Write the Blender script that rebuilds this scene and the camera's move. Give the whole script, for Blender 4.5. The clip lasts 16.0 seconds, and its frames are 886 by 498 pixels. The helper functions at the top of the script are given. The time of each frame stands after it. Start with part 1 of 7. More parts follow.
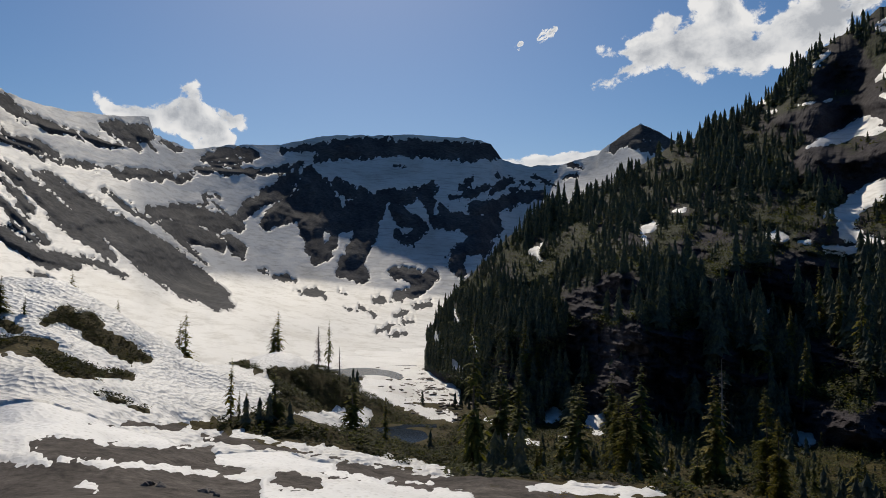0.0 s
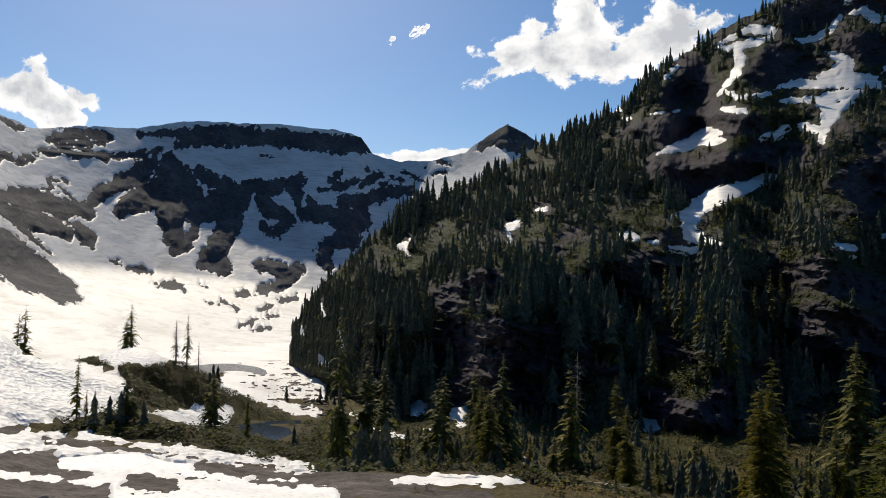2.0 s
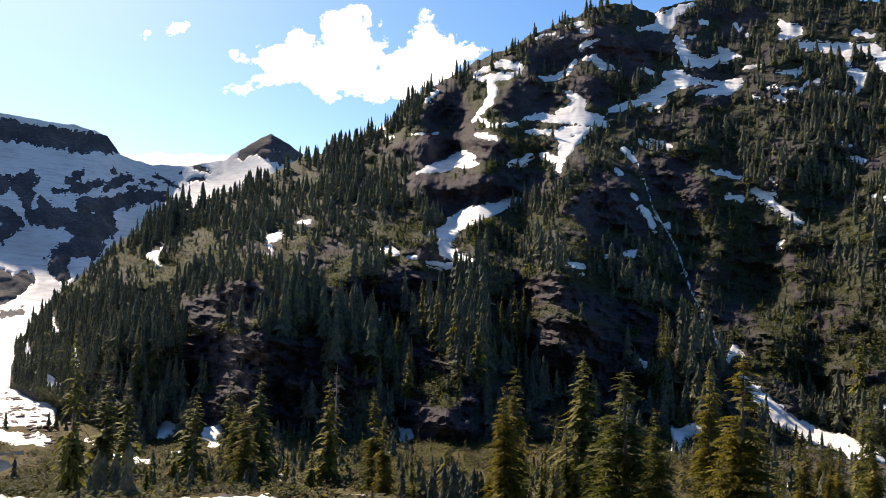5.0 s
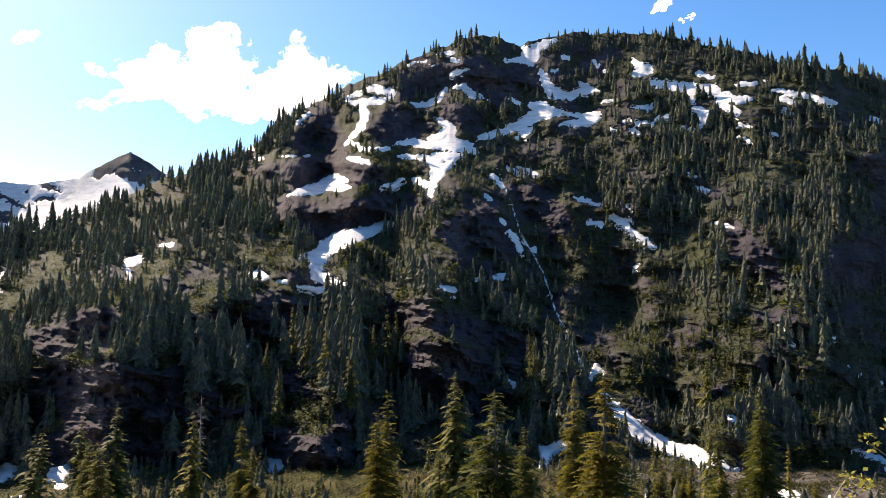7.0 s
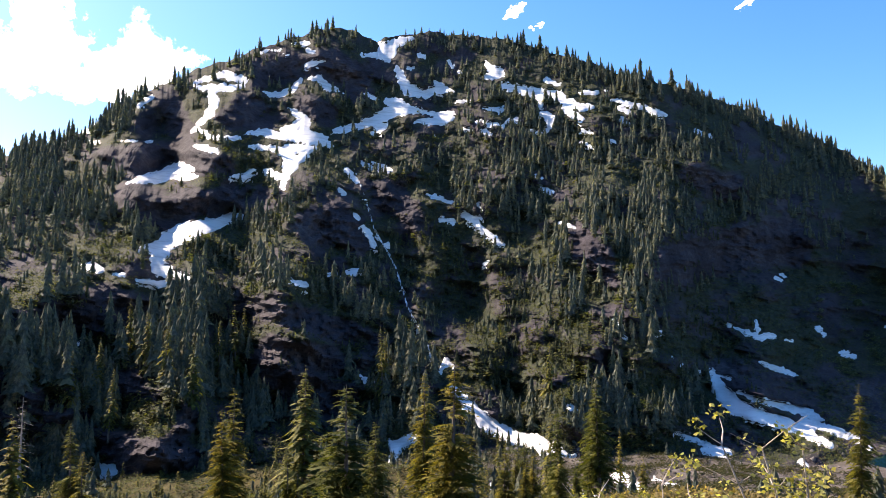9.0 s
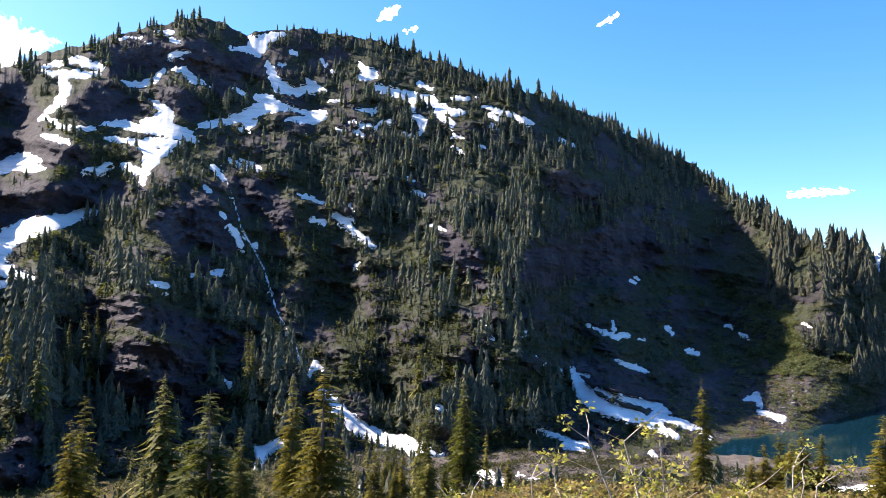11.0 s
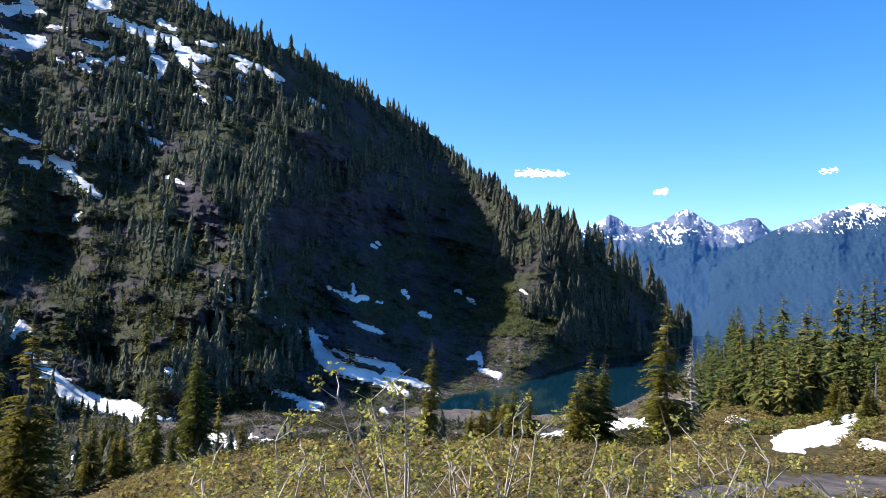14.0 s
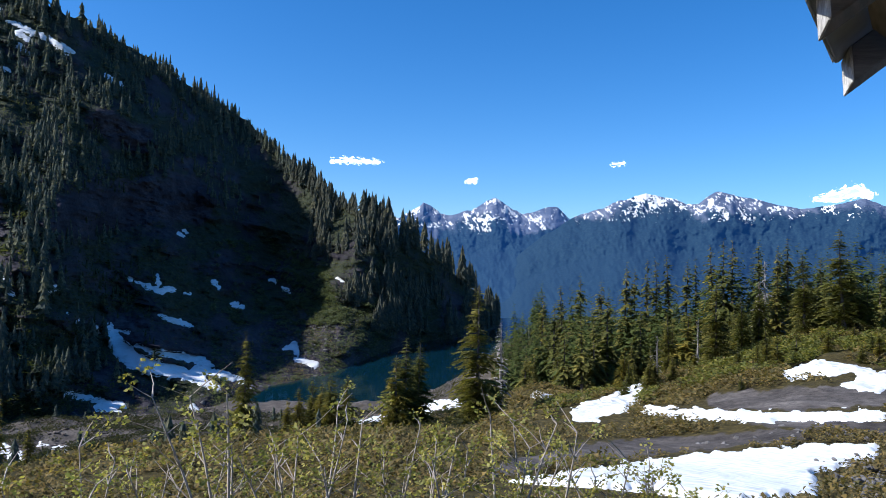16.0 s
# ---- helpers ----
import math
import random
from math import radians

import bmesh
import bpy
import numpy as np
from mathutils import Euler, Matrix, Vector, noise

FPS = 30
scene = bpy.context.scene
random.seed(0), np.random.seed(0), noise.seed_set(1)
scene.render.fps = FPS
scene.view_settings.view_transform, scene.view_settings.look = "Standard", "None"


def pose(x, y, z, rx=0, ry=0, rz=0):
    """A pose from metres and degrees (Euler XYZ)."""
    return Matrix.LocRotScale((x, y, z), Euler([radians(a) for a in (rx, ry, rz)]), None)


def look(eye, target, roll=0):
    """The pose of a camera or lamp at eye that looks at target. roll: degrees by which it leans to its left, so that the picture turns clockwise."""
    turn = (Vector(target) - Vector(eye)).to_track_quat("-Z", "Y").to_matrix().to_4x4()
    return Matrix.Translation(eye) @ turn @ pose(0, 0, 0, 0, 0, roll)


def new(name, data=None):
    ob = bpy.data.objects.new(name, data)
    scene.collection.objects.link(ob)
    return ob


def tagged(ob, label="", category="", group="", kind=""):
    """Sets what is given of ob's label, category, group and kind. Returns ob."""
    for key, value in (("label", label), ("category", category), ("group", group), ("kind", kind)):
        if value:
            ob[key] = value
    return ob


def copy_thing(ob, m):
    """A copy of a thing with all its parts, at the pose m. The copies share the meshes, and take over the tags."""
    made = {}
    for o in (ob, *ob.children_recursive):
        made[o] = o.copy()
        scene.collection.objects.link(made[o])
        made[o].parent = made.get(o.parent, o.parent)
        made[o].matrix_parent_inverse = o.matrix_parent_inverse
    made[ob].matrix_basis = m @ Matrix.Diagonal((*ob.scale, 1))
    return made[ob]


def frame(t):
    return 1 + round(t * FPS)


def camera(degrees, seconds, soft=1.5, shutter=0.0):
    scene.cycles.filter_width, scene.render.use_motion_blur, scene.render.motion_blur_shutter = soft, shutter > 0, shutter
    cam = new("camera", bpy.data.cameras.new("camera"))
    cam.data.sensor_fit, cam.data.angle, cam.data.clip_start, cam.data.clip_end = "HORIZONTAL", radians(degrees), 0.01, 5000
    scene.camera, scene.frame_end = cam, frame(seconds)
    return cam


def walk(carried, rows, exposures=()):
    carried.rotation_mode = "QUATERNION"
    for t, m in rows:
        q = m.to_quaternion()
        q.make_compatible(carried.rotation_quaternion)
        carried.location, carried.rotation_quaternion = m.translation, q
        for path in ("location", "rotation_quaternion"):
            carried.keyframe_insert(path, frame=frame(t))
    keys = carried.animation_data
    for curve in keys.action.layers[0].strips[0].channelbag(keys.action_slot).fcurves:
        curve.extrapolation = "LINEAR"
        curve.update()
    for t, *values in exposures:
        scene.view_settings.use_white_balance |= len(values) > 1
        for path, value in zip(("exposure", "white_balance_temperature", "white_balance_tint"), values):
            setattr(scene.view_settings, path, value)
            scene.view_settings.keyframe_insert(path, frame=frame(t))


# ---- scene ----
# the camera: held at arm's length by someone who turns on the spot, eye 1.6 m above the bank
cam = camera(62.52, 16.0, soft=0.6)
EYE, ARM = 1.6, -0.3
# seconds, bearing (clockwise from north), pitch, lean to the left
TURNS = [
    (0.0, 0.04, 1.97, 0.10),
    (0.5, 2.86, 1.87, 0.49),
    (1.0, 5.45, 1.49, 0.50),
    (1.5, 7.97, 1.53, 0.70),
    (2.0, 10.35, 1.61, 0.83),
    (2.5, 13.03, 2.05, 0.80),
    (3.0, 16.19, 2.09, 1.07),
    (3.5, 19.14, 2.08, 1.09),
    (4.0, 23.20, 2.23, 1.11),
    (6.5, 35.61, 4.76, 1.15),
    (7.0, 38.86, 5.06, 0.70),
    (7.5, 41.24, 4.70, 0.84),
    (8.0, 44.82, 5.04, 0.85),
    (8.5, 48.21, 5.01, 0.89),
    (9.0, 50.39, 4.83, 0.67),
    (11.5, 63.45, 5.11, 0.76),
    (12.0, 66.46, 4.99, 1.05),
    (12.5, 70.14, 4.51, 1.06),
    (13.0, 75.40, 4.07, 1.62),
    (13.5, 77.73, 3.51, 1.72),
    (14.0, 80.51, 2.53, 2.06),
    (14.5, 83.53, 2.57, 1.74),
    (15.0, 87.40, 2.44, 1.40),
    (15.5, 91.62, 2.18, 1.34),
    (16.0, 94.92, 1.96, 1.11),
]


def stance(bearing, pitch, lean):
    b = radians(bearing)
    return pose(ARM * math.sin(b), ARM * math.cos(b), EYE, 0, 0, -bearing) @ pose(0, 0, 0, 90 + pitch) @ pose(0, 0, 0, 0, 0, lean)


EXPOSURES = [(0.0, -0.6, 6600, 10), (1.5, -0.32, 6700, 10), (2.5, 0.1, 6900, 10), (3.5, 0.55, 7200, 14), (6.5, 1.2, 7400, 17), (9.0, 1.64, 6950, 19), (11.5, 1.73, 6350, 17), (12.5, 1.69, 6250, 16),
             (13.5, 1.44, 5950, 14), (14.5, 1.08, 5700, 12), (15.5, 0.72, 5450, 11), (16.0, 0.62, 5400, 11)]
walk(cam, [(t, stance(b, p, l)) for t, b, p, l in TURNS], EXPOSURES)
# ---- world and sun ----
SUN_BEARING, SUN_HEIGHT = -7.0, 41.0
world = bpy.data.worlds.new("sky")
scene.world = world
world.use_nodes = True
wn = world.node_tree.nodes
sky = wn.new("ShaderNodeTexSky")
sky.sky_type, sky.sun_disc = "NISHITA", False
sky.sun_elevation, sky.sun_rotation = radians(SUN_HEIGHT), radians(SUN_BEARING)
sky.altitude, sky.air_density, sky.dust_density, sky.ozone_density = 1300, 1.0, 1.4, 3.0
wn["Background"].inputs["Strength"].default_value = 0.1
clear = wn.new("ShaderNodeHueSaturation")
clear.inputs["Saturation"].default_value = 1.3
world.node_tree.links.new(sky.outputs["Color"], clear.inputs["Color"])
world.node_tree.links.new(clear.outputs["Color"], wn["Background"].inputs["Color"])
sun_data = bpy.data.lights.new("sun", "SUN")
sun_data.energy, sun_data.angle, sun_data.color = 5.0, radians(0.55), (1.0, 0.91, 0.76)
sun = new("sun", sun_data)
sb, sh = radians(SUN_BEARING), radians(SUN_HEIGHT)
sun.matrix_world = look((0, 0, 900), Vector((0, 0, 900)) - Vector((math.sin(sb) * math.cos(sh), math.cos(sb) * math.cos(sh), math.sin(sh))))
# ---- materials ----
def material(name, rough=0.8):
    m = bpy.data.materials.new(name)
    m.use_nodes = True
    nt = m.node_tree
    bsdf = nt.nodes["Principled BSDF"]
    bsdf.inputs["Roughness"].default_value = rough
    bsdf.inputs["Specular IOR Level"].default_value = 0.3
    return m, nt, bsdf


def coords(nt, scale=1.0, stretch=(1, 1, 1)):
    geo = nt.nodes.new("ShaderNodeNewGeometry")
    mapping = nt.nodes.new("ShaderNodeMapping")
    mapping.inputs["Scale"].default_value = [scale * s for s in stretch]
    nt.links.new(geo.outputs["Position"], mapping.inputs["Vector"])
    return mapping.outputs["Vector"]


def noise_node(nt, vector, scale, detail=6, rough=0.6, kind="noise"):
    n = nt.nodes.new("ShaderNodeTexVoronoi" if kind == "voronoi" else "ShaderNodeTexNoise")
    n.inputs["Scale"].default_value = scale
    if kind == "noise":
        n.inputs["Detail"].default_value, n.inputs["Roughness"].default_value = detail, rough
    nt.links.new(vector, n.inputs["Vector"])
    return n.outputs[0]


def ramp(nt, fac, stops):
    r = nt.nodes.new("ShaderNodeValToRGB")
    els = r.color_ramp.elements
    while len(els) < len(stops):
        els.new(0.5)
    for el, (at, col) in zip(els, stops):
        el.position, el.color = at, (*col, 1)
    nt.links.new(fac, r.inputs["Fac"])
    return r.outputs["Color"]


def blend(nt, fac, a, b, how="MIX"):
    n = nt.nodes.new("ShaderNodeMix")
    n.data_type, n.blend_type = "RGBA", how
    for sock, v in ((n.inputs["Factor"], fac), (n.inputs["A"], a), (n.inputs["B"], b)):
        if isinstance(v, (int, float)):
            sock.default_value = v
        elif isinstance(v, tuple):
            sock.default_value = (*v, 1)
        else:
            nt.links.new(v, sock)
    return n.outputs["Result"]


def bump(nt, bsdf, height, strength, distance):
    n = nt.nodes.new("ShaderNodeBump")
    n.inputs["Strength"].default_value, n.inputs["Distance"].default_value = strength, distance
    nt.links.new(height, n.inputs["Height"])
    nt.links.new(n.outputs["Normal"], bsdf.inputs["Normal"])


def attribute(nt, name):
    n = nt.nodes.new("ShaderNodeAttribute")
    n.attribute_name = name
    return n.outputs["Fac"]


def random_of(nt, island=False):
    if island:
        return nt.nodes.new("ShaderNodeNewGeometry").outputs["Random Per Island"]
    return nt.nodes.new("ShaderNodeObjectInfo").outputs["Random"]


def mountain_rock(name, dark, mid, light, green=None, scale=0.05):
    """Bare rock with strata and stains; green: low growth where the attribute 'growth' is high."""
    m, nt, bsdf = material(name, 0.92)
    bsdf.inputs["Specular IOR Level"].default_value = 0.12
    v = coords(nt)
    big = noise_node(nt, v, scale, 8, 0.65)
    vs = coords(nt, 1, (1, 1, 2.6))
    fine = noise_node(nt, vs, scale * 7, 8, 0.7)
    col = ramp(nt, big, [(0.3, dark), (0.5, mid), (0.72, light)])
    shade = ramp(nt, fine, [(0.3, (0.35, 0.35, 0.36)), (0.6, (1, 1, 1)), (0.75, (1.5, 1.45, 1.4))])
    col = blend(nt, 1.0, col, shade, "MULTIPLY")
    if green:
        tone = noise_node(nt, v, scale * 9, 5, 0.7)
        leaf = ramp(nt, tone, [(0.35, green[0]), (0.55, green[1]), (0.75, green[2])])
        grow = attribute(nt, "growth")
        add = nt.nodes.new("ShaderNodeMath")
        add.operation = "MULTIPLY_ADD"
        nt.links.new(fine, add.inputs[0])
        add.inputs[1].default_value = 1.1
        nt.links.new(grow, add.inputs[2])
        mr = nt.nodes.new("ShaderNodeMapRange")
        mr.inputs["From Min"].default_value, mr.inputs["From Max"].default_value = 0.92, 1.12
        nt.links.new(add.outputs[0], mr.inputs["Value"])
        col = blend(nt, mr.outputs["Result"], col, leaf)
    nt.links.new(col, bsdf.inputs["Base Color"])
    bump(nt, bsdf, fine, 1.0, 0.35 / scale * 0.05)
    return m


def snow_material(name, cup, depth, dirt=0.35, tone=1.0, cupped=True):
    """Old summer snow: sun cups of the given size with their hollows painted darker, faint dirt."""
    m, nt, bsdf = material(name, 0.6)
    v = coords(nt, 1, (1, 1, 1))
    wavy = blend(nt, 0.35 * cup, v, noise_node(nt, v, 1.2 / cup, 3, 0.6), "ADD")
    cups = noise_node(nt, wavy, 1.1 / cup, kind="voronoi") if cupped else noise_node(nt, v, 0.6 / cup, 5, 0.6)
    big = noise_node(nt, v, 0.04 / cup, 6, 0.6)
    runnels = noise_node(nt, coords(nt, 1, (0.35, 0.35, 3.0)), 0.5 / cup, 8, 0.72)
    col = ramp(nt, big, [(at, tuple(tone * c for c in col)) for at, col in ((0.3, (0.74, 0.735, 0.725)), (0.55, (0.66, 0.655, 0.645)), (0.75, (0.64 - dirt * 0.4, 0.62 - dirt * 0.4, 0.59 - dirt * 0.4)))])
    specks = noise_node(nt, v, 0.5 / cup, 8, 0.8)
    col = blend(nt, 1.0, col, ramp(nt, specks, [(0.26, (0.62, 0.59, 0.56)), (0.4, (1, 1, 1))]), "MULTIPLY")
    # shade of the hollows put into the colour, on top of the bump
    col = blend(nt, 1.0, col, ramp(nt, cups, [(0.0, (0.72, 0.71, 0.7)), (0.4, (1, 1, 1))]), "MULTIPLY")
    if not cupped:  # dirt drawn out along the slope
        col = blend(nt, 1.0, col, ramp(nt, runnels, [(0.34, (0.68, 0.665, 0.65)), (0.52, (1, 1, 1))]), "MULTIPLY")
    nt.links.new(col, bsdf.inputs["Base Color"])
    bump(nt, bsdf, cups, 0.9, depth)
    return m


def foliage(name, dark, mid, light, island=False, glow=0.35):
    m, nt, bsdf = material(name, 0.75)
    bsdf.inputs["Specular IOR Level"].default_value = 0.12
    v = coords(nt)
    n = noise_node(nt, v, 1.3, 4, 0.7)
    col = ramp(nt, n, [(0.3, dark), (0.5, mid), (0.75, light)])
    rnd = random_of(nt, island)
    tint = ramp(nt, rnd, [(0.0, (0.65, 0.75, 0.75)), (0.5, (1, 1, 1)), (1.0, (1.35, 1.2, 0.85))])
    col = blend(nt, 1.0, col, tint, "MULTIPLY")
    nt.links.new(col, bsdf.inputs["Base Color"])
    tr = nt.nodes.new("ShaderNodeBsdfTranslucent")
    nt.links.new(blend(nt, 1.0, col, (1.5, 1.6, 0.75), "MULTIPLY"), tr.inputs["Color"])
    mix = nt.nodes.new("ShaderNodeMixShader")
    mix.inputs["Fac"].default_value = glow
    nt.links.new(bsdf.outputs[0], mix.inputs[1])
    nt.links.new(tr.outputs[0], mix.inputs[2])
    nt.links.new(mix.outputs[0], nt.nodes["Material Output"].inputs["Surface"])
    return m


def plain(name, a, b, scale, rough=0.85, bump_depth=0.02, stretch=(1, 1, 1)):
    m, nt, bsdf = material(name, rough)
    n = noise_node(nt, coords(nt, 1, stretch), scale, 7, 0.65)
    nt.links.new(ramp(nt, n, [(0.3, a), (0.7, b)]), bsdf.inputs["Base Color"])
    bump(nt, bsdf, n, 0.8, bump_depth)
    return m


HILL_ROCK = mountain_rock("hill rock", (0.024, 0.021, 0.027), (0.046, 0.04, 0.048), (0.092, 0.078, 0.083),
                          ((0.016, 0.02, 0.013), (0.036, 0.041, 0.024), (0.09, 0.09, 0.04)))
WALL_ROCK = mountain_rock("headwall rock", (0.042, 0.045, 0.054), (0.07, 0.072, 0.08), (0.13, 0.127, 0.128), scale=0.02)
# rock and forest colours of the ranges lean to blue for the haze
HAZY_FAR_ROCK = mountain_rock("far range rock in painted haze", (0.06, 0.075, 0.11), (0.1, 0.115, 0.15), (0.2, 0.2, 0.23),
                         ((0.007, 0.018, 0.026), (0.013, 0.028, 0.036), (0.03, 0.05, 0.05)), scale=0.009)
haze_glow = HAZY_FAR_ROCK.node_tree.nodes["Principled BSDF"]  # kilometres of haze before the far backdrop, put in as a blue glow of the rock
haze_glow.inputs["Emission Color"].default_value, haze_glow.inputs["Emission Strength"].default_value = (0.06, 0.24, 0.8, 1), 0.095
# the nearer range: the same painted haze with a weaker glow
HAZY_NEAR_ROCK = HAZY_FAR_ROCK.copy()
HAZY_NEAR_ROCK.node_tree.nodes["Principled BSDF"].inputs["Emission Strength"].default_value = 0.075
FAR_SNOW = snow_material("far snow", 30.0, 2.0, 0.15, 1.0, False)
WALL_SNOW = snow_material("cirque snow", 6.0, 0.8, 0.4, 0.86, False)
HILL_SNOW = snow_material("hillside snow", 2.5, 0.25, 0.3, 1.0, False)
NEAR_SNOW = snow_material("snowfield snow", 0.5, 0.06, 0.2, 1.15)
CUPPED_SNOW = snow_material("sun-cupped snow", 0.8, 0.28, 0.25, 1.02)
HILL_TREE = foliage("hillside conifer needles", (0.044, 0.053, 0.047), (0.096, 0.106, 0.084), (0.2, 0.188, 0.128), True, 0.34)
THICKET = foliage("low conifer needles", (0.022, 0.028, 0.02), (0.052, 0.06, 0.034), (0.11, 0.108, 0.05), True, 0.3)
# darker copy of the hillside needles, shade put into the colour
SHADED_HILL_TREE = foliage("hillside needles darkened for shade", (0.034, 0.04, 0.034), (0.078, 0.082, 0.064), (0.165, 0.152, 0.108), True, 0.3)
NEEDLES = foliage("hemlock needles", (0.03, 0.032, 0.01), (0.1, 0.095, 0.024), (0.29, 0.235, 0.058), False, 0.28)
SHRUB_LEAF = foliage("willow leaves", (0.14, 0.135, 0.04), (0.28, 0.255, 0.08), (0.5, 0.45, 0.19), True, 0.4)
HEATH_LEAF = foliage("heather and huckleberry", (0.046, 0.037, 0.017), (0.15, 0.116, 0.05), (0.32, 0.235, 0.105), True)
BARK = plain("conifer bark", (0.06, 0.045, 0.035), (0.16, 0.13, 0.11), 6, 0.95, 0.03, (1, 1, 0.3))
DEAD_WOOD = plain("weathered dead wood", (0.13, 0.11, 0.095), (0.3, 0.27, 0.24), 5, 0.9, 0.02, (1, 1, 0.2))
TWIG = plain("willow twig", (0.24, 0.19, 0.155), (0.45, 0.38, 0.31), 30, 0.8, 0.003)
BOULDER = plain("andesite boulder", (0.055, 0.05, 0.048), (0.2, 0.183, 0.172), 3.5, 0.92, 0.05)
RUBBLE = plain("brown talus rubble", (0.045, 0.036, 0.031), (0.19, 0.155, 0.13), 1.6, 0.9, 0.06)
# ---- the lie of the land ----
def hash01(ix, iy, seed):
    h = (ix.astype(np.int64) * 374761393 + iy.astype(np.int64) * 668265263 + seed * 1274126177) & 0xFFFFFFFF
    h = ((h ^ (h >> 13)) * 1103515245) & 0xFFFFFFFF
    h = ((h ^ (h >> 16)) * 2246822519) & 0xFFFFFFFF
    return ((h ^ (h >> 15)) & 0xFFFFFF) / float(0xFFFFFF)


def vnoise(x, y, seed=0):
    """Smooth value noise from -1 to 1."""
    ix, iy = np.floor(x), np.floor(y)
    fx, fy = x - ix, y - iy
    fx, fy = fx * fx * fx * (fx * (6 * fx - 15) + 10), fy * fy * fy * (fy * (6 * fy - 15) + 10)
    a, b = hash01(ix, iy, seed), hash01(ix + 1, iy, seed)
    c, d = hash01(ix, iy + 1, seed), hash01(ix + 1, iy + 1, seed)
    return 2 * (a + (b - a) * fx + (c - a) * fy + (a - b - c + d) * fx * fy) - 1


def fbm(x, y, octaves=4, seed=0, gain=0.5):
    total, amp, size = 0.0, 1.0, 1.0
    for k in range(octaves):
        total = total + amp * vnoise(x * size + 17.3 * k, y * size - 9.1 * k, seed + k)
        amp, size = amp * gain, size * 2.03
    return total


def ridged(x, y, octaves=4, seed=0):
    total, amp, size = 0.0, 1.0, 1.0
    for k in range(octaves):
        total = total + amp * (1 - 2 * np.abs(vnoise(x * size + 5.7 * k, y * size + 3.9 * k, seed + k)))
        amp, size = amp * 0.5, size * 2.1
    return total


def along(table, at):
    """Smooth run through (bearing, value) pairs."""
    xs, ys = zip(*table)
    return np.interp(at, xs, ys)


def eased_along(table, at, reach=5.0):
    """The same without corners; at runs in even steps."""
    half = int(reach / (at[1] - at[0]))
    bell = np.hanning(2 * half + 3)[1:-1]
    return np.convolve(np.pad(along(table, at), half, "reflect", reflect_type="odd"), bell / bell.sum(), "valid")


def strokes(field_x, field_y, runs):
    """How far inside the union of thick brush strokes a place lies (negative outside). A run: points of x, y, half-width."""
    best = np.full(field_x.shape, -9.0)
    for run in runs:
        pts = run if len(run) > 1 else [run[0], run[0]]
        reach = max(p[2] for p in pts) * 3 + 1.0
        x0, x1 = min(p[0] for p in pts) - reach, max(p[0] for p in pts) + reach
        y0, y1 = min(p[1] for p in pts) - reach, max(p[1] for p in pts) + reach
        sel = (field_x > x0) & (field_x < x1) & (field_y > y0) & (field_y < y1)
        if not sel.any():
            continue
        px, py = field_x[sel], field_y[sel]
        val = np.full(px.shape, -9.0)
        for (ax, ay, aw), (bx, by, bw) in zip(pts, pts[1:]):
            dx, dy = bx - ax, by - ay
            k = np.clip(((px - ax) * dx + (py - ay) * dy) / max(dx * dx + dy * dy, 1e-9), 0, 1)
            val = np.maximum(val, aw + (bw - aw) * k - np.hypot(px - ax - k * dx, py - ay - k * dy))
        best[sel] = np.maximum(best[sel], val)
    return best


# Heights of the near ground: by bearing, at these distances from the viewpoint
GROUND_R = [0, 8, 20, 38, 60, 90, 130, 200, 300, 600, 1500, 4900]
GROUND_B = [-130, -60, -31, -15, 0, 15, 40, 70, 90, 105, 125, 150, 230]
BANK_Z = [  # out to 60 m
    [0, 0, 0.5, 2, 4], [0, -1, -2, -3, -2], [0, -1.5, -4, -8.3, -8.6], [0, -1.7, -5, -9.8, -13], [0, -2, -5.6, -10.6, -14.8],
    [0, -2.2, -6, -11, -16], [0, -2.5, -6.5, -12.5, -18.5], [0, -1.2, -3.5, -8, -13.2], [0, -1.1, -3.2, -7.4, -12.2],
    [0, -1.2, -3.4, -7.2, -9.8], [0, -1.3, -3.3, -5.6, -6.2], [0, -0.5, -1, -1, 0], [0, 0, 0.5, 2, 4]]
VALLEY_Z = [  # from 90 m on
    [8, 12, 20, 25, 30, 60, 60], [0, 5, 10, 0, -20, -60, -200], [-7.5, -6, -14, -35, -46, -120, -250], [-18, -18, -27, -40.5, -57, -150, -250],
    [-22, -32, -42, -43.5, -59, -160, -250], [-23, -31, -40, -43, -50, -120, -250], [-25, -32, -39, -43, -55, -120, -250],
    [-21, -29, -38, -47, -55, -120, -250], [-18, -27, -41, -49, -49, -110, -250], [-13, -17, -29, -43, -52, -130, -250],
    [-4, -5, -12, -30, -60, -150, -250], [3, 5, 5, 0, -20, -100, -250], [8, 12, 20, 25, 30, 60, 60]]


def smooth_interp(xs, table, at):
    i = np.clip(np.searchsorted(xs, at) - 1, 0, len(xs) - 2)
    xs = np.asarray(xs, float)
    k = np.clip((at - xs[i]) / (xs[i + 1] - xs[i]), 0, 1)
    return i, k


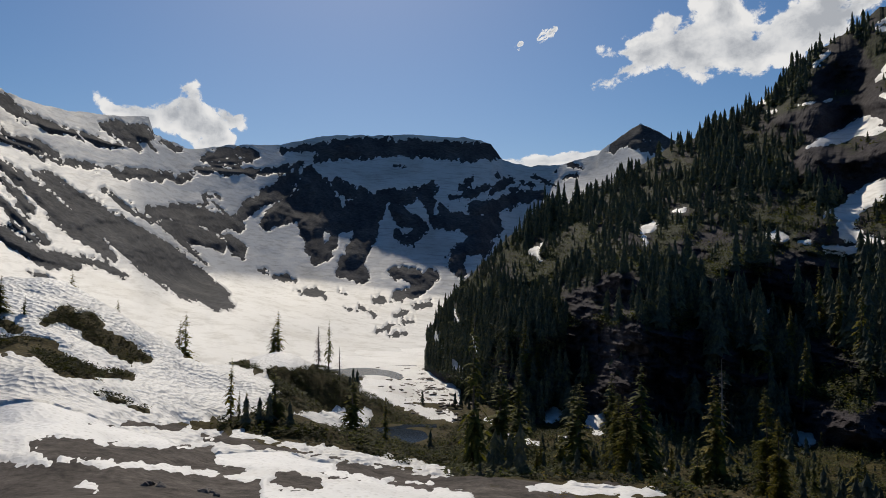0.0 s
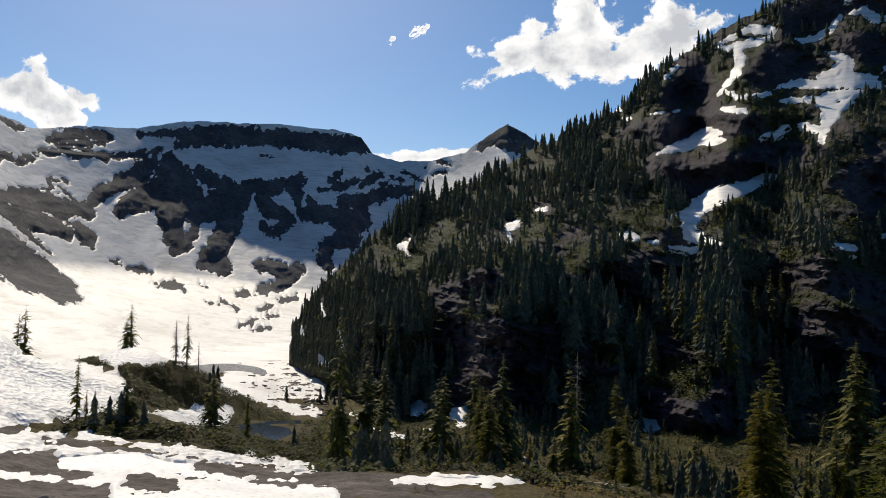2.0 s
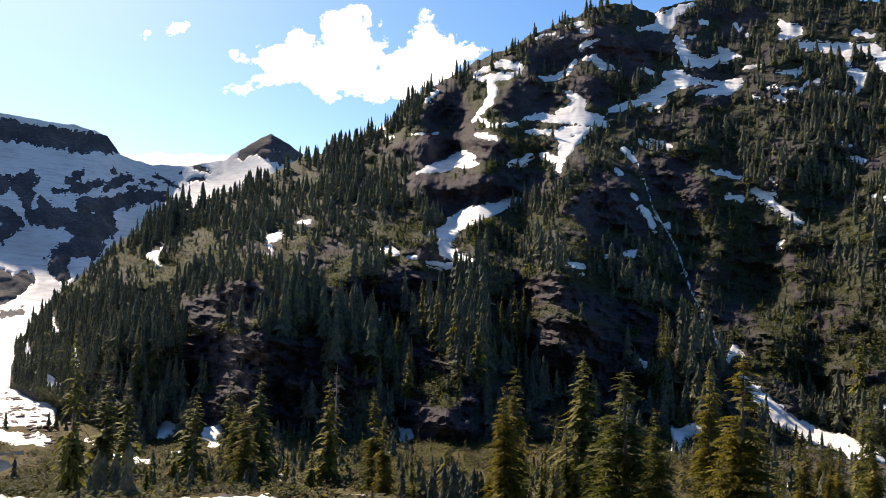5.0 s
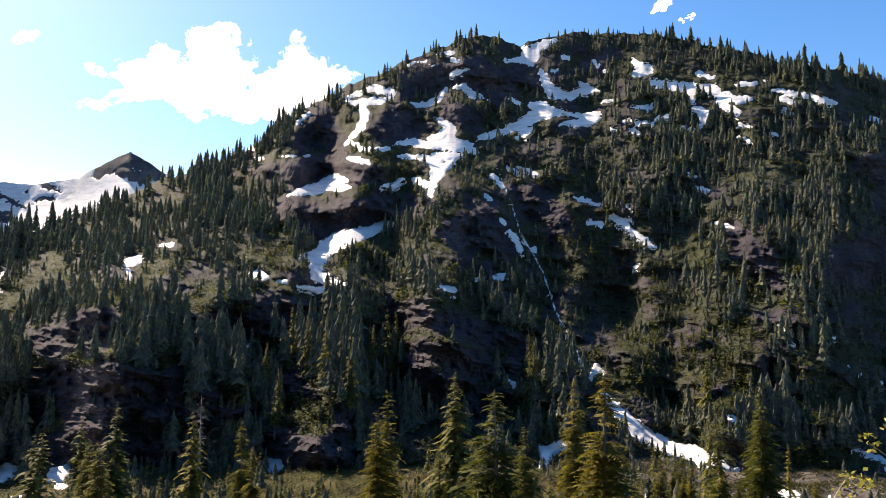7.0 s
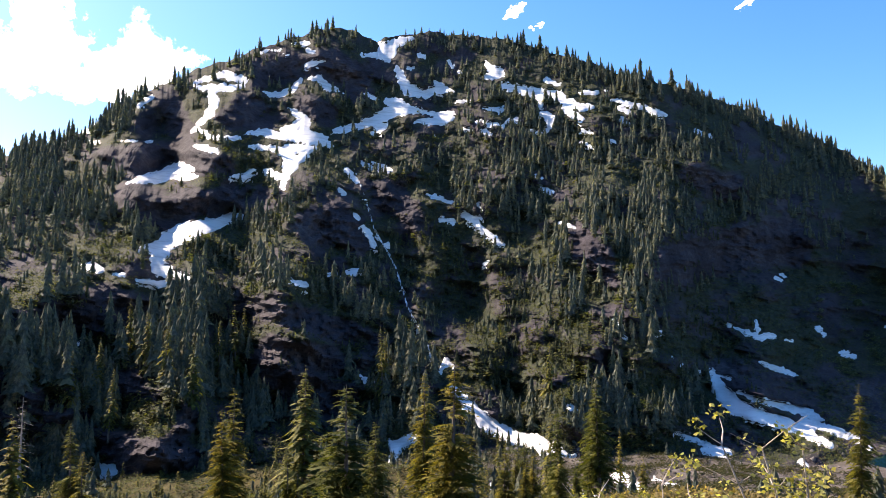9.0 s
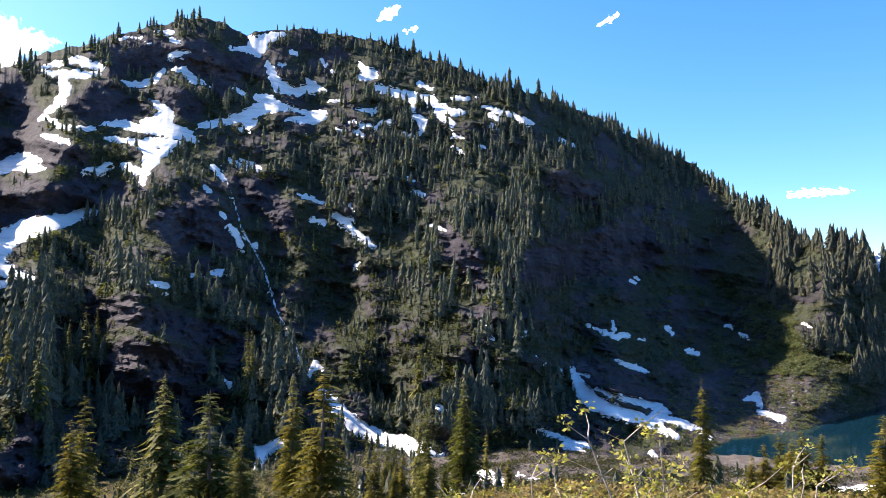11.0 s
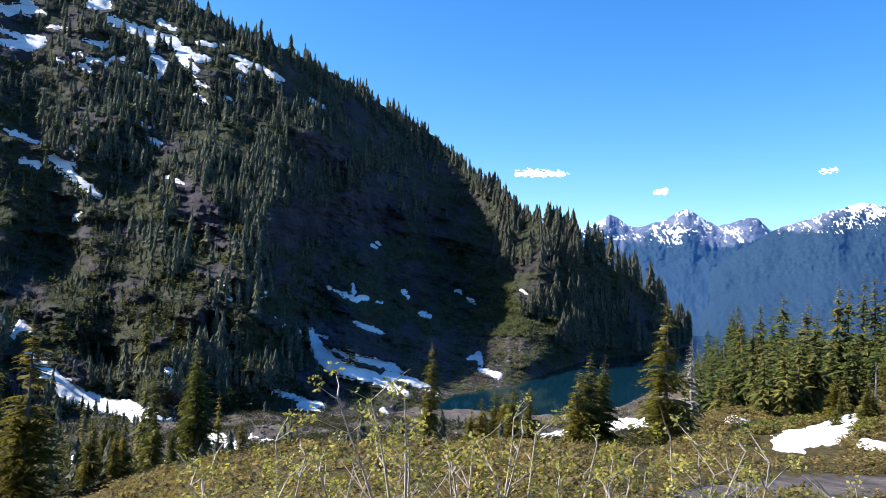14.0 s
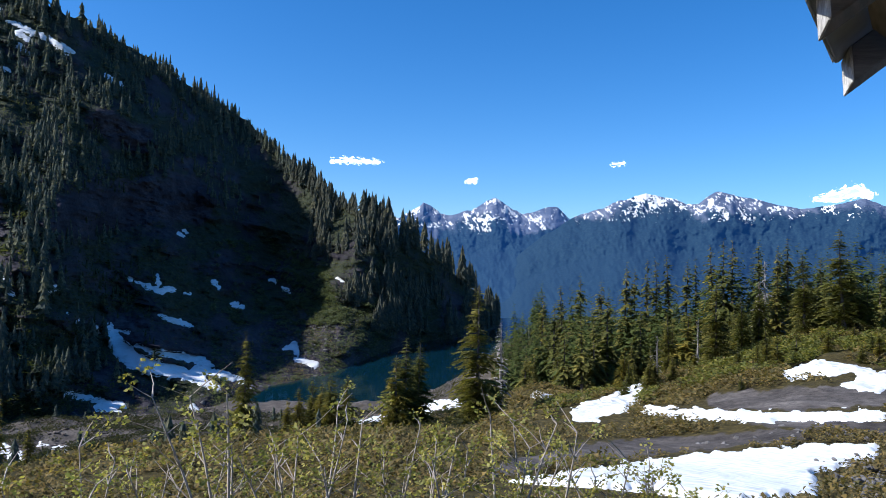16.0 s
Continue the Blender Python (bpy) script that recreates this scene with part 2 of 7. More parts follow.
def ground_plain(b, r):
    """Height of the ground before its small unevenness; b degrees, r metres."""
    z = np.hstack([np.array(BANK_Z, float), np.array(VALLEY_Z, float)])
    b = (np.asarray(b, float) + 130) % 360 - 130
    b = np.minimum(b, 230 - 1e-6)
    i, kb = smooth_interp(GROUND_B, None, b)
    kb = kb * kb * (3 - 2 * kb)
    j, kr = smooth_interp(GROUND_R, None, np.asarray(r, float))
    return ((z[i, j] * (1 - kb) + z[i + 1, j] * kb) * (1 - kr) + (z[i, j + 1] * (1 - kb) + z[i + 1, j + 1] * kb) * kr)


# Knolls and hollows of the valley floor: east, north, height, radius
KNOLLS = [(-60, 118, 7, 22), (-95, 95, 3, 20), (-46, 196, 5, 22), (-34, 205, 6, 20), (235, -62, 22, 40)]


def ground_height(b, r):
    a = np.radians(b)
    x, y = r * np.sin(a), r * np.cos(a)
    z = ground_plain(b, r)
    for kx, ky, h, s in KNOLLS:
        z = z + h * np.exp(-((x - kx) ** 2 + (y - ky) ** 2) / (s * s))
    far = np.clip(r / 60, 0.05, 1.6)
    z = z + far * (0.8 * fbm(x / 22, y / 22, 3, 5) + 0.36 * fbm(x / 5, y / 5, 3, 9)) * np.clip((700 - r) / 300, 0.3, 1)
    bench = np.exp(-(((x + 13) / 27) ** 2 + ((y - 164) / 19) ** 2) ** 3)  # a shelf with the hollow of the pond
    z = z * (1 - bench) - 34.2 * bench
    pan = np.exp(-(((x + 14) / 11) ** 2 + ((y - 164) / 9) ** 2) ** 2)
    z = z - 1.1 * pan
    flat = np.exp(-(((x + 37) / 30) ** 2 + ((y - 345) / 40) ** 2) ** 3)  # the flat of the tarn, with a raft of snow in its middle
    z = z * (1 - flat) - 45.6 * flat
    tarn = np.exp(-(((x + 37 + 0.2 * (y - 345)) / 20) ** 2 + ((y - 345) / 30) ** 2) ** 2) - 1.25 * np.exp(-(((x + 33) / 10) ** 2 + ((y - 332) / 13) ** 2) ** 2)
    return z - 1.9 * tarn
# Snow and rock on the slopes, as brush strokes: bearing, angle of rise from the viewpoint, half-width, in degrees
SUMMIT_SNOW = [
    [(43.7, 19.59, 0.13), (44.7, 19.55, 0.22), (45.8, 19.6, 0.49)],
    [(45.3, 20.32, 0.36), (45.9, 19.8, 0.53)],
    [(45.8, 20.2, 0.4), (46.6, 20.61, 0.36), (47.6, 20.89, 0.18)],
    [(46.6, 18.63, 0.27), (46.9, 17.88, 0.36), (47.4, 17.1, 0.49), (48.7, 16.82, 0.36), (49.8, 17.18, 0.36), (51.1, 17.11, 0.13)],
    [(49.5, 17.68, 0.18), (50.0, 17.3, 0.4)],
    [(47.4, 18.73, 0.13), (47.8, 18.74, 0.09)],
    [(48.3, 19.67, 0.18), (48.7, 19.59, 0.13)],
    [(50.7, 19.21, 0.18), (51.0, 18.88, 0.13)],
    [(51.5, 18.46, 0.13), (51.6, 18.29, 0.13)],
]
SUMMIT_SNOW_B = [
    [(41.7, 13.77, 0.18), (42.7, 13.98, 0.31), (43.8, 14.29, 0.31), (44.7, 14.7, 0.4), (46.0, 15.3, 0.53), (46.7, 16.0, 0.53), (45.8, 16.15, 0.31)],
    [(46.5, 15.7, 0.62), (48.0, 15.57, 0.31), (49.6, 15.3, 0.18), (51.0, 15.28, 0.27)],
    [(43.7, 16.71, 0.13), (44.4, 16.61, 0.18), (44.9, 16.29, 0.13)],
    [(44.2, 14.6, 0.4), (45.6, 14.35, 0.31), (44.7, 13.76, 0.22)],
    [(48.1, 14.72, 0.18), (49.2, 14.74, 0.31), (50.1, 14.8, 0.44), (51.0, 15.06, 0.18)],
    [(49.6, 13.66, 0.13)],
    [(38.9, 17.49, 0.18), (38.5, 16.84, 0.27), (37.6, 16.23, 0.27), (36.7, 16.17, 0.18), (36.0, 16.44, 0.09)],
]
SUMMIT_SNOW_C = [
    [(39.6, 17.54, 0.13), (40.4, 17.67, 0.22), (40.8, 17.19, 0.31), (41.7, 16.83, 0.18), (42.3, 16.64, 0.09)],
    [(39.3, 18.42, 0.18), (39.9, 18.79, 0.22), (40.6, 18.92, 0.13)],
    [(39.4, 19.58, 0.18), (39.9, 19.53, 0.18)],
    [(38.3, 19.99, 0.13), (39.4, 20.15, 0.18)],
    [(35.9, 19.21, 0.13), (36.6, 19.44, 0.18), (37.4, 19.42, 0.13)],
    [(37.4, 19.18, 0.09), (38.1, 19.16, 0.09)],
]
SUMMIT_SNOW = SUMMIT_SNOW + SUMMIT_SNOW_B + SUMMIT_SNOW_C
SADDLE_SNOW = [
    [(31.0, 16.46, 0.18), (31.9, 16.88, 0.22), (33.1, 17.32, 0.31), (34.4, 17.12, 0.31), (34.8, 16.95, 0.22)],
    [(31.3, 16.21, 0.18), (32.5, 16.33, 0.31), (33.8, 16.45, 0.27), (34.6, 16.73, 0.22)],
    [(32.3, 16.1, 0.4), (32.5, 15.3, 0.4), (32.3, 14.55, 0.31), (31.6, 13.67, 0.22), (31.0, 13.04, 0.13)],
    [(31.2, 13.35, 0.13), (31.9, 13.0, 0.22), (32.5, 12.63, 0.18), (34.5, 12.79, 0.13)],
    [(38.1, 15.27, 0.13), (38.9, 14.77, 0.31), (39.4, 14.58, 0.31), (38.5, 13.9, 0.31), (37.7, 13.63, 0.22)],
    [(34.9, 13.19, 0.13), (36.4, 13.34, 0.31), (37.7, 13.21, 0.31), (39.4, 13.3, 0.58), (40.7, 13.0, 0.49), (41.4, 12.64, 0.18)],
]
SADDLE_SNOW_B = [
    [(39.4, 14.4, 0.44), (39.2, 13.5, 0.53)],
    [(35.2, 12.28, 0.13), (36.4, 12.2, 0.18), (37.7, 12.02, 0.36), (39.0, 12.3, 0.4), (40.3, 12.29, 0.27)],
    [(38.2, 12.0, 0.58), (38.4, 11.1, 0.62), (38.0, 10.24, 0.36), (37.8, 9.58, 0.31), (37.9, 9.03, 0.13)],
    [(39.5, 11.81, 0.31), (38.8, 11.35, 0.31)],
    [(34.1, 9.85, 0.13), (34.8, 9.85, 0.27), (35.6, 10.4, 0.22)],
    [(36.5, 10.46, 0.22), (37.4, 10.12, 0.31)],
    [(31.3, 11.99, 0.18), (32.1, 11.81, 0.27), (32.8, 11.69, 0.22)],
    [(27.2, 14.47, 0.18), (27.7, 14.89, 0.22), (28.1, 15.18, 0.18)],
    [(23.2, 12.23, 0.18), (23.8, 12.45, 0.31), (24.8, 12.97, 0.27), (25.1, 12.84, 0.18)],
]
SADDLE_SNOW_C = [
    [(19.1, 10.5, 0.13), (19.6, 10.71, 0.13)],
    [(20.8, 10.66, 0.18)],
    [(21.3, 10.92, 0.13)],
    [(25.0, 12.52, 0.13), (25.4, 12.88, 0.13)],
    [(23.5, 11.56, 0.09), (24.7, 11.61, 0.13)],
    [(26.2, 11.85, 0.09), (27.5, 11.98, 0.09), (28.2, 12.05, 0.09)],
]
SADDLE_SNOW = SADDLE_SNOW + SADDLE_SNOW_B + SADDLE_SNOW_C
LEDGE_SNOW = [
    [(26.7, 8.91, 0.09), (27.6, 9.23, 0.31), (28.6, 9.4, 0.4), (29.6, 9.9, 0.53), (30.7, 9.8, 0.4), (31.5, 9.76, 0.13)],
    [(29.2, 10.09, 0.22), (30.1, 10.49, 0.27), (31.1, 10.24, 0.27)],
    [(34.7, 6.99, 0.27), (33.9, 6.7, 0.31), (32.9, 6.3, 0.49), (31.7, 5.9, 0.62), (30.5, 5.5, 0.67), (29.6, 4.9, 0.67)],
    [(27.7, 4.03, 0.18), (28.3, 4.27, 0.36), (29.1, 4.3, 0.71)],
    [(29.0, 3.7, 0.58), (29.0, 2.8, 0.49), (29.6, 2.7, 0.53)],
    [(29.9, 2.5, 0.4), (31.0, 2.28, 0.27), (31.8, 2.22, 0.13)],
    [(27.7, 1.86, 0.18), (28.7, 1.73, 0.27), (29.9, 1.71, 0.22)],
    [(31.9, 1.13, 0.13), (32.9, 1.15, 0.18)],
]
LEDGE_SNOW_B = [
    [(33.6, 1.42, 0.13), (34.3, 1.17, 0.18)],
    [(23.9, 2.63, 0.18), (24.6, 2.9, 0.4), (25.3, 2.6, 0.22)],
    [(26.1, 2.35, 0.09), (26.7, 2.29, 0.13)],
    [(37.9, 2.27, 0.18), (38.9, 2.03, 0.27), (39.9, 1.84, 0.13)],
    [(41.3, 2.78, 0.13), (42.1, 2.53, 0.22)],
    [(42.9, 2.9, 0.18), (44.0, 2.92, 0.27)],
    [(23.5, -2.45, 0.18), (23.7, -2.84, 0.18)],
    [(24.0, -2.65, 0.22)],
    [(23.6, -3.34, 0.13), (24.0, -3.35, 0.13)],
    [(25.5, -11.19, 0.36), (26.5, -11.4, 0.44)],
    [(25.8, -11.9, 0.4), (26.7, -12.4, 0.27)],
    [(15.0, 3.22, 0.18), (16.0, 3.55, 0.36), (16.4, 3.82, 0.18)],
    [(15.5, 2.78, 0.18), (15.6, 2.12, 0.13)],
]
LEDGE_SNOW_C = [
    [(6.9, 1.71, 0.18), (7.3, 1.94, 0.27), (7.6, 1.07, 0.13)],
    [(7.4, 2.38, 0.09), (7.8, 2.39, 0.13)],
    [(17.6, 4.73, 0.13), (18.5, 4.83, 0.13)],
    [(24.4, 2.7, 0.27), (25.0, 2.62, 0.18)],
]
LEDGE_SNOW = LEDGE_SNOW + LEDGE_SNOW_B + LEDGE_SNOW_C
GULLY_SNOW = [
    [(42.7, 10.79, 0.18), (43.1, 10.45, 0.22), (43.5, 9.94, 0.18)],
    [(42.2, 9.29, 0.18), (42.6, 8.91, 0.18)],
    [(43.4, 7.48, 0.18), (43.7, 7.14, 0.13)],
    [(44.1, 6.53, 0.18), (44.5, 5.88, 0.27), (45.0, 4.88, 0.18)],
    [(46.0, 5.07, 0.27)],
    [(43.9, 11.35, 0.18), (44.5, 11.07, 0.22), (45.9, 10.8, 0.18)],
    [(44.7, 11.51, 0.13), (46.1, 10.98, 0.18)],
    [(49.1, 9.06, 0.13), (49.9, 8.85, 0.22), (51.0, 8.51, 0.13)],
    [(50.2, 7.18, 0.18), (51.1, 7.01, 0.22)],
    [(53.1, 8.44, 0.18), (53.4, 7.91, 0.13)],
    [(52.0, 7.64, 0.27), (52.6, 7.2, 0.31), (53.3, 7.33, 0.18)],
    [(52.8, 7.11, 0.27), (53.3, 6.45, 0.31), (54.2, 5.79, 0.27), (55.1, 5.13, 0.18)],
]
GULLY_SNOW_B = [
    [(53.7, 3.79, 0.13), (54.0, 3.89, 0.09)],
    [(57.6, 10.53, 0.13), (58.1, 10.35, 0.09)],
    [(58.2, 9.52, 0.18), (59.0, 9.3, 0.18)],
    [(59.5, 6.89, 0.09), (60.8, 6.53, 0.09)],
    [(43.9, -4.93, 0.09), (44.4, -5.35, 0.22), (45.1, -5.69, 0.22)],
    [(46.5, -9.9, 0.27), (46.9, -10.7, 0.4), (46.5, -11.55, 0.22)],
    [(47.1, -10.11, 0.27), (48.9, -9.56, 0.27)],
    [(51.3, -4.35, 0.18), (50.7, -3.93, 0.22), (50.3, -4.8, 0.18)],
    [(51.2, -6.08, 0.27), (52.1, -6.7, 0.4)],
    [(52.3, -7.3, 0.53), (53.4, -8.2, 0.62), (54.7, -9.0, 0.53), (56.0, -9.6, 0.53), (57.7, -9.9, 0.53), (59.2, -10.5, 0.62), (59.9, -10.87, 0.31)],
    [(58.2, -10.5, 0.4), (58.6, -11.32, 0.27)],
]
GULLY_SNOW_C = [
    [(59.9, -10.87, 0.27), (60.7, -10.67, 0.13)],
    [(60.3, -7.14, 0.13), (61.2, -7.61, 0.22)],
    [(63.6, -0.62, 0.18), (64.1, -1.04, 0.27)],
    [(63.9, -1.64, 0.18), (64.5, -1.88, 0.13)],
    [(66.4, -1.08, 0.18), (66.9, -1.41, 0.18)],
    [(67.8, -3.22, 0.13)],
    [(68.4, -3.87, 0.13)],
    [(69.7, -4.31, 0.18)],
]
GULLY_SNOW = GULLY_SNOW + GULLY_SNOW_B + GULLY_SNOW_C
RIDGE_SNOW = [
    [(53.7, 19.21, 0.18), (54.0, 18.58, 0.31), (54.8, 18.57, 0.31)],
    [(53.8, 18.16, 0.31), (54.9, 18.28, 0.31)],
    [(55.0, 17.44, 0.31), (56.4, 17.16, 0.31), (57.7, 16.97, 0.31), (59.3, 16.8, 0.31), (59.9, 16.48, 0.22)],
    [(57.3, 16.85, 0.22), (58.1, 16.41, 0.27), (58.0, 15.86, 0.18)],
    [(59.3, 16.5, 0.31), (60.2, 16.05, 0.31), (61.3, 15.68, 0.31), (62.1, 15.72, 0.18)],
    [(59.9, 15.72, 0.31), (60.8, 15.06, 0.31), (61.3, 14.75, 0.18)],
    [(58.0, 15.35, 0.22), (58.8, 14.99, 0.31), (58.8, 14.27, 0.27), (58.4, 13.98, 0.18)],
    [(57.3, 14.0, 0.13), (58.1, 13.81, 0.18)],
    [(58.4, 17.87, 0.22), (59.0, 17.64, 0.22), (59.5, 17.42, 0.13)],
]
RIDGE_SNOW_B = [
    [(61.3, 16.81, 0.18), (62.4, 16.67, 0.18)],
    [(63.1, 16.85, 0.18)],
    [(63.6, 16.19, 0.13), (64.5, 15.86, 0.18), (66.0, 15.44, 0.22), (67.2, 14.87, 0.22), (67.6, 14.68, 0.13)],
    [(64.1, 15.42, 0.18), (64.9, 15.17, 0.22)],
    [(64.3, 14.7, 0.22), (64.8, 14.18, 0.18)],
    [(61.2, 14.07, 0.18), (61.9, 13.75, 0.18), (62.1, 13.53, 0.13)],
    [(61.2, 13.05, 0.13), (61.8, 12.69, 0.18)],
    [(63.4, 13.14, 0.09), (63.8, 13.0, 0.09)],
    [(69.7, 13.47, 0.09), (70.6, 13.08, 0.22), (70.9, 12.82, 0.13)],
    [(51.3, 16.26, 0.13), (52.4, 16.27, 0.18)],
    [(53.5, 15.75, 0.13), (55.0, 15.61, 0.18)],
    [(52.9, 14.77, 0.13), (53.5, 14.77, 0.18)],
    [(54.0, 14.55, 0.22), (54.6, 14.63, 0.18)],
]
RIDGE_SNOW_C = [
    [(55.5, 14.75, 0.18), (56.2, 14.87, 0.22)],
    [(54.8, 15.4, 0.09), (55.3, 16.25, 0.09)],
    [(51.9, 14.21, 0.13), (52.4, 14.12, 0.13)],
    [(53.5, 14.04, 0.22), (54.0, 13.78, 0.13)],
    [(55.1, 14.33, 0.13)],
]
RIDGE_SNOW = RIDGE_SNOW + RIDGE_SNOW_B + RIDGE_SNOW_C
FAN_SNOW = [
    [(70.6, -4.28, 0.27), (71.1, -5.5, 0.53), (72.0, -6.6, 0.62), (73.5, -7.1, 0.53), (75.3, -7.6, 0.44), (76.4, -8.05, 0.36), (78.1, -8.84, 0.22)],
    [(70.9, -4.47, 0.18), (71.7, -4.63, 0.13)],
    [(72.4, -5.6, 0.18), (73.5, -6.05, 0.22), (75.3, -6.41, 0.31), (77.1, -6.86, 0.31), (77.6, -7.09, 0.18)],
    [(76.4, -7.5, 0.4), (78.1, -7.72, 0.27), (79.8, -8.32, 0.22), (80.4, -8.8, 0.13)],
    [(68.1, -8.75, 0.22), (69.7, -9.32, 0.22), (71.6, -9.77, 0.18)],
    [(70.0, -9.9, 0.4), (71.2, -10.6, 0.4), (73.0, -10.99, 0.31), (75.2, -11.52, 0.27)],
    [(71.7, -0.78, 0.09), (72.9, -1.29, 0.22), (73.8, -1.67, 0.27), (74.7, -1.52, 0.22)],
]
FAN_SNOW_B = [
    [(73.6, -0.54, 0.13), (73.7, -1.15, 0.18)],
    [(75.4, -1.82, 0.09), (75.9, -1.85, 0.09)],
    [(73.8, -3.43, 0.13), (75.0, -3.89, 0.22), (76.2, -4.23, 0.13)],
    [(77.5, -0.87, 0.18), (77.9, -1.33, 0.18)],
    [(78.8, -2.57, 0.13), (79.3, -2.67, 0.27), (79.7, -2.81, 0.18)],
    [(74.9, 2.69, 0.18), (75.3, 2.45, 0.13)],
    [(75.4, 2.81, 0.22)],
    [(76.3, -10.12, 0.27), (76.6, -10.38, 0.18)],
    [(82.9, -5.94, 0.18), (83.5, -5.66, 0.27), (83.9, -6.39, 0.18)],
    [(83.8, -6.73, 0.18), (85.2, -7.16, 0.31)],
    [(81.6, -0.75, 0.09), (82.0, -0.83, 0.09)],
    [(82.6, -1.29, 0.13), (83.1, -1.53, 0.13)],
    [(86.6, -0.43, 0.09), (87.6, -0.91, 0.09)],
]
FAN_SNOW = FAN_SNOW + FAN_SNOW_B
# Bare cliffs of the hill, its treeless slopes, brushy ledges and tall stands, in the same measure
CLIFFS = [
    [(25.7, 10.4, 1.11), (28.0, 10.8, 1.33), (30.7, 10.8, 1.11), (33.5, 10.8, 0.98)],
    [(27.0, 7.5, 1.33), (29.7, 7.2, 1.33), (32.4, 8.2, 1.33), (35.7, 8.8, 0.53)],
    [(25.4, 0.1, 1.78), (27.7, 0.2, 1.42)],
    [(35.2, 0.3, 0.8), (38.9, -0.6, 1.11), (42.4, -1.8, 1.11), (45.9, -3.1, 0.8)],
    [(38.2, -3.1, 1.11), (42.5, -4.0, 1.24)],
    [(40.5, 6.4, 1.56), (42.2, 7.4, 1.42), (44.0, 4.8, 0.98)],
    [(42.3, 3.4, 0.8), (44.1, 1.2, 0.53)],
    [(44.6, 9.6, 0.67), (46.6, 8.8, 1.11), (47.9, 7.5, 0.98), (47.5, 5.7, 0.62)],
    [(36.3, 17.7, 1.24), (38.4, 18.3, 1.24), (41.9, 18.5, 0.98), (43.7, 17.3, 0.98), (44.6, 19.1, 0.44)],
]
CLIFFS_B = [
    [(39.4, 15.4, 0.71), (41.1, 14.9, 0.8)],
    [(34.6, 15.1, 0.8), (36.4, 14.0, 0.62), (33.4, 14.2, 0.8)],
    [(29.4, 14.6, 1.24), (28.2, 13.3, 0.98), (30.2, 13.1, 0.62)],
    [(60.8, 5.8, 0.98), (62.5, 4.0, 1.16), (63.7, 1.4, 0.62)],
    [(68.3, 3.6, 1.56), (72.3, 5.2, 1.78), (75.2, 4.7, 1.78)],
    [(31.4, -8.0, 0.98), (30.7, -9.5, 1.16)],
    [(40.8, -7.4, 1.16), (43.4, -6.5, 0.8)],
    [(49.1, 20.0, 0.53), (52.3, 19.6, 0.62)],
    [(69.2, 10.3, 0.89), (72.0, 9.3, 1.11)],
]
CLIFFS_C = [
    [(18.2, 1.7, 0.62), (19.6, 1.5, 0.53)],
    [(21.5, -6.5, 1.07), (24.1, -8.6, 0.89)],
    [(27.5, -5.5, 1.07)],
]
LOWER_CLIFFS = [
    [(11.4, -5.8, 2.13), (14.8, -6.3, 2.31), (18.4, -6.4, 2.13)],
    [(12.6, -9.2, 1.69), (17.5, -9.9, 1.69)],
    [(20.9, -1.2, 1.24), (24.8, -0.8, 1.42)],
    [(27.2, -9.9, 1.6), (31.0, -11.6, 1.51)],
    [(37.7, -4.1, 2.22), (40.4, -6.6, 1.78)],
    [(10.9, -2.4, 1.33), (14.2, -0.9, 1.11)],
]
CLIFFS = CLIFFS + CLIFFS_B + CLIFFS_C + LOWER_CLIFFS
OPEN_SLOPES = [
    [(68.2, -0.2, 1.33), (72.2, 0.7, 1.78), (76.6, 0.7, 2.22), (79.3, -0.8, 2.0)],
    [(70.2, -2.7, 1.33), (75.0, -3.3, 1.78), (78.5, -5.1, 1.56)],
    [(73.1, -8.9, 1.78), (77.4, -9.3, 1.33)],
    [(82.2, 2.1, 1.78), (83.1, 5.1, 1.11)],
    [(63.3, -11.1, 1.78), (72.0, -10.2, 1.78)],
    [(78.0, -4.1, 2.22), (82.3, -4.8, 1.56)],
    [(84.7, -5.9, 1.56), (88.0, -5.8, 1.11)],
]
BRUSHY = [
    [(48.9, 3.5, 2.22), (51.2, -0.4, 2.44), (54.7, 1.4, 2.67), (57.7, -0.8, 2.22)],
    [(52.1, -4.3, 2.0), (56.4, -4.7, 2.22), (60.7, -4.2, 2.22)],
    [(66.1, -6.1, 2.22)],
    [(21.1, 3.5, 1.78), (24.5, 4.5, 1.56)],
    [(35.0, 4.1, 1.33), (37.9, 5.0, 1.11)],
    [(6.4, 0.2, 1.56), (10.7, 2.5, 1.56), (15.1, 1.2, 1.33), (21.3, 3.1, 1.78)],
    [(84.8, -0.5, 1.78), (86.0, -2.1, 1.78)],
]
TALL_STANDS = [
    [(28.1, -2.3, 2.22), (31.3, -3.1, 2.22), (36.1, -4.0, 2.0)],
    [(21.5, -5.3, 2.67), (24.1, -8.4, 2.67)],
    [(31.2, -0.6, 1.78)],
    [(36.3, -8.1, 1.78), (46.4, -4.0, 1.33)],
    [(66.2, -2.8, 1.11)],
    [(48.6, -6.5, 1.11)],
    [(39.9, -4.0, 0.71)],
    [(8.3, -7.6, 1.78), (15.3, -9.3, 1.33), (20.6, -8.3, 1.78)],
    [(28.3, -3.7, 1.78), (34.9, -5.2, 2.22)],
]
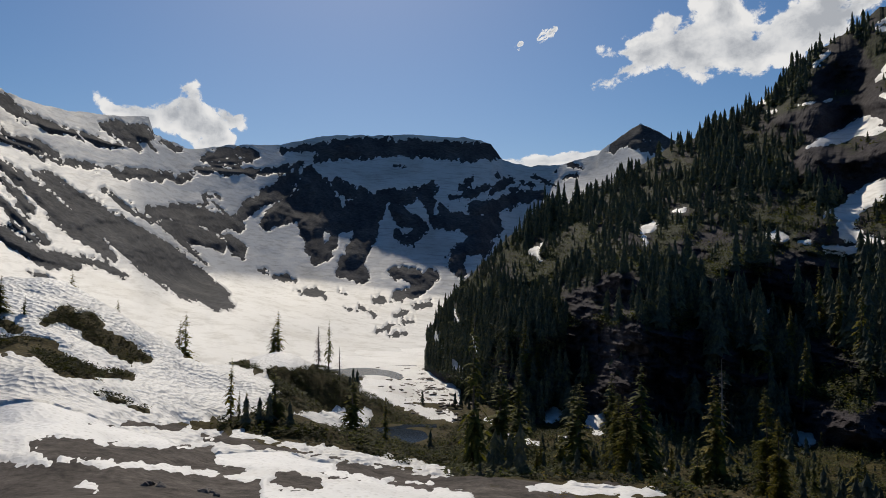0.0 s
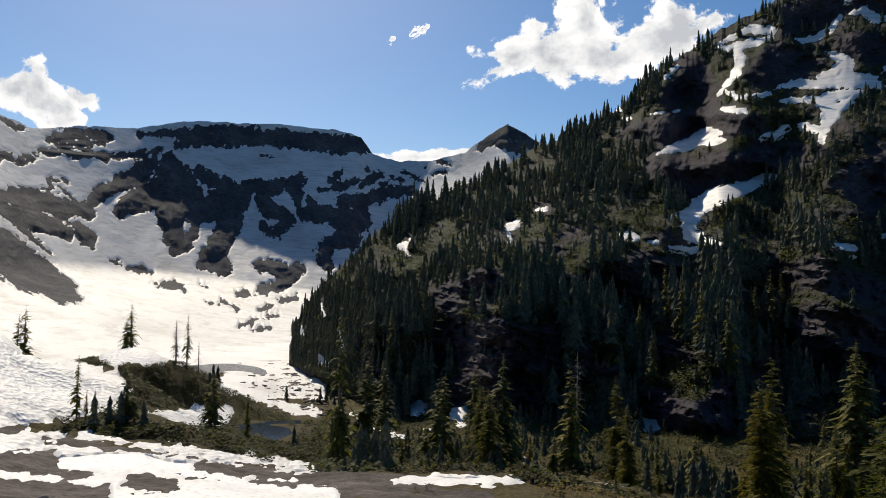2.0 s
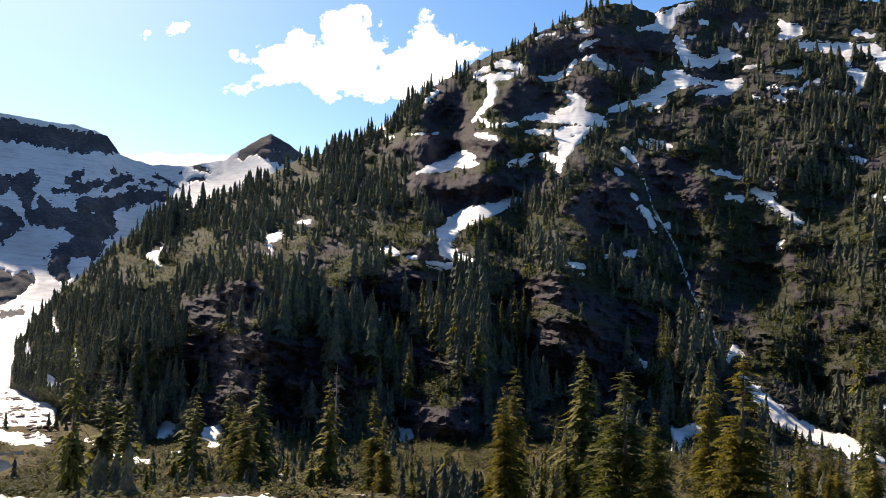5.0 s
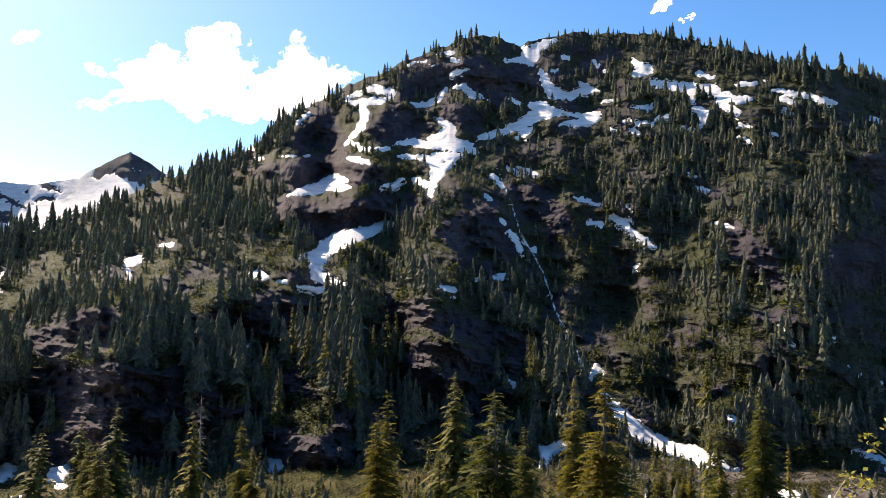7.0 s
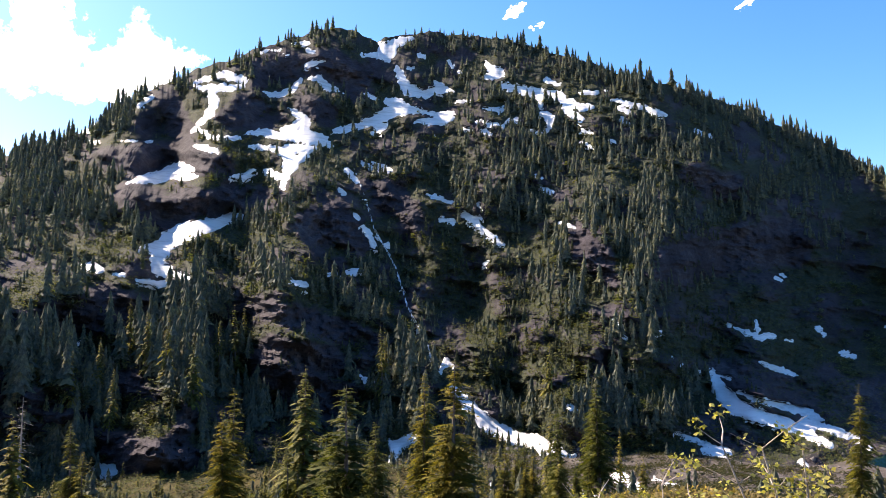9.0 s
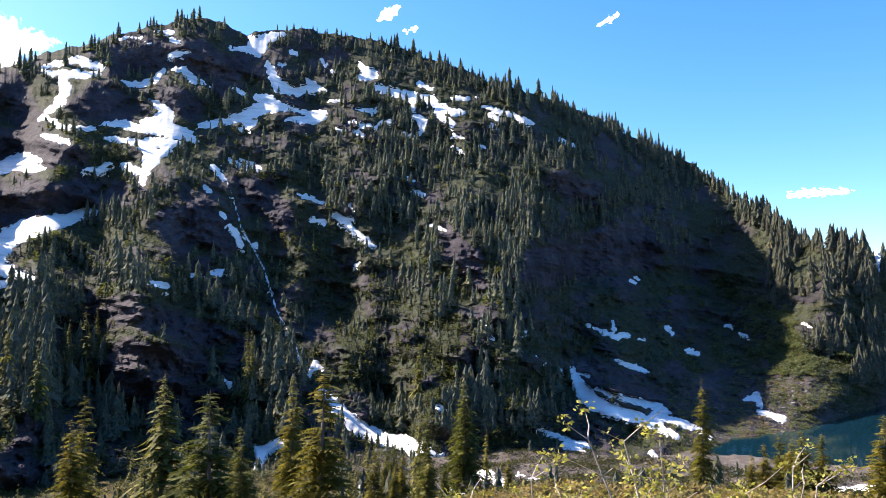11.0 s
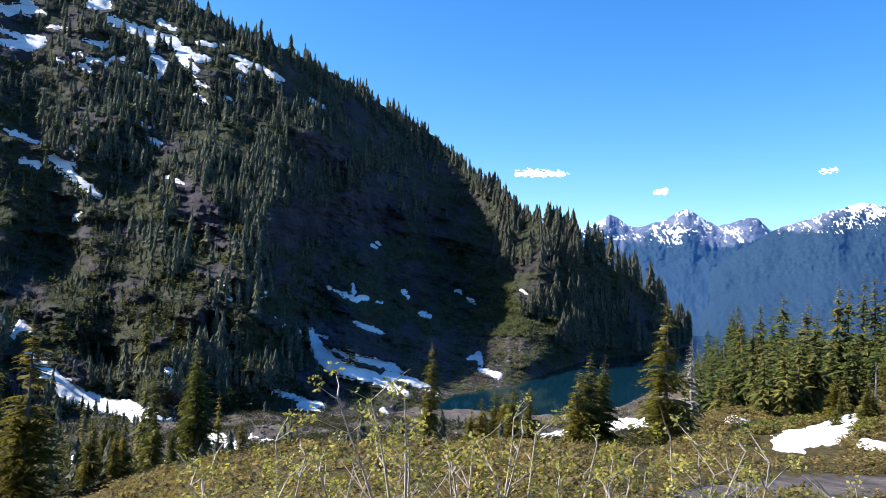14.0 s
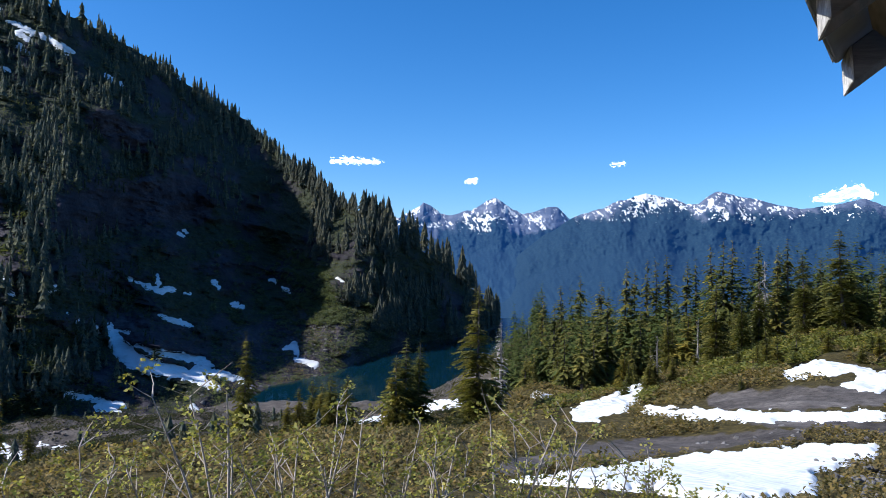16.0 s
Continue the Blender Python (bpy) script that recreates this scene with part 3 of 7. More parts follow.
TALUS_SNOW = [
    [(46.7, -11.9, 0.22), (47.1, -10.3, 0.44), (48.4, -9.7, 0.36), (49.6, -9.3, 0.18)],
    [(46.9, -12.7, 0.36)],
    [(26.1, -11.8, 0.62), (26.3, -12.4, 0.36)],
    [(8.4, -10.8, 0.62), (9.3, -10.5, 0.27)],
    [(11.7, -11.3, 0.71), (12.2, -11.0, 0.44)],
    [(60.1, -7.2, 0.18), (61.2, -7.7, 0.18)],
]
SCRAP_SNOW = [
    [(-0.7, -4.6, 0.2), (-0.2, -5.8, 0.3)], [(0.8, -2.4, 0.15), (1.1, -3.8, 0.25)], [(0.6, -6.6, 0.2), (1.4, -7.6, 0.3)], [(2.2, -4.8, 0.12), (2.6, -6.0, 0.2)],
]
PEAK = [[(13.3, 9.69, 0.36), (14.3, 10.4, 0.58), (15.2, 10.7, 0.53), (16.2, 10.4, 0.58), (17.2, 9.9, 0.53)], [(14.8, 9.9, 0.53), (16.1, 9.6, 0.53)]]
TABLE_CLIFF = [
    [(-10.7, 9.67, 0.36), (-8.1, 9.7, 0.67), (-5.5, 9.8, 0.76), (-2.8, 9.8, 0.67), (-0.1, 9.7, 0.76), (2.1, 9.5, 0.8), (3.9, 9.6, 0.58), (4.5, 9.28, 0.27)],
    [(1.6, 8.86, 0.27)],
    [(-9.9, 8.93, 0.36), (-8.6, 9.05, 0.36)],
    [(-12.4, 9.36, 0.27), (-10.7, 9.67, 0.27)],
    [(-18.0, 8.61, 0.36), (-17.0, 9.0, 0.44), (-15.8, 9.2, 0.44), (-14.5, 8.98, 0.36)],
    [(-17.4, 8.43, 0.27), (-14.9, 8.54, 0.22)],
    [(-18.6, 7.74, 0.18), (-15.8, 7.66, 0.31), (-13.7, 7.73, 0.36), (-11.8, 8.1, 0.27), (-11.1, 8.46, 0.22)],
    [(-17.4, 8.13, 0.13), (-15.8, 8.0, 0.18)],
    [(-24.2, 7.13, 0.31), (-22.5, 7.2, 0.4), (-20.6, 7.15, 0.36)],
]
TABLE_CLIFF_B = [
    [(-19.8, 7.07, 0.36), (-19.2, 7.22, 0.27)],
    [(-25.0, 10.37, 0.36), (-23.9, 10.2, 0.62), (-22.7, 10.2, 0.71), (-22.1, 9.8, 0.53)],
    [(-22.0, 9.4, 0.27), (-21.6, 9.02, 0.18)],
    [(-21.4, 9.56, 0.22), (-20.6, 9.37, 0.18), (-19.8, 9.01, 0.13)],
]
TABLE_CLIFF = TABLE_CLIFF + TABLE_CLIFF_B
BUTTRESS = [
    [(-21.9, 4.51, 0.36), (-20.2, 4.4, 0.8), (-18.6, 4.2, 0.89), (-17.0, 3.9, 0.8), (-16.5, 3.6, 0.44)],
    [(-20.5, 3.5, 0.71), (-18.6, 2.9, 0.8), (-16.9, 2.3, 0.53)],
    [(-16.6, 4.24, 0.36), (-15.7, 3.6, 0.44)],
    [(-18.8, 5.02, 0.22), (-17.4, 5.36, 0.18), (-16.8, 4.66, 0.22)],
    [(-16.3, 2.5, 0.53), (-15.7, 1.9, 0.62), (-15.3, 1.28, 0.22)],
    [(-18.0, 5.89, 0.13), (-17.2, 5.62, 0.18)],
    [(-11.1, 8.46, 0.36), (-11.6, 7.4, 0.62), (-12.4, 6.5, 0.8), (-13.7, 5.8, 0.62), (-14.9, 4.9, 0.53), (-15.5, 4.3, 0.44)],
    [(-10.5, 7.6, 0.71), (-10.3, 5.9, 1.16), (-11.5, 5.0, 1.16), (-13.2, 4.3, 0.8), (-13.6, 3.7, 0.53)],
]
BUTTRESS_B = [
    [(-9.8, 6.8, 0.89), (-9.0, 5.3, 1.16), (-9.8, 4.2, 1.16)],
    [(-8.1, 6.8, 0.62), (-6.8, 6.2, 0.44)],
    [(-10.5, 3.7, 0.89), (-10.0, 2.4, 0.71), (-9.8, 1.1, 0.44)],
    [(-8.5, 3.7, 0.8), (-7.6, 4.2, 0.98), (-6.3, 5.1, 0.98)],
    [(-8.5, 2.6, 0.44), (-9.1, 1.32, 0.36)],
    [(-6.3, 6.4, 0.44), (-5.5, 5.1, 0.98), (-5.9, 3.8, 0.89), (-6.3, 2.4, 0.98), (-7.2, 0.7, 0.89), (-6.3, -0.2, 0.62), (-7.6, 0.2, 0.62)],
    [(-4.6, 6.2, 0.62), (-2.8, 6.0, 0.53), (-1.0, 6.7, 0.62), (-1.3, 5.6, 0.44)],
    [(-3.7, 5.1, 0.53), (-2.8, 4.2, 0.62), (-1.5, 3.8, 0.53), (-2.8, 2.5, 0.44), (-3.5, 3.11, 0.36)],
]
BUTTRESS_C = [
    [(-0.6, 4.2, 0.62), (0.8, 3.8, 0.44), (-0.1, 5.1, 0.44)],
]
BUTTRESS = BUTTRESS + BUTTRESS_B + BUTTRESS_C
EAST_CLIFF = [
    [(0.3, 4.5, 0.53), (2.1, 3.8, 0.8), (3.9, 3.8, 0.98)],
    [(0.7, 6.0, 0.22), (2.1, 6.22, 0.36), (3.4, 6.88, 0.36)],
    [(2.5, 5.1, 0.62), (4.3, 5.3, 0.62), (6.1, 6.0, 0.62), (7.8, 6.2, 0.44)],
    [(3.0, 2.5, 1.11), (1.6, 2.0, 0.53), (0.8, 1.1, 0.53), (1.4, 0.2, 0.44)],
    [(-1.0, 6.0, 0.36), (-0.8, 4.9, 0.36)],
    [(1.4, 6.66, 0.27), (2.3, 7.41, 0.27)],
    [(3.9, 6.44, 0.27), (4.7, 7.09, 0.36), (5.4, 7.39, 0.27)],
    [(4.3, 7.66, 0.22), (5.2, 7.52, 0.18)],
    [(6.1, 7.21, 0.18), (7.4, 6.84, 0.18)],
    [(7.2, 7.63, 0.18), (8.9, 6.82, 0.18)],
    [(8.9, 7.9, 0.13)],
    [(10.0, 8.44, 0.13), (10.9, 8.25, 0.13)],
]
EAST_CLIFF_B = [
    [(9.6, 7.46, 0.13), (10.6, 7.65, 0.13)],
    [(5.4, 6.64, 0.22), (6.5, 6.41, 0.22)],
    [(-3.9, 8.48, 0.13), (-3.0, 8.4, 0.13)],
    [(2.1, 7.24, 0.13)],
]
EAST_CLIFF = EAST_CLIFF + EAST_CLIFF_B
SCREE = [
    [(-31.4, 11.6, 0.44), (-30.1, 10.65, 0.31), (-28.7, 10.04, 0.36), (-27.0, 9.81, 0.22), (-24.8, 9.2, 0.22), (-22.9, 9.06, 0.18)],
    [(-31.4, 10.14, 0.13), (-31.1, 9.24, 0.18), (-29.4, 8.83, 0.31), (-28.0, 8.17, 0.27)],
    [(-31.4, 9.02, 0.27), (-30.0, 8.58, 0.22), (-28.3, 7.76, 0.27), (-26.6, 7.69, 0.27), (-24.4, 7.43, 0.18)],
    [(-29.3, 6.92, 0.27), (-28.0, 6.0, 0.62), (-26.5, 4.9, 0.8), (-25.1, 3.8, 0.98), (-23.2, 2.4, 1.24), (-20.9, 0.8, 1.42), (-18.9, -0.6, 1.42), (-17.1, -1.9, 0.89), (-16.1, -2.56, 0.22)],
    [(-25.1, 5.79, 0.22), (-23.2, 4.58, 0.27), (-20.5, 3.1, 0.22), (-17.9, 0.62, 0.18)],
]
SCREE_B = [
    [(-31.3, 7.34, 0.36), (-30.0, 6.3, 0.44), (-28.6, 5.2, 0.62), (-27.2, 3.9, 0.71), (-25.6, 2.4, 0.62), (-24.3, 1.2, 0.44)],
    [(-31.3, 5.08, 0.27), (-30.0, 3.62, 0.36), (-28.6, 2.11, 0.27)],
    [(-31.3, 2.8, 0.53), (-29.9, 1.7, 0.53), (-28.2, 0.9, 0.62), (-26.5, 0.6, 0.44)],
    [(-30.6, 3.4, 0.27), (-29.3, 2.29, 0.27)],
    [(-31.3, 6.4, 0.18), (-29.6, 4.4, 0.22)],
    [(-27.9, 1.1, 0.44), (-25.7, 0.77, 0.36), (-23.5, -0.14, 0.36)],
    [(-29.6, 0.16, 0.18), (-28.5, -0.61, 0.22), (-27.5, -1.6, 0.13)],
]
SCREE = SCREE + SCREE_B
FLOOR_ROCK = [
    [(-14.0, 0.3, 0.13), (-13.4, -0.0, 0.22)],
    [(-12.8, -0.22, 0.27), (-11.5, -0.56, 0.22)],
    [(-11.1, -1.3, 0.22), (-10.0, -1.52, 0.36), (-9.3, -1.74, 0.22)],
    [(-8.0, -1.31, 0.18), (-7.4, -1.62, 0.13)],
    [(-6.3, -2.63, 0.13), (-5.4, -3.2, 0.22)],
    [(-3.7, 0.2, 0.44), (-2.3, -0.2, 0.62), (-1.0, -0.6, 0.53), (-1.9, -1.3, 0.44), (-3.7, -1.75, 0.36)],
    [(-1.0, 0.24, 0.27), (-0.4, -0.2, 0.18)],
    [(-5.6, -1.97, 0.18), (-4.1, -2.19, 0.22)],
    [(-7.6, -2.62, 0.09), (-6.7, -2.93, 0.09)],
    [(-5.0, -4.38, 0.18), (-3.7, -3.95, 0.18), (-2.3, -3.73, 0.13)],
    [(-4.1, -4.82, 0.13), (-2.8, -4.61, 0.18)],
    [(-2.1, -2.63, 0.22), (-1.0, -2.41, 0.27)],
]
FLOOR_ROCK_B = [
    [(-3.7, -3.29, 0.13), (-2.8, -3.07, 0.13)],
]
FLOOR_ROCK = FLOOR_ROCK + FLOOR_ROCK_B
FALL = [[(43.1, 11.4, 0.02), (44.1, 9.0, 0.04), (45.0, 6.2, 0.05), (46.0, 4.6, 0.05), (46.7, 3.3, 0.06), (47.7, 0.2, 0.06), (49.2, -2.6, 0.07), (49.8, -4.6, 0.12)]]
# Snow, bare slab and growth on the near ground, by the same bearings and angles
FIELD_SNOW = [
    [(-31.0, -8.1, 2.67), (-27.7, -8.4, 2.67), (-22.3, -8.7, 2.44), (-18.4, -8.9, 2.13), (-15.2, -8.9, 1.69), (-13.9, -9.1, 1.07)],
    [(-31.0, -11.0, 1.24), (-27.7, -10.8, 0.98), (-20.3, -11.7, 0.89), (-15.5, -12.1, 0.62)],
    [(-16.3, -13.1, 1.07), (-12.2, -13.9, 1.07), (-8.0, -14.5, 0.89), (-3.6, -15.4, 0.71), (-0.1, -15.5, 0.53)],
    [(-13.0, -16.0, 1.07), (-7.9, -16.7, 1.24), (-3.6, -16.8, 1.07), (0.8, -17.0, 0.62)],
    [(-30.4, -6.1, 0.8), (-29.1, -7.5, 1.24)],
    [(-27.1, -5.1, 0.62), (-26.0, -6.15, 0.36)],
    [(-24.2, -3.8, 0.62), (-20.4, -5.2, 0.89), (-16.4, -4.9, 1.33)],
    [(-22.3, -7.1, 0.8), (-18.4, -7.7, 1.24), (-15.2, -8.2, 1.24)],
]
FIELD_SNOW_B = [
    [(-31.0, -12.0, 0.44), (-29.0, -12.4, 0.44)],
    [(6.9, -16.08, 0.31), (11.2, -15.9, 0.4), (14.5, -15.96, 0.36), (16.9, -16.01, 0.18)],
    [(-9.7, -16.6, 1.33), (-3.6, -17.1, 1.11), (1.7, -17.2, 0.89)],
]
FIELD_SNOW = FIELD_SNOW + FIELD_SNOW_B
SLAB_STRIPS = [
    [(-27.6, -12.66, 0.13), (-24.8, -13.22, 0.18), (-22.2, -13.69, 0.18), (-19.1, -14.27, 0.18), (-15.5, -15.0, 0.22), (-13.0, -14.92, 0.27)],
    [(-26.5, -14.43, 0.13), (-25.5, -14.85, 0.22)],
    [(-31.0, -12.27, 0.36), (-28.3, -12.69, 0.22)],
    [(-16.3, -13.1, 0.44), (-14.3, -14.4, 0.53)],
    [(-17.2, -11.6, 0.13), (-11.5, -12.85, 0.24), (-8.5, -13.45, 0.36), (-5.8, -14.05, 0.44), (-2.5, -14.5, 0.34), (0.6, -15.0, 0.2)],
]
FIELD_ROCK = [
    [(-28.6, -3.32, 0.27), (-27.4, -3.0, 0.62), (-26.0, -3.4, 0.71), (-25.3, -3.73, 0.36)],
    [(-31.1, -3.44, 0.36), (-30.1, -3.85, 0.22)],
    [(-26.0, -4.27, 0.27), (-24.6, -4.8, 0.62), (-23.1, -5.7, 0.8), (-22.1, -6.25, 0.36)],
    [(-31.1, -4.56, 0.36), (-29.8, -4.51, 0.27), (-28.6, -4.67, 0.13)],
    [(-29.1, -5.41, 0.22), (-27.7, -6.3, 0.62), (-26.0, -6.9, 0.53), (-24.2, -7.19, 0.27), (-23.0, -7.4, 0.18)],
    [(-25.6, -8.43, 0.09), (-24.1, -8.99, 0.13), (-21.9, -9.92, 0.13)],
    [(-19.4, -5.94, 0.09), (-18.0, -6.32, 0.18), (-15.2, -6.79, 0.27), (-14.0, -7.24, 0.27)],
    [(-13.1, -7.5, 0.44), (-11.4, -8.4, 1.33), (-9.7, -8.8, 1.78), (-8.0, -8.9, 1.33), (-7.1, -8.5, 0.89)],
]
FIELD_ROCK_B = [
    [(-12.3, -10.0, 1.11), (-9.7, -10.1, 0.44)],
    [(-6.3, -9.32, 0.36), (-3.6, -10.2, 0.27), (-1.9, -11.06, 0.27)],
    [(-22.6, -10.85, 0.13), (-20.3, -11.09, 0.22), (-16.4, -11.38, 0.31), (-17.2, -10.93, 0.22)],
    [(-25.7, -10.49, 0.09), (-22.8, -10.72, 0.13)],
    [(-18.0, -11.96, 0.22), (-15.5, -12.39, 0.36), (-13.1, -12.92, 0.22), (-9.7, -13.59, 0.13), (-7.1, -13.96, 0.18)],
    [(-29.3, -11.56, 0.27), (-28.0, -11.7, 0.44), (-25.9, -12.3, 0.67), (-23.3, -12.9, 0.67), (-20.3, -13.6, 0.58), (-17.1, -14.2, 0.4), (-14.7, -14.74, 0.27)],
]
FIELD_ROCK_C = [
    [(-30.9, -12.9, 0.4), (-29.0, -13.3, 0.53), (-26.6, -13.8, 0.62), (-24.0, -14.3, 0.71), (-21.0, -14.9, 0.84), (-17.9, -15.5, 0.98), (-15.5, -15.9, 0.71), (-14.3, -15.55, 0.36)],
    [(-24.0, -13.89, 0.27), (-21.8, -14.3, 0.27)],
    [(-25.8, -15.2, 0.53), (-20.3, -16.0, 0.62), (-16.3, -16.4, 0.44)],
    [(-30.9, -13.69, 0.36), (-30.9, -14.6, 0.71)],
    [(-13.0, -15.4, 0.4), (-11.4, -15.5, 0.62), (-9.7, -15.7, 0.44)],
    [(-8.0, -14.59, 0.36), (-6.2, -14.7, 0.44), (-4.0, -15.1, 0.44), (-1.9, -15.52, 0.31), (0.3, -15.8, 0.31), (3.0, -16.3, 0.31), (6.0, -16.51, 0.27)],
    [(-4.0, -15.85, 0.13), (-1.0, -16.24, 0.18)],
]
FIELD_ROCK = FIELD_ROCK + FIELD_ROCK_B + FIELD_ROCK_C
POND_SNOW = [
    [(-11.0, -11.1, 0.36), (-8.1, -10.8, 0.58), (-5.7, -10.7, 0.40)],
    [(-6.3, -8.9, 0.22), (-3.7, -9.9, 0.36), (-0.3, -10.9, 0.27)],
    [(-11.1, -11.0, 0.53), (-8.1, -11.1, 0.62), (-6.3, -11.3, 0.44)],
    [(-5.9, -8.9, 0.27), (-3.7, -9.5, 0.36), (-1.9, -10.4, 0.36), (0.7, -11.0, 0.53)],
    [(6.0, -10.9, 0.18), (8.6, -11.1, 0.53), (9.0, -10.7, 0.36)],
    [(11.6, -11.2, 0.62), (12.0, -11.8, 0.36)],
    [(3.3, -11.2, 0.22), (4.2, -11.3, 0.13)],
    [(9.0, -12.5, 0.18), (10.7, -12.6, 0.18)],
    [(5.1, -12.4, 0.09), (7.7, -13.0, 0.13)],
]
SHELTER_SNOW = [
    [(98.6, -16.7, 0.44), (104.6, -16.0, 0.71), (112.9, -14.4, 1.33), (118.6, -13.4, 1.33), (123.2, -12.0, 0.89), (125.6, -11.3, 0.53)],
    [(112.9, -15.8, 1.33), (121.8, -14.2, 0.98)],
    [(105.8, -10.5, 0.62), (108.3, -9.7, 0.8), (110.2, -8.5, 0.53)],
    [(110.8, -9.9, 0.36), (114.8, -9.9, 0.4), (120.4, -9.6, 0.36), (126.2, -8.8, 0.36)],
    [(120.4, -6.7, 0.36), (122.2, -6.1, 0.53), (124.6, -6.0, 0.36), (125.9, -6.8, 0.53)],
    [(93.6, -9.0, 0.4), (95.8, -9.0, 0.36)],
    [(90.1, -11.2, 0.22), (94.1, -10.2, 0.27), (95.8, -9.8, 0.18)],
    [(124.2, -7.0, 0.36), (126.2, -6.5, 0.53)],
]
SLAB = [
    [(-29.1, -11.6, 0.53), (-24.1, -13.0, 0.89), (-16.4, -14.5, 0.98), (-9.7, -15.6, 0.53)],
    [(-31.0, -13.6, 0.89), (-24.1, -14.8, 0.89), (-16.4, -16.1, 0.53)],
    [(-18.4, -11.9, 0.27), (-14.4, -12.7, 0.36)],
    [(-7.2, -14.7, 0.4), (-1.1, -15.6, 0.44), (5.1, -16.6, 0.36)],
    [(-23.8, -10.5, 0.36), (-19.2, -11.2, 0.27)],
    [(99.4, -15.1, 0.53), (106.7, -13.3, 0.71), (114.8, -11.9, 0.53), (121.2, -10.7, 0.44)],
    [(115.6, -8.9, 0.53), (120.4, -8.3, 0.8), (126.2, -7.5, 0.71)],
    [(118.2, -10.0, 0.44), (126.2, -9.7, 0.44)],
]
BASIN_SNOW = [
    [(63.7, -12.1, 0.4), (65.7, -12.9, 0.4)],
    [(60.9, -13.5, 0.53), (63.2, -14.1, 0.4)],
    [(54.4, -13.1, 0.36), (55.5, -13.6, 0.31)],
    [(66.2, -14.8, 0.4)],
    [(66.2, -12.0, 0.18), (68.0, -12.4, 0.18)],
    [(87.8, -11.7, 0.27), (90.6, -11.2, 0.31)],
    [(93.2, -10.4, 0.44), (96.2, -10.1, 0.4)],
    [(90.6, -11.1, 0.31), (92.8, -10.6, 0.18)],
    [(102.0, -9.2, 0.22), (103.4, -9.2, 0.18)],
]
WALL_ROCKS = TABLE_CLIFF + PEAK + BUTTRESS + EAST_CLIFF + SCREE + FLOOR_ROCK
TRAIL = [[(13.5, -13.4, 0.3), (16.0, -14.0, 0.3), (17.4, -14.9, 0.35), (19.5, -15.6, 0.35), (24.0, -16.0, 0.35), (29.0, -16.6, 0.35)]]
# ---- meshes of the land ----
def mesh_object(name, verts, faces, mat, parent=None, smooth=True, fields=None):
    """verts (n, 3); faces (m, 3 or 4) of equal length."""
    verts, faces = np.ascontiguousarray(verts, np.float32), np.ascontiguousarray(faces, np.int32)
    me = bpy.data.meshes.new(name)
    me.vertices.add(len(verts))
    me.vertices.foreach_set("co", verts.ravel())
    me.loops.add(faces.size)
    me.loops.foreach_set("vertex_index", faces.ravel())
    me.polygons.add(len(faces))
    me.polygons.foreach_set("loop_start", np.arange(0, faces.size, faces.shape[1], dtype=np.int32))
    me.polygons.foreach_set("loop_total", np.full(len(faces), faces.shape[1], np.int32))
    me.polygons.foreach_set("use_smooth", np.full(len(faces), smooth, bool))
    for key, values in (fields or {}).items():
        at = me.attributes.new(key, "FLOAT", "POINT")
        at.data.foreach_set("value", np.ascontiguousarray(values, np.float32).ravel())
    me.update(calc_edges=True)
    me.materials.append(mat)
    ob = new(name, me)
    if parent is not None:
        ob.parent = parent
    return ob


def grid_faces(rows, cols):
    i = np.arange(rows * cols).reshape(rows, cols)
    return np.stack([i[:-1, :-1], i[:-1, 1:], i[1:, 1:], i[1:, :-1]], -1).reshape(-1, 4)


def patch_object(name, grid, keep, mat, parent=None):
    """The cells of a grid (rows, cols, 3) that are kept, as one mesh."""
    faces = grid_faces(*grid.shape[:2])[keep.ravel()]
    used, back = np.unique(faces, return_inverse=True)
    return mesh_object(name, grid.reshape(-1, 3)[used], back.reshape(-1, 4), mat, parent)


def islands(keep):
    """Connected groups of kept cells, as arrays of flat indices."""
    rows, cols = keep.shape
    left = set(np.flatnonzero(keep.ravel()).tolist())
    groups = []
    while left:
        seed = left.pop()
        stack, group = [seed], [seed]
        while stack:
            c = stack.pop()
            for d in (c - 1, c + 1, c - cols, c + cols):
                if d in left:
                    left.remove(d)
                    stack.append(d)
                    group.append(d)
        groups.append(group)
    return groups


def lay_snow(grid, depth, mat, label, group, smallest=60, whole=None):
    """Snow that lies depth metres (rows, cols) on a grid of ground, one object for each patch."""
    up = grid.copy()
    up[..., 2] += depth
    inside = depth > -0.02
    keep = inside[:-1, :-1] | inside[:-1, 1:] | inside[1:, 1:] | inside[1:, :-1]
    if whole:
        tagged(patch_object(whole, up, keep, mat), label, "snowfield", kind="structure")
        return
    scraps = np.zeros(keep.size, bool)
    for cells in islands(keep):
        sel = np.zeros(keep.size, bool)
        sel[cells] = True
        if len(cells) < smallest:
            scraps |= sel
            continue
        tagged(patch_object("snow_patch", up, sel.reshape(keep.shape), mat), label, "snow patch", group)
    if scraps.any():
        tagged(patch_object("snow_scraps", up, scraps.reshape(keep.shape), mat), "small scraps of old white snow between rocks", "snow", kind="stuff")


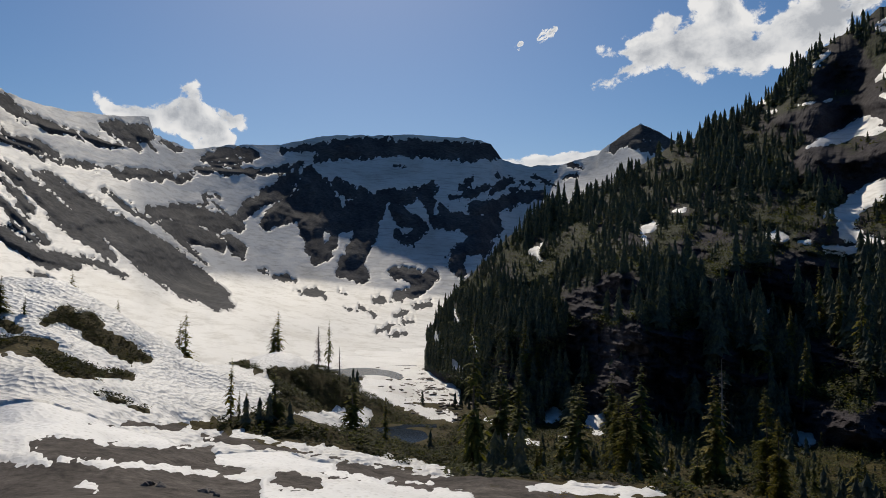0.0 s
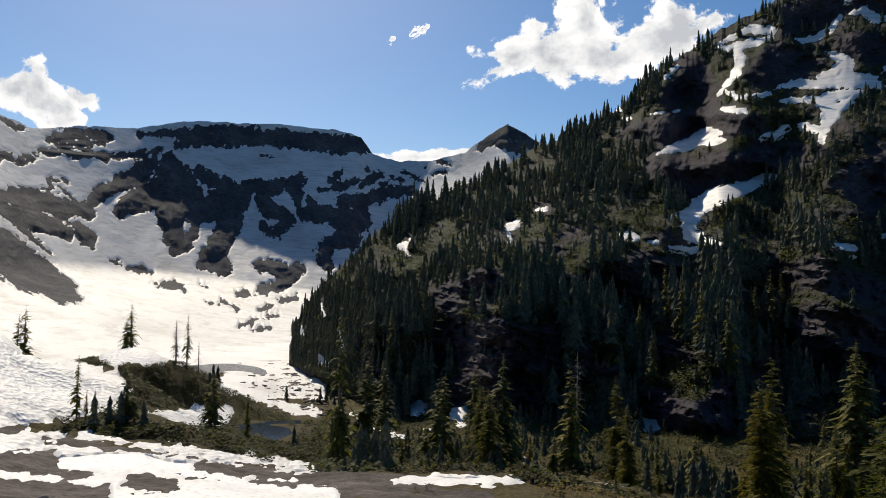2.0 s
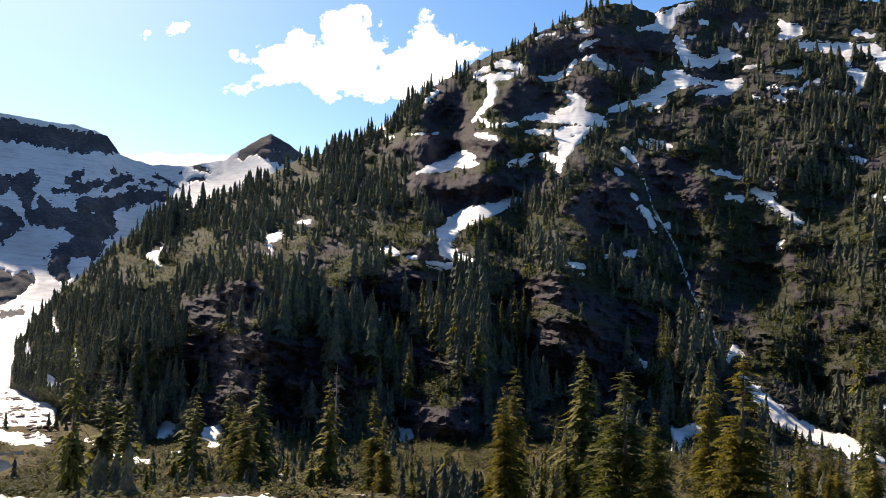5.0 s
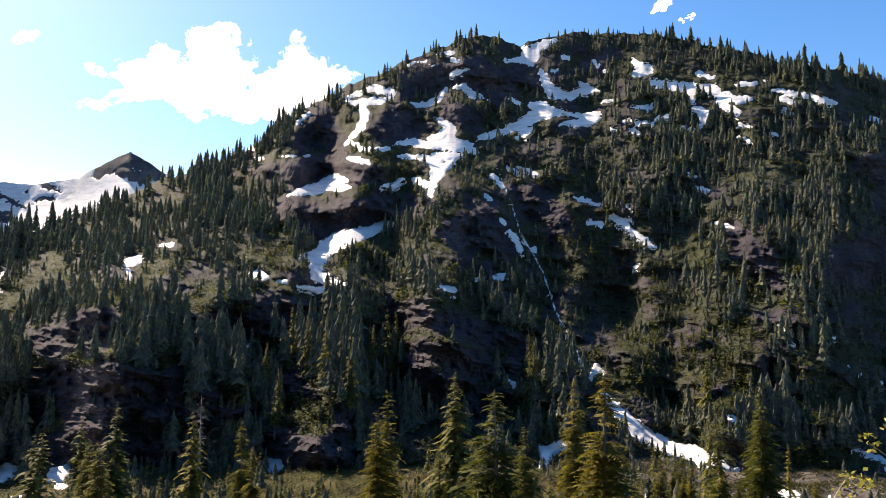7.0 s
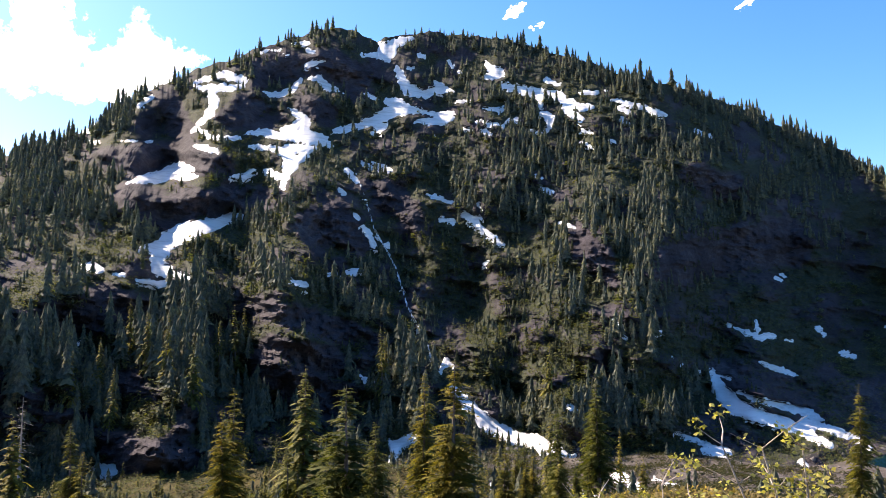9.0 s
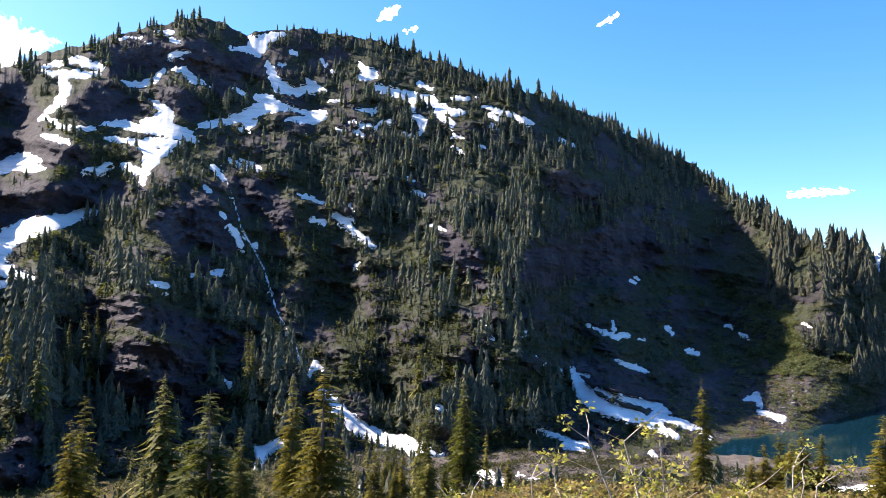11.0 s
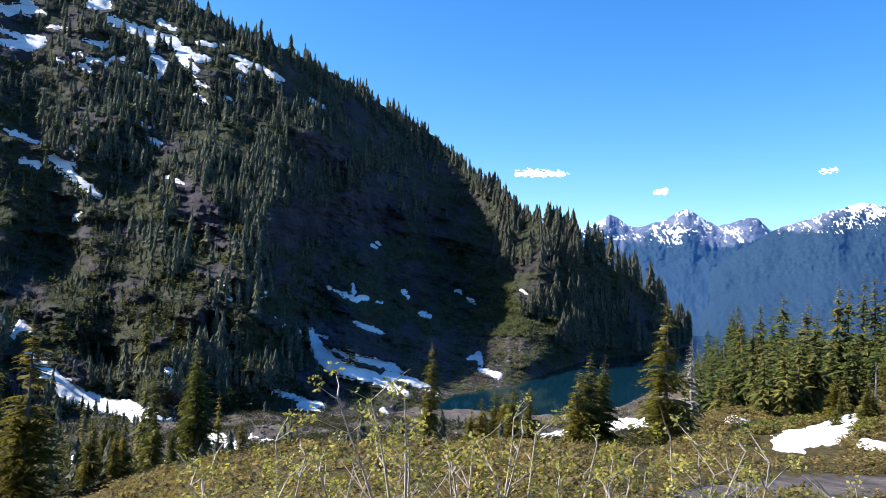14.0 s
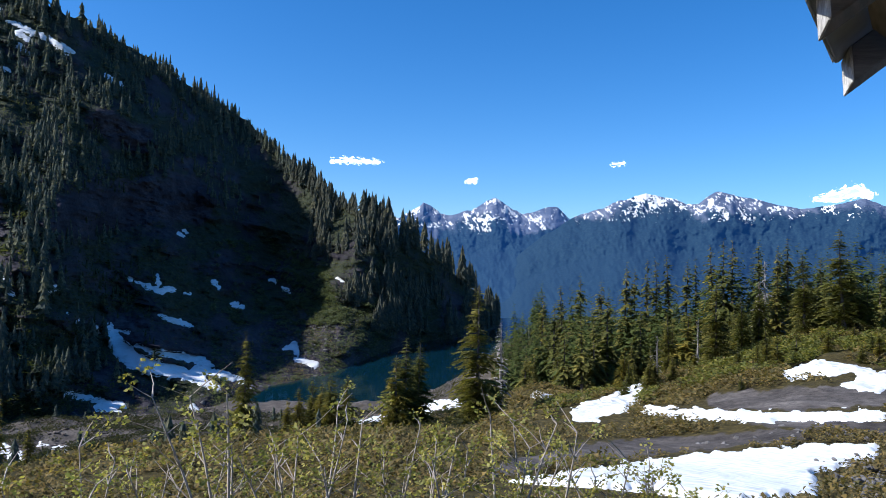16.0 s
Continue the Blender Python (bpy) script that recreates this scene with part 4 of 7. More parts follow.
class Massif:
    """A mountainside seen from the viewpoint: for each bearing a foot and a crest (angle of rise, distance)."""

    def __init__(self, b, foot_e, foot_r, crest_e, crest_r, rows, profile, relief, size, seed, jag=0.0, back=260.0, calm=(), bedding=1.0, spurs=0.0, crags=()):
        self.b, self.foot_e, self.crest_e = b, foot_e, crest_e
        u = np.linspace(0, 1, rows)[:, None]
        g = profile if isinstance(profile, np.ndarray) else np.interp(u, *zip(*profile))
        wide = int(4.0 / (b[1] - b[0])) | 1
        broad = np.convolve(np.pad(crest_e, wide // 2, "edge"), np.hanning(wide + 2)[1:-1] / np.hanning(wide + 2).sum(), "valid")
        self.e = foot_e + (broad - foot_e) * u + (crest_e - broad) * u ** 7 + jag * fbm(b * 1.1, b * 0, 5, seed + 50) * u ** 10
        r = foot_r + (crest_r - foot_r) * g
        bb = np.broadcast_to(b, r.shape)
        s, h = np.radians(bb) * 500 / size, np.radians(self.e) * 500 / size
        tilt = h * bedding + 0.25 * s
        r = r - spurs * (fbm(bb / 9, self.e / 13, 3, seed + 90) + 0.5 * fbm(bb / 3.5, self.e / 6, 2, seed + 95)) * np.clip((1.05 - u) * 4, 0.2, 1) * np.clip(u * 9, 0, 1)
        rough = 0.35 * fbm(s * 9, tilt * 7, 2, seed + 60) + ridged(s * 0.8, tilt, 5, seed) + 0.7 * fbm(s * 3.1, tilt * 2.6, 4, seed + 7)
        self.rough = rough
        hold = np.clip(np.minimum(u + 0.02, 1.02 - u) * 9, 0.08, 1)
        if len(calm):
            hold = hold * np.clip(0.55 - strokes(bb, self.e, calm) * 2.5, 0.12, 1)
        if len(crags):
            hold = hold * np.clip(0.15 + strokes(bb, self.e, crags) * 2, 0.15, 1)
        r = r - relief * rough * hold
        self.r, self.u, self.bb = r, np.broadcast_to(u, r.shape), bb
        self.grid = self.place(bb, self.e, r)
        # the far side of the crest
        k = np.linspace(0.02, 1, 10)[:, None] ** 1.5
        rb = r[-1:] + back * k
        ab = np.radians(np.broadcast_to(b, rb.shape))
        zb = self.grid[-1:, :, 2] - back * (0.08 * k + 0.75 * k * k)
        self.behind = np.stack([rb * np.sin(ab), rb * np.cos(ab), zb], -1)
        # the foot goes on down into the ground
        self.below = np.stack([self.grid[0] - [0, 0, d] for d in (40.0, 12.0)])

    @staticmethod
    def place(b, e, r):
        a = np.radians(b)
        return np.stack([r * np.sin(a), r * np.cos(a), EYE + r * np.tan(np.radians(e))], -1)

    def build(self, name, mat, label, growth):
        whole = np.concatenate([self.below, self.grid, self.behind])
        grow = np.concatenate([growth[:2], growth, np.repeat(growth[-1:], len(self.behind), 0)])
        ob = mesh_object(name, whole.reshape(-1, 3), grid_faces(*whole.shape[:2]), mat, smooth=name != "mountain_hill", fields={"growth": grow})
        return tagged(ob, label, "mountain", kind="structure")


# the wooded hill across the lake basin
HILL_SNOW_RUNS = SUMMIT_SNOW + SADDLE_SNOW + RIDGE_SNOW + GULLY_SNOW + LEDGE_SNOW + TALUS_SNOW + FAN_SNOW + SCRAP_SNOW
hb = np.arange(-1.4, 99.6, 0.13)
HILL_CREST = [(-1.4, -6.6), (-1.1, -4.2), (0.7, -1.6), (2.9, 0.6), (5.1, 2.6), (7.8, 4.6), (11.5, 6.3), (14, 7.4), (16.3, 8.9), (18, 9.8), (21.5, 11.1), (23.6, 12.4), (25.9, 14.1), (27.1, 15.2),
              (29.3, 16.4), (32.3, 17.9), (36.7, 19.9), (39.4, 20.8), (41.7, 21.4), (43.1, 21.3), (44.9, 20.7), (47.6, 21.2), (49.8, 21.4), (52.5, 21.1), (56.8, 20.5),
              (60.9, 19.3), (65.2, 17.7), (71.6, 15.6), (75.2, 13.7), (79.7, 11.1), (82.2, 8.9), (84, 7.3), (86.4, 5.6), (89.7, 3.8), (93.1, 1.9), (95.7, 0.0), (99.6, -2.8)]
HILL_CREST_R = [(-1.4, 400), (5, 415), (10, 440), (15, 465), (27, 515), (40, 550), (50, 575), (58, 565), (64, 530), (67, 525), (70, 580), (73, 640), (76, 690), (79, 700), (82, 660), (85, 590), (88, 535), (91, 515), (94, 560), (97, 660), (99.6, 760)]
HILL_FOOT = [(-1.4, -7.2), (5, -11), (12, -11.8), (25, -12.5), (38, -12.8), (50, -11.5), (62, -10.9), (72, -11.0), (76, -11.2), (79, -10.4), (81.9, -8.7), (85.9, -8.0), (89.1, -6.75), (91.5, -5.8), (94, -5.3), (97, -4.9), (99.6, -4)]
hill_fe = along(HILL_FOOT, hb)
HILL_ROWS = 310
hu = np.linspace(0, 1, HILL_ROWS)[:, None]
cliffs = np.interp(hu, [0, 0.05, 0.46, 0.57, 0.72, 0.82, 1], [0, 0.03, 0.15, 0.25, 0.45, 0.62, 1])  # a shaded cliff under a sunny shelf
even = np.interp(hu, [0, 0.3, 0.55, 0.8, 1], [0, 0.24, 0.46, 0.74, 1])
share = np.clip((hb - 27) / 14, 0, 1)
hill_run = cliffs * (1 - share) + even * share
fan = np.interp(hu, [0, 0.1, 0.2, 0.3, 0.45, 0.7, 1], [0, 0.13, 0.27, 0.4, 0.55, 0.76, 1])  # the flat talus fan at the lake
share = np.clip((hb - 74) / 8, 0, 1) ** 1.5
hill_run = hill_run * (1 - share) + fan * share
hill_run = hill_run - 0.06 * np.exp(-((hb - 67) / 8) ** 2 - ((hu - 0.42) / 0.28) ** 2) * np.clip(hu * 8, 0, 1)  # the buttress beside the gully
# the ground climbs steeply on the cliffs and eases on the ledges between them
hill_e0 = hill_fe + (along(HILL_CREST, hb) - hill_fe) * hu
hill_b0 = np.broadcast_to(hb, hill_e0.shape)
snow_ledge = np.clip(strokes(hill_b0, hill_e0, HILL_SNOW_RUNS) * 1.5 + 0.8, 0, 1)
cliff_face = strokes(hill_b0, hill_e0, CLIFFS) + 0.5 * fbm(hill_b0 / 1.6, hill_e0 / 1.1, 4, 211) - 1.6 * snow_ledge
ease = np.clip(0.65 - cliff_face * 1.1, 0.14, 1.2)
stride = np.diff(hill_run, axis=0, prepend=0) * ease
eased = np.cumsum(stride, 0) / stride.sum(0)
bell = np.hanning(39)[1:-1] / np.hanning(39).sum()
hill_run = hill_run + np.stack([np.convolve(np.pad(row, 18, "edge"), bell, "valid") for row in eased - hill_run])
hill_fr = (EYE - along([(0, -44), (12, -41), (60, -41), (77, -45.1), (99, -45.3)], hb)) / np.tan(np.radians(-hill_fe))
hill = Massif(hb, hill_fe, hill_fr, along(HILL_CREST, hb), along(HILL_CREST_R, hb), HILL_ROWS, hill_run, 6.0, 40, 3, 0.22, calm=HILL_SNOW_RUNS, bedding=1.5, spurs=16.0)
cliff_face = strokes(hill.bb, hill.e, CLIFFS) + 0.45 * fbm(hill.bb / 1.6, hill.e / 1.1, 4, 211)
open_slope = strokes(hill.bb, hill.e, OPEN_SLOPES)
hill_grow = 0.58 - 0.42 * np.clip(cliff_face * 1.6 + 0.35, 0, 1) - 0.25 * np.clip((0.3 - hill.u) * 8, 0, 1) * np.exp(-((hill.bb - 83) / 5) ** 2) + 0.2 * fbm(hill.bb / 1.7, hill.e / 1.3, 4, 21) - 0.08 * np.clip(hill.rough, -1, 1.5)
hill.build("mountain_hill", HILL_ROCK, "steep brown rock hillside with green heath and conifers", hill_grow)

# the snowy cirque at the head of the valley
wb = np.arange(-46, 21, 0.1)
WALL_CREST = [(-46, 15), (-31.5, 12.3), (-30.1, 11.7), (-28.1, 11.3), (-25.2, 11.1), (-22.1, 11.2), (-21.7, 10.1), (-19.5, 9.2), (-18.3, 9.2), (-16.6, 9.6), (-12.5, 9.8),
              (-9.5, 10.6), (-2.9, 10.8), (1.6, 10.6), (3.8, 10.2), (4.7, 8.9), (6.9, 8.3), (9.5, 8.5), (12.1, 9.2), (13.8, 10.5), (15.3, 11.3), (16.7, 10.6), (21, 8)]
WALL_CREST_R = [(-46, 700), (-31, 850), (-22, 1150), (-15, 1500), (-8, 1750), (4, 1800), (6, 1950), (12, 1850), (21, 1600)]
WALL_ROWS = 270
wu = np.linspace(0, 1, WALL_ROWS)[:, None]
slope_run = np.interp(wu, [-1, 0, 0.18, 0.4, 0.8, 1], [-0.8, 0, 0.2, 0.45, 0.85, 1])  # the sunny flank in the west
sag = eased_along([(-46, 0.1), (-24, 0.12), (-16, 0.13), (-8, 0.06), (0, 0), (21, 0)], wb)
basin_run = np.interp(wu - sag * np.clip(wu * 5, 0, 1), [-1, 0, 0.15, 0.27, 0.6, 0.75, 0.9, 1], [-0.8, 0, 0.3, 0.64, 0.82, 0.885, 0.96, 1]) + sag * wu * 0.25
soft = np.ones(21) / 21
basin_run = np.stack([np.convolve(np.pad(c, 10, "reflect", reflect_type="odd"), soft, "valid") for c in basin_run.T], 1)
flank = np.clip((wb + 27) / 15, 0, 1)
flank = flank * flank * (3 - 2 * flank)
wall = Massif(wb, eased_along([(-46, -6), (-31, -6.2), (-16, -7), (-8, -7.3), (21, -7.3)], wb), eased_along([(-46, 280), (-31, 300), (-16, 390), (0, 400), (21, 400)], wb),
              along(WALL_CREST, wb), eased_along(WALL_CREST_R, wb), WALL_ROWS, slope_run * (1 - flank) + basin_run * flank, 10.0, 45, 33, 0.06, 700, crags=WALL_ROCKS)
wall.build("mountain_headwall", WALL_ROCK, "dark rock headwall of a snowy mountain cirque", np.zeros(wall.r.shape))

# the far ranges
fb = np.arange(84, 107, 0.06)
FAR_CREST = [(84, 3.5), (88.5, 4.3), (90.7, 4.4), (91.4, 4.3), (92.1, 4.7), (92.9, 5.3), (93.3, 5.65), (93.9, 5.4), (94.7, 4.7), (95.6, 4.7), (97.1, 5.1), (98.2, 5.6), (99.0, 6.0), (100.0, 5.5),
             (101.1, 4.9), (102.0, 5.1), (103.1, 5.3), (103.9, 5.2), (104.8, 4.4), (107, 3.2)]
far = Massif(fb, np.full(fb.shape, -4.0), np.full(fb.shape, 2500.0), along(FAR_CREST, fb), np.full(fb.shape, 4300.0), 150, [(-1, -0.5), (0, 0), (0.6, 0.8), (1, 1)], 26.0, 22, 63, 0.1, 350, spurs=150.0)
nb = np.arange(92, 131, 0.06)
NEXT_CREST = [(92, -3.6), (97, -2.2), (99.2, -0.6), (100.9, 1.7), (102.7, 3.1), (104.8, 4.4), (106.5, 5.1), (107.8, 5.5), (108.6, 5.9), (110.5, 6.4), (112.3, 6.0), (113.4, 5.5), (114.2, 5.6), (114.9, 6.2),
              (115.5, 6.5), (117.1, 6.0), (119.0, 5.6), (121.1, 5.1), (123.3, 5.3), (125.0, 5.7), (126.2, 5.2), (135, 5), (150, 3)]
near_range = Massif(nb, np.full(nb.shape, -4.0), np.full(nb.shape, 1900.0), along(NEXT_CREST, nb), np.full(nb.shape, 3700.0), 160, [(-1, -0.5), (0, 0), (0.6, 0.75), (1, 1)], 22.0, 22, 83, 0.07, 700, spurs=190.0)
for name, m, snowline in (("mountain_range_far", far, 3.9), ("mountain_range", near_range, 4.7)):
    m.build(name, HAZY_FAR_ROCK if m is far else HAZY_NEAR_ROCK, "distant mountains in painted blue haze with forest below and snow on top", np.clip(0.75 - (m.e - (3.4 if m is far else 4.6) - 0.9 * fbm(m.bb / 2.2, m.e / 2.5, 4, 93)) * 0.5 - 0.12 * m.rough, 0, 1))
    f = 0.3 * np.minimum(m.e - snowline, 0.7) + 0.9 * np.minimum(m.e - snowline + 0.25, 0) + 0.42 * fbm(m.bb * 1.8, m.e * 1.6, 6, 91, 0.72) + 0.4 * fbm((m.bb + m.e) * 9, (m.bb - m.e) * 3, 4, 97, 0.72) - 0.2 * m.rough - (0.2 if m is far else 0.28)
    lay_snow(m.grid, np.clip(f * 25, -12, 2), FAR_SNOW, "snowfields on the distant peaks", "", whole="snowfield_" + name)

# the ground, one sheet to the horizon
gb = np.concatenate([np.arange(-45, -33, 0.5), np.arange(-33, 8, 0.2), np.arange(8, 88, 0.4), np.arange(88, 128, 0.2), np.arange(128, 136, 0.5), np.arange(138, 315, 4.0), [315.0]])
gr = np.concatenate([[0.0], np.geomspace(0.8, 12, 50), np.geomspace(12, 130, 210)[1:], np.geomspace(130, 4900, 130)[1:]])
GB, GR = np.meshgrid(gb, gr)
GZ = ground_height(GB, GR)
GZ[:, -1] = GZ[:, 0]
GE = np.degrees(np.arctan2(GZ - EYE, np.maximum(GR, 0.1)))
ground_grid = np.stack([GR * np.sin(np.radians(GB)), GR * np.cos(np.radians(GB)), GZ], -1)
# ---- snow on the land ----
hill_snow = strokes(hill.bb, hill.e, HILL_SNOW_RUNS)
hill_snow = hill_snow + 0.11 * fbm(hill.bb * 3.4, hill.e * 4.6, 4, 71, 0.68) - 0.015 * hill.rough
lay_snow(hill.grid, np.clip(hill_snow * 7, -3, 0.6), HILL_SNOW, "patch of old white snow on a rocky ledge", "snow patches on the hillside", 40)

wall_rock = strokes(wall.bb, wall.e, WALL_ROCKS)
lean = np.clip((-12 - wall.bb) / 5, 0, 1)  # bands run down the western flank, gullies straight down the headwall
banded = fbm((wall.bb + wall.e) * 1.5, (wall.bb - wall.e) * 0.28, 6, 75, 0.62)
gullied = fbm(wall.bb * 1.9, wall.e * 1.0, 6, 76, 0.65)
wall_rock = wall_rock + (0.16 * banded + 0.1 * fbm((wall.bb + wall.e) * 4.2, (wall.bb - wall.e) * 0.7, 4, 79, 0.65) - 0.03) * lean + (0.15 * gullied - 0.02) * (1 - lean) + 0.03 * wall.rough + 0.12 * fbm(wall.bb * 4.5, wall.e * 4.5, 4, 78, 0.7)
thin_foot = np.clip(np.arange(wall.grid.shape[0]) / 13, 0.0, 1)[:, None]  # the snow runs out on to the valley floor
wall_rock = np.minimum(wall_rock, np.where(wall.bb < 3, thin_foot * 3 - 0.9, 9))
lay_snow(wall.grid, np.clip(-wall_rock * 14, -9, 0.06 + 1.44 * thin_foot), WALL_SNOW, "wide white snow on the cirque slopes", "", whole="snowfield_cirque")

west = np.where((GB < -7.5) & (GR > 105) | (GB < 1.5) & (GR > 250), 0.6, -9.0)
field = np.maximum(strokes(GB, GE, FIELD_SNOW), west)
field = np.minimum(field, -strokes(GB, GE, FIELD_ROCK))
field = np.where(GR < 105, np.maximum(strokes(GB, GE, SLAB_STRIPS), np.maximum(np.minimum(strokes(GB, GE, FIELD_SNOW), -strokes(GB, GE, FIELD_ROCK)), strokes(GB, GE, SHELTER_SNOW))), np.maximum(field, strokes(GB, GE, POND_SNOW)))
field = np.maximum(field, np.where((GR > 62) & (GR < 260), strokes(GB, GE, BASIN_SNOW), -9.0))
field = np.where((GR > 12) & (GR < 700) & (GB < 136) & (GB > -46), field + 0.22 * fbm(GB * 1.2, GE * 3.4, 5, 61, 0.62), -9.0)
near_field = np.where(GR < 64, field, -9.0)
far_field = np.where(GR >= 62, field, -9.0)
lay_snow(ground_grid, np.clip(near_field * 0.45, -0.6, 0.12), NEAR_SNOW, "old white snow on the rock slab and heath", "snow patches on the meadow", 120)
lay_snow(ground_grid, np.clip(far_field * 0.9, -0.6, 0.3), CUPPED_SNOW, "old sun-cupped white snow on the meadow", "snow patches on the meadow", 120)


edge = 4 + 14 * fbm(ground_grid[..., 0] / 8, ground_grid[..., 1] / 8, 3, 47)
slab = np.maximum(strokes(GB, GE, SLAB), np.where(GR < 75, np.minimum(np.clip((edge - GB) * 0.06, -9, 0.5), np.minimum((GR - 7 + edge * 0.2) * 0.1, (GB + 60 + edge) * 0.05)), -9)) + 0.15 * fbm(GB * 1.5, GE * 3, 4, 63)
ground_grow = np.clip(0.75 - np.clip(slab * 2.5 + 0.3, 0, 1), 0.0, 1) + 0.15 * fbm(ground_grid[..., 0] / 9, ground_grid[..., 1] / 9, 3, 44)
ground_grow = np.where(GR > 85, ground_grow - 0.45 * np.clip((GB - 42) / 12, 0, 1) * (GB < 99), ground_grow)
GROUND = mountain_rock("meadow ground", (0.05, 0.043, 0.039), (0.105, 0.09, 0.08), (0.19, 0.165, 0.148),
                       ((0.024, 0.02, 0.008), (0.06, 0.047, 0.015), (0.13, 0.095, 0.034)), scale=0.25)
tagged(mesh_object("ground", ground_grid.reshape(-1, 3), grid_faces(*ground_grid.shape[:2]), GROUND, fields={"growth": ground_grow}),
       "alpine meadow ground of heath and bare rock slab", "ground", kind="structure")

# ---- water ----
def water_material(name, deep, roughness):
    m, nt, bsdf = material(name, roughness)
    bsdf.inputs["Base Color"].default_value = deep + (1,)
    bsdf.inputs["Specular IOR Level"].default_value = 0.3 if roughness == 0.08 else 0.5
    bump(nt, bsdf, noise_node(nt, coords(nt), 0.8, 4, 0.6), 0.1, 0.05)
    return m


def water(name, b0, b1, r0, r1, z, look_of, label):
    bs, rs = np.meshgrid(np.linspace(b0, b1, 40), np.linspace(r0, r1, 30))
    a = np.radians(bs)
    grid = np.stack([rs * np.sin(a), rs * np.cos(a), np.full(bs.shape, z)], -1)
    tagged(mesh_object(name, grid.reshape(-1, 3), grid_faces(*grid.shape[:2]), look_of), label, "water", kind="structure")


water("water_lake", 74, 106, 230, 800, -45.0, water_material("lake water", (0.003, 0.02, 0.034), 0.06), "still blue-green mountain lake")
water("water_pond", -9.6, -0.4, 151, 177, -34.6, water_material("pond water", (0.02, 0.021, 0.018), 0.08), "small dark pond among snow")
water("water_tarn", -10.5, -2.0, 310, 384, -46.2, water_material("slush water", (0.12, 0.125, 0.125), 0.25), "small half-frozen grey tarn in the valley")
# ---- conifers ----
def scatter(template, tris, where, scale, turn, lean=None):
    """Copies of a template (n, 3) joined: places (k, 3), scales (k, 3), turns (k,)."""
    n = len(template)
    c, s = np.cos(turn)[:, None], np.sin(turn)[:, None]
    p = template[None] * scale[:, None, :]
    x, y = p[..., 0] * c - p[..., 1] * s, p[..., 0] * s + p[..., 1] * c
    v = np.stack([x, y, p[..., 2]], -1) + where[:, None, :]
    f = tris[None] + (np.arange(len(where)) * n)[:, None, None]
    return v.reshape(-1, 3), f.reshape(-1, tris.shape[1])


def far_tree(seed, tiers=8, points=7, slim=0.16):
    """A conifer one metre high: ragged tiers of drooping boughs on a stem."""
    rng = random.Random(seed)
    v, f = [], []
    for k in range(tiers):
        z = 0.1 + 0.86 * (k / tiers) ** 0.95
        wide = slim * (1 - (k / tiers)) ** 0.75 * rng.uniform(0.75, 1.25) + 0.012
        top = len(v)
        v.append((rng.uniform(-0.01, 0.01), rng.uniform(-0.01, 0.01), min(1.0, z + 0.2 - 0.04 * k / tiers)))
        a0 = rng.uniform(0, 6.3)
        for i in range(points * 2):
            a = a0 + math.pi * i / points
            w = wide * (rng.uniform(0.75, 1.25) if i % 2 == 0 else rng.uniform(0.42, 0.75))
            v.append((w * math.cos(a), w * math.sin(a), z - (0.05 if i % 2 == 0 else 0.0) * rng.uniform(0.4, 1.6)))
        for i in range(points * 2):
            f.append((top, top + 1 + i, top + 1 + (i + 1) % (points * 2)))
    base = len(v)
    for z, w in ((-0.08, 0.018), (0.3, 0.012)):
        for i in range(4):
            a = math.pi * i / 2
            v.append((w * math.cos(a), w * math.sin(a), z))
    for i in range(4):
        j = (i + 1) % 4
        f += [(base + i, base + j, base + 4 + j), (base + i, base + 4 + j, base + 4 + i)]
    return np.array(v), np.array(f)


rng = np.random.default_rng(7)
TEMPLATES = [far_tree(s, 9, 5, w) for s, w in ((1, 0.12), (2, 0.14), (3, 0.1), (4, 0.17), (5, 0.125))]
TALL_TEMPLATES = [far_tree(s, 15, 6, w) for s, w in ((6, 0.115), (7, 0.14), (8, 0.1), (9, 0.155), (10, 0.125))]


def on_grid(m, b, u):
    """Places on a massif at bearings b and heights u (0 foot, 1 crest)."""
    fi = u * (m.r.shape[0] - 1)
    fj = (b - m.b[0]) / (m.b[-1] - m.b[0]) * (m.r.shape[1] - 1)
    i, j = np.clip(fi.astype(int), 0, m.r.shape[0] - 2), np.clip(fj.astype(int), 0, m.r.shape[1] - 2)
    ki, kj = (fi - i)[:, None], (fj - j)[:, None]
    g = m.grid
    p = (g[i, j] * (1 - ki) + g[i + 1, j] * ki) * (1 - kj) + (g[i, j + 1] * (1 - ki) + g[i + 1, j + 1] * ki) * kj
    return p, i, j


tries = 30000
tb, tu = rng.uniform(-1.2, 99.4, tries), rng.uniform(0.0, 1.0, tries) ** 0.95
crest_b = np.concatenate([rng.uniform(4, 98, 1500), rng.uniform(60, 90, 450)])
crest_b = crest_b[fbm(crest_b / 1.3, crest_b * 0, 3, 27) + rng.uniform(-0.3, 0.3, len(crest_b)) + 0.35 * (crest_b > 50) > 0]
tb, tu = np.concatenate([tb, crest_b]), np.concatenate([tu, rng.uniform(0.955, 1.0, len(crest_b))])
tp, ti, tj = on_grid(hill, tb, tu)
te = hill.e[ti, tj]
on_cliff = cliff_face[ti, tj]
in_brush, in_stand = strokes(tb, te, BRUSHY), strokes(tb, te, TALL_STANDS)
wood = 0.06 + 0.42 * fbm(tb / 2.6, te / 2.0, 4, 23) + 0.16 * fbm(tb * 1.3, te * 1.3, 2, 29) - 0.75 * np.clip(on_cliff * 2.2 + 0.35, 0, 1) - 0.8 * np.clip(open_slope[ti, tj] * 2 + 0.3, 0, 1)
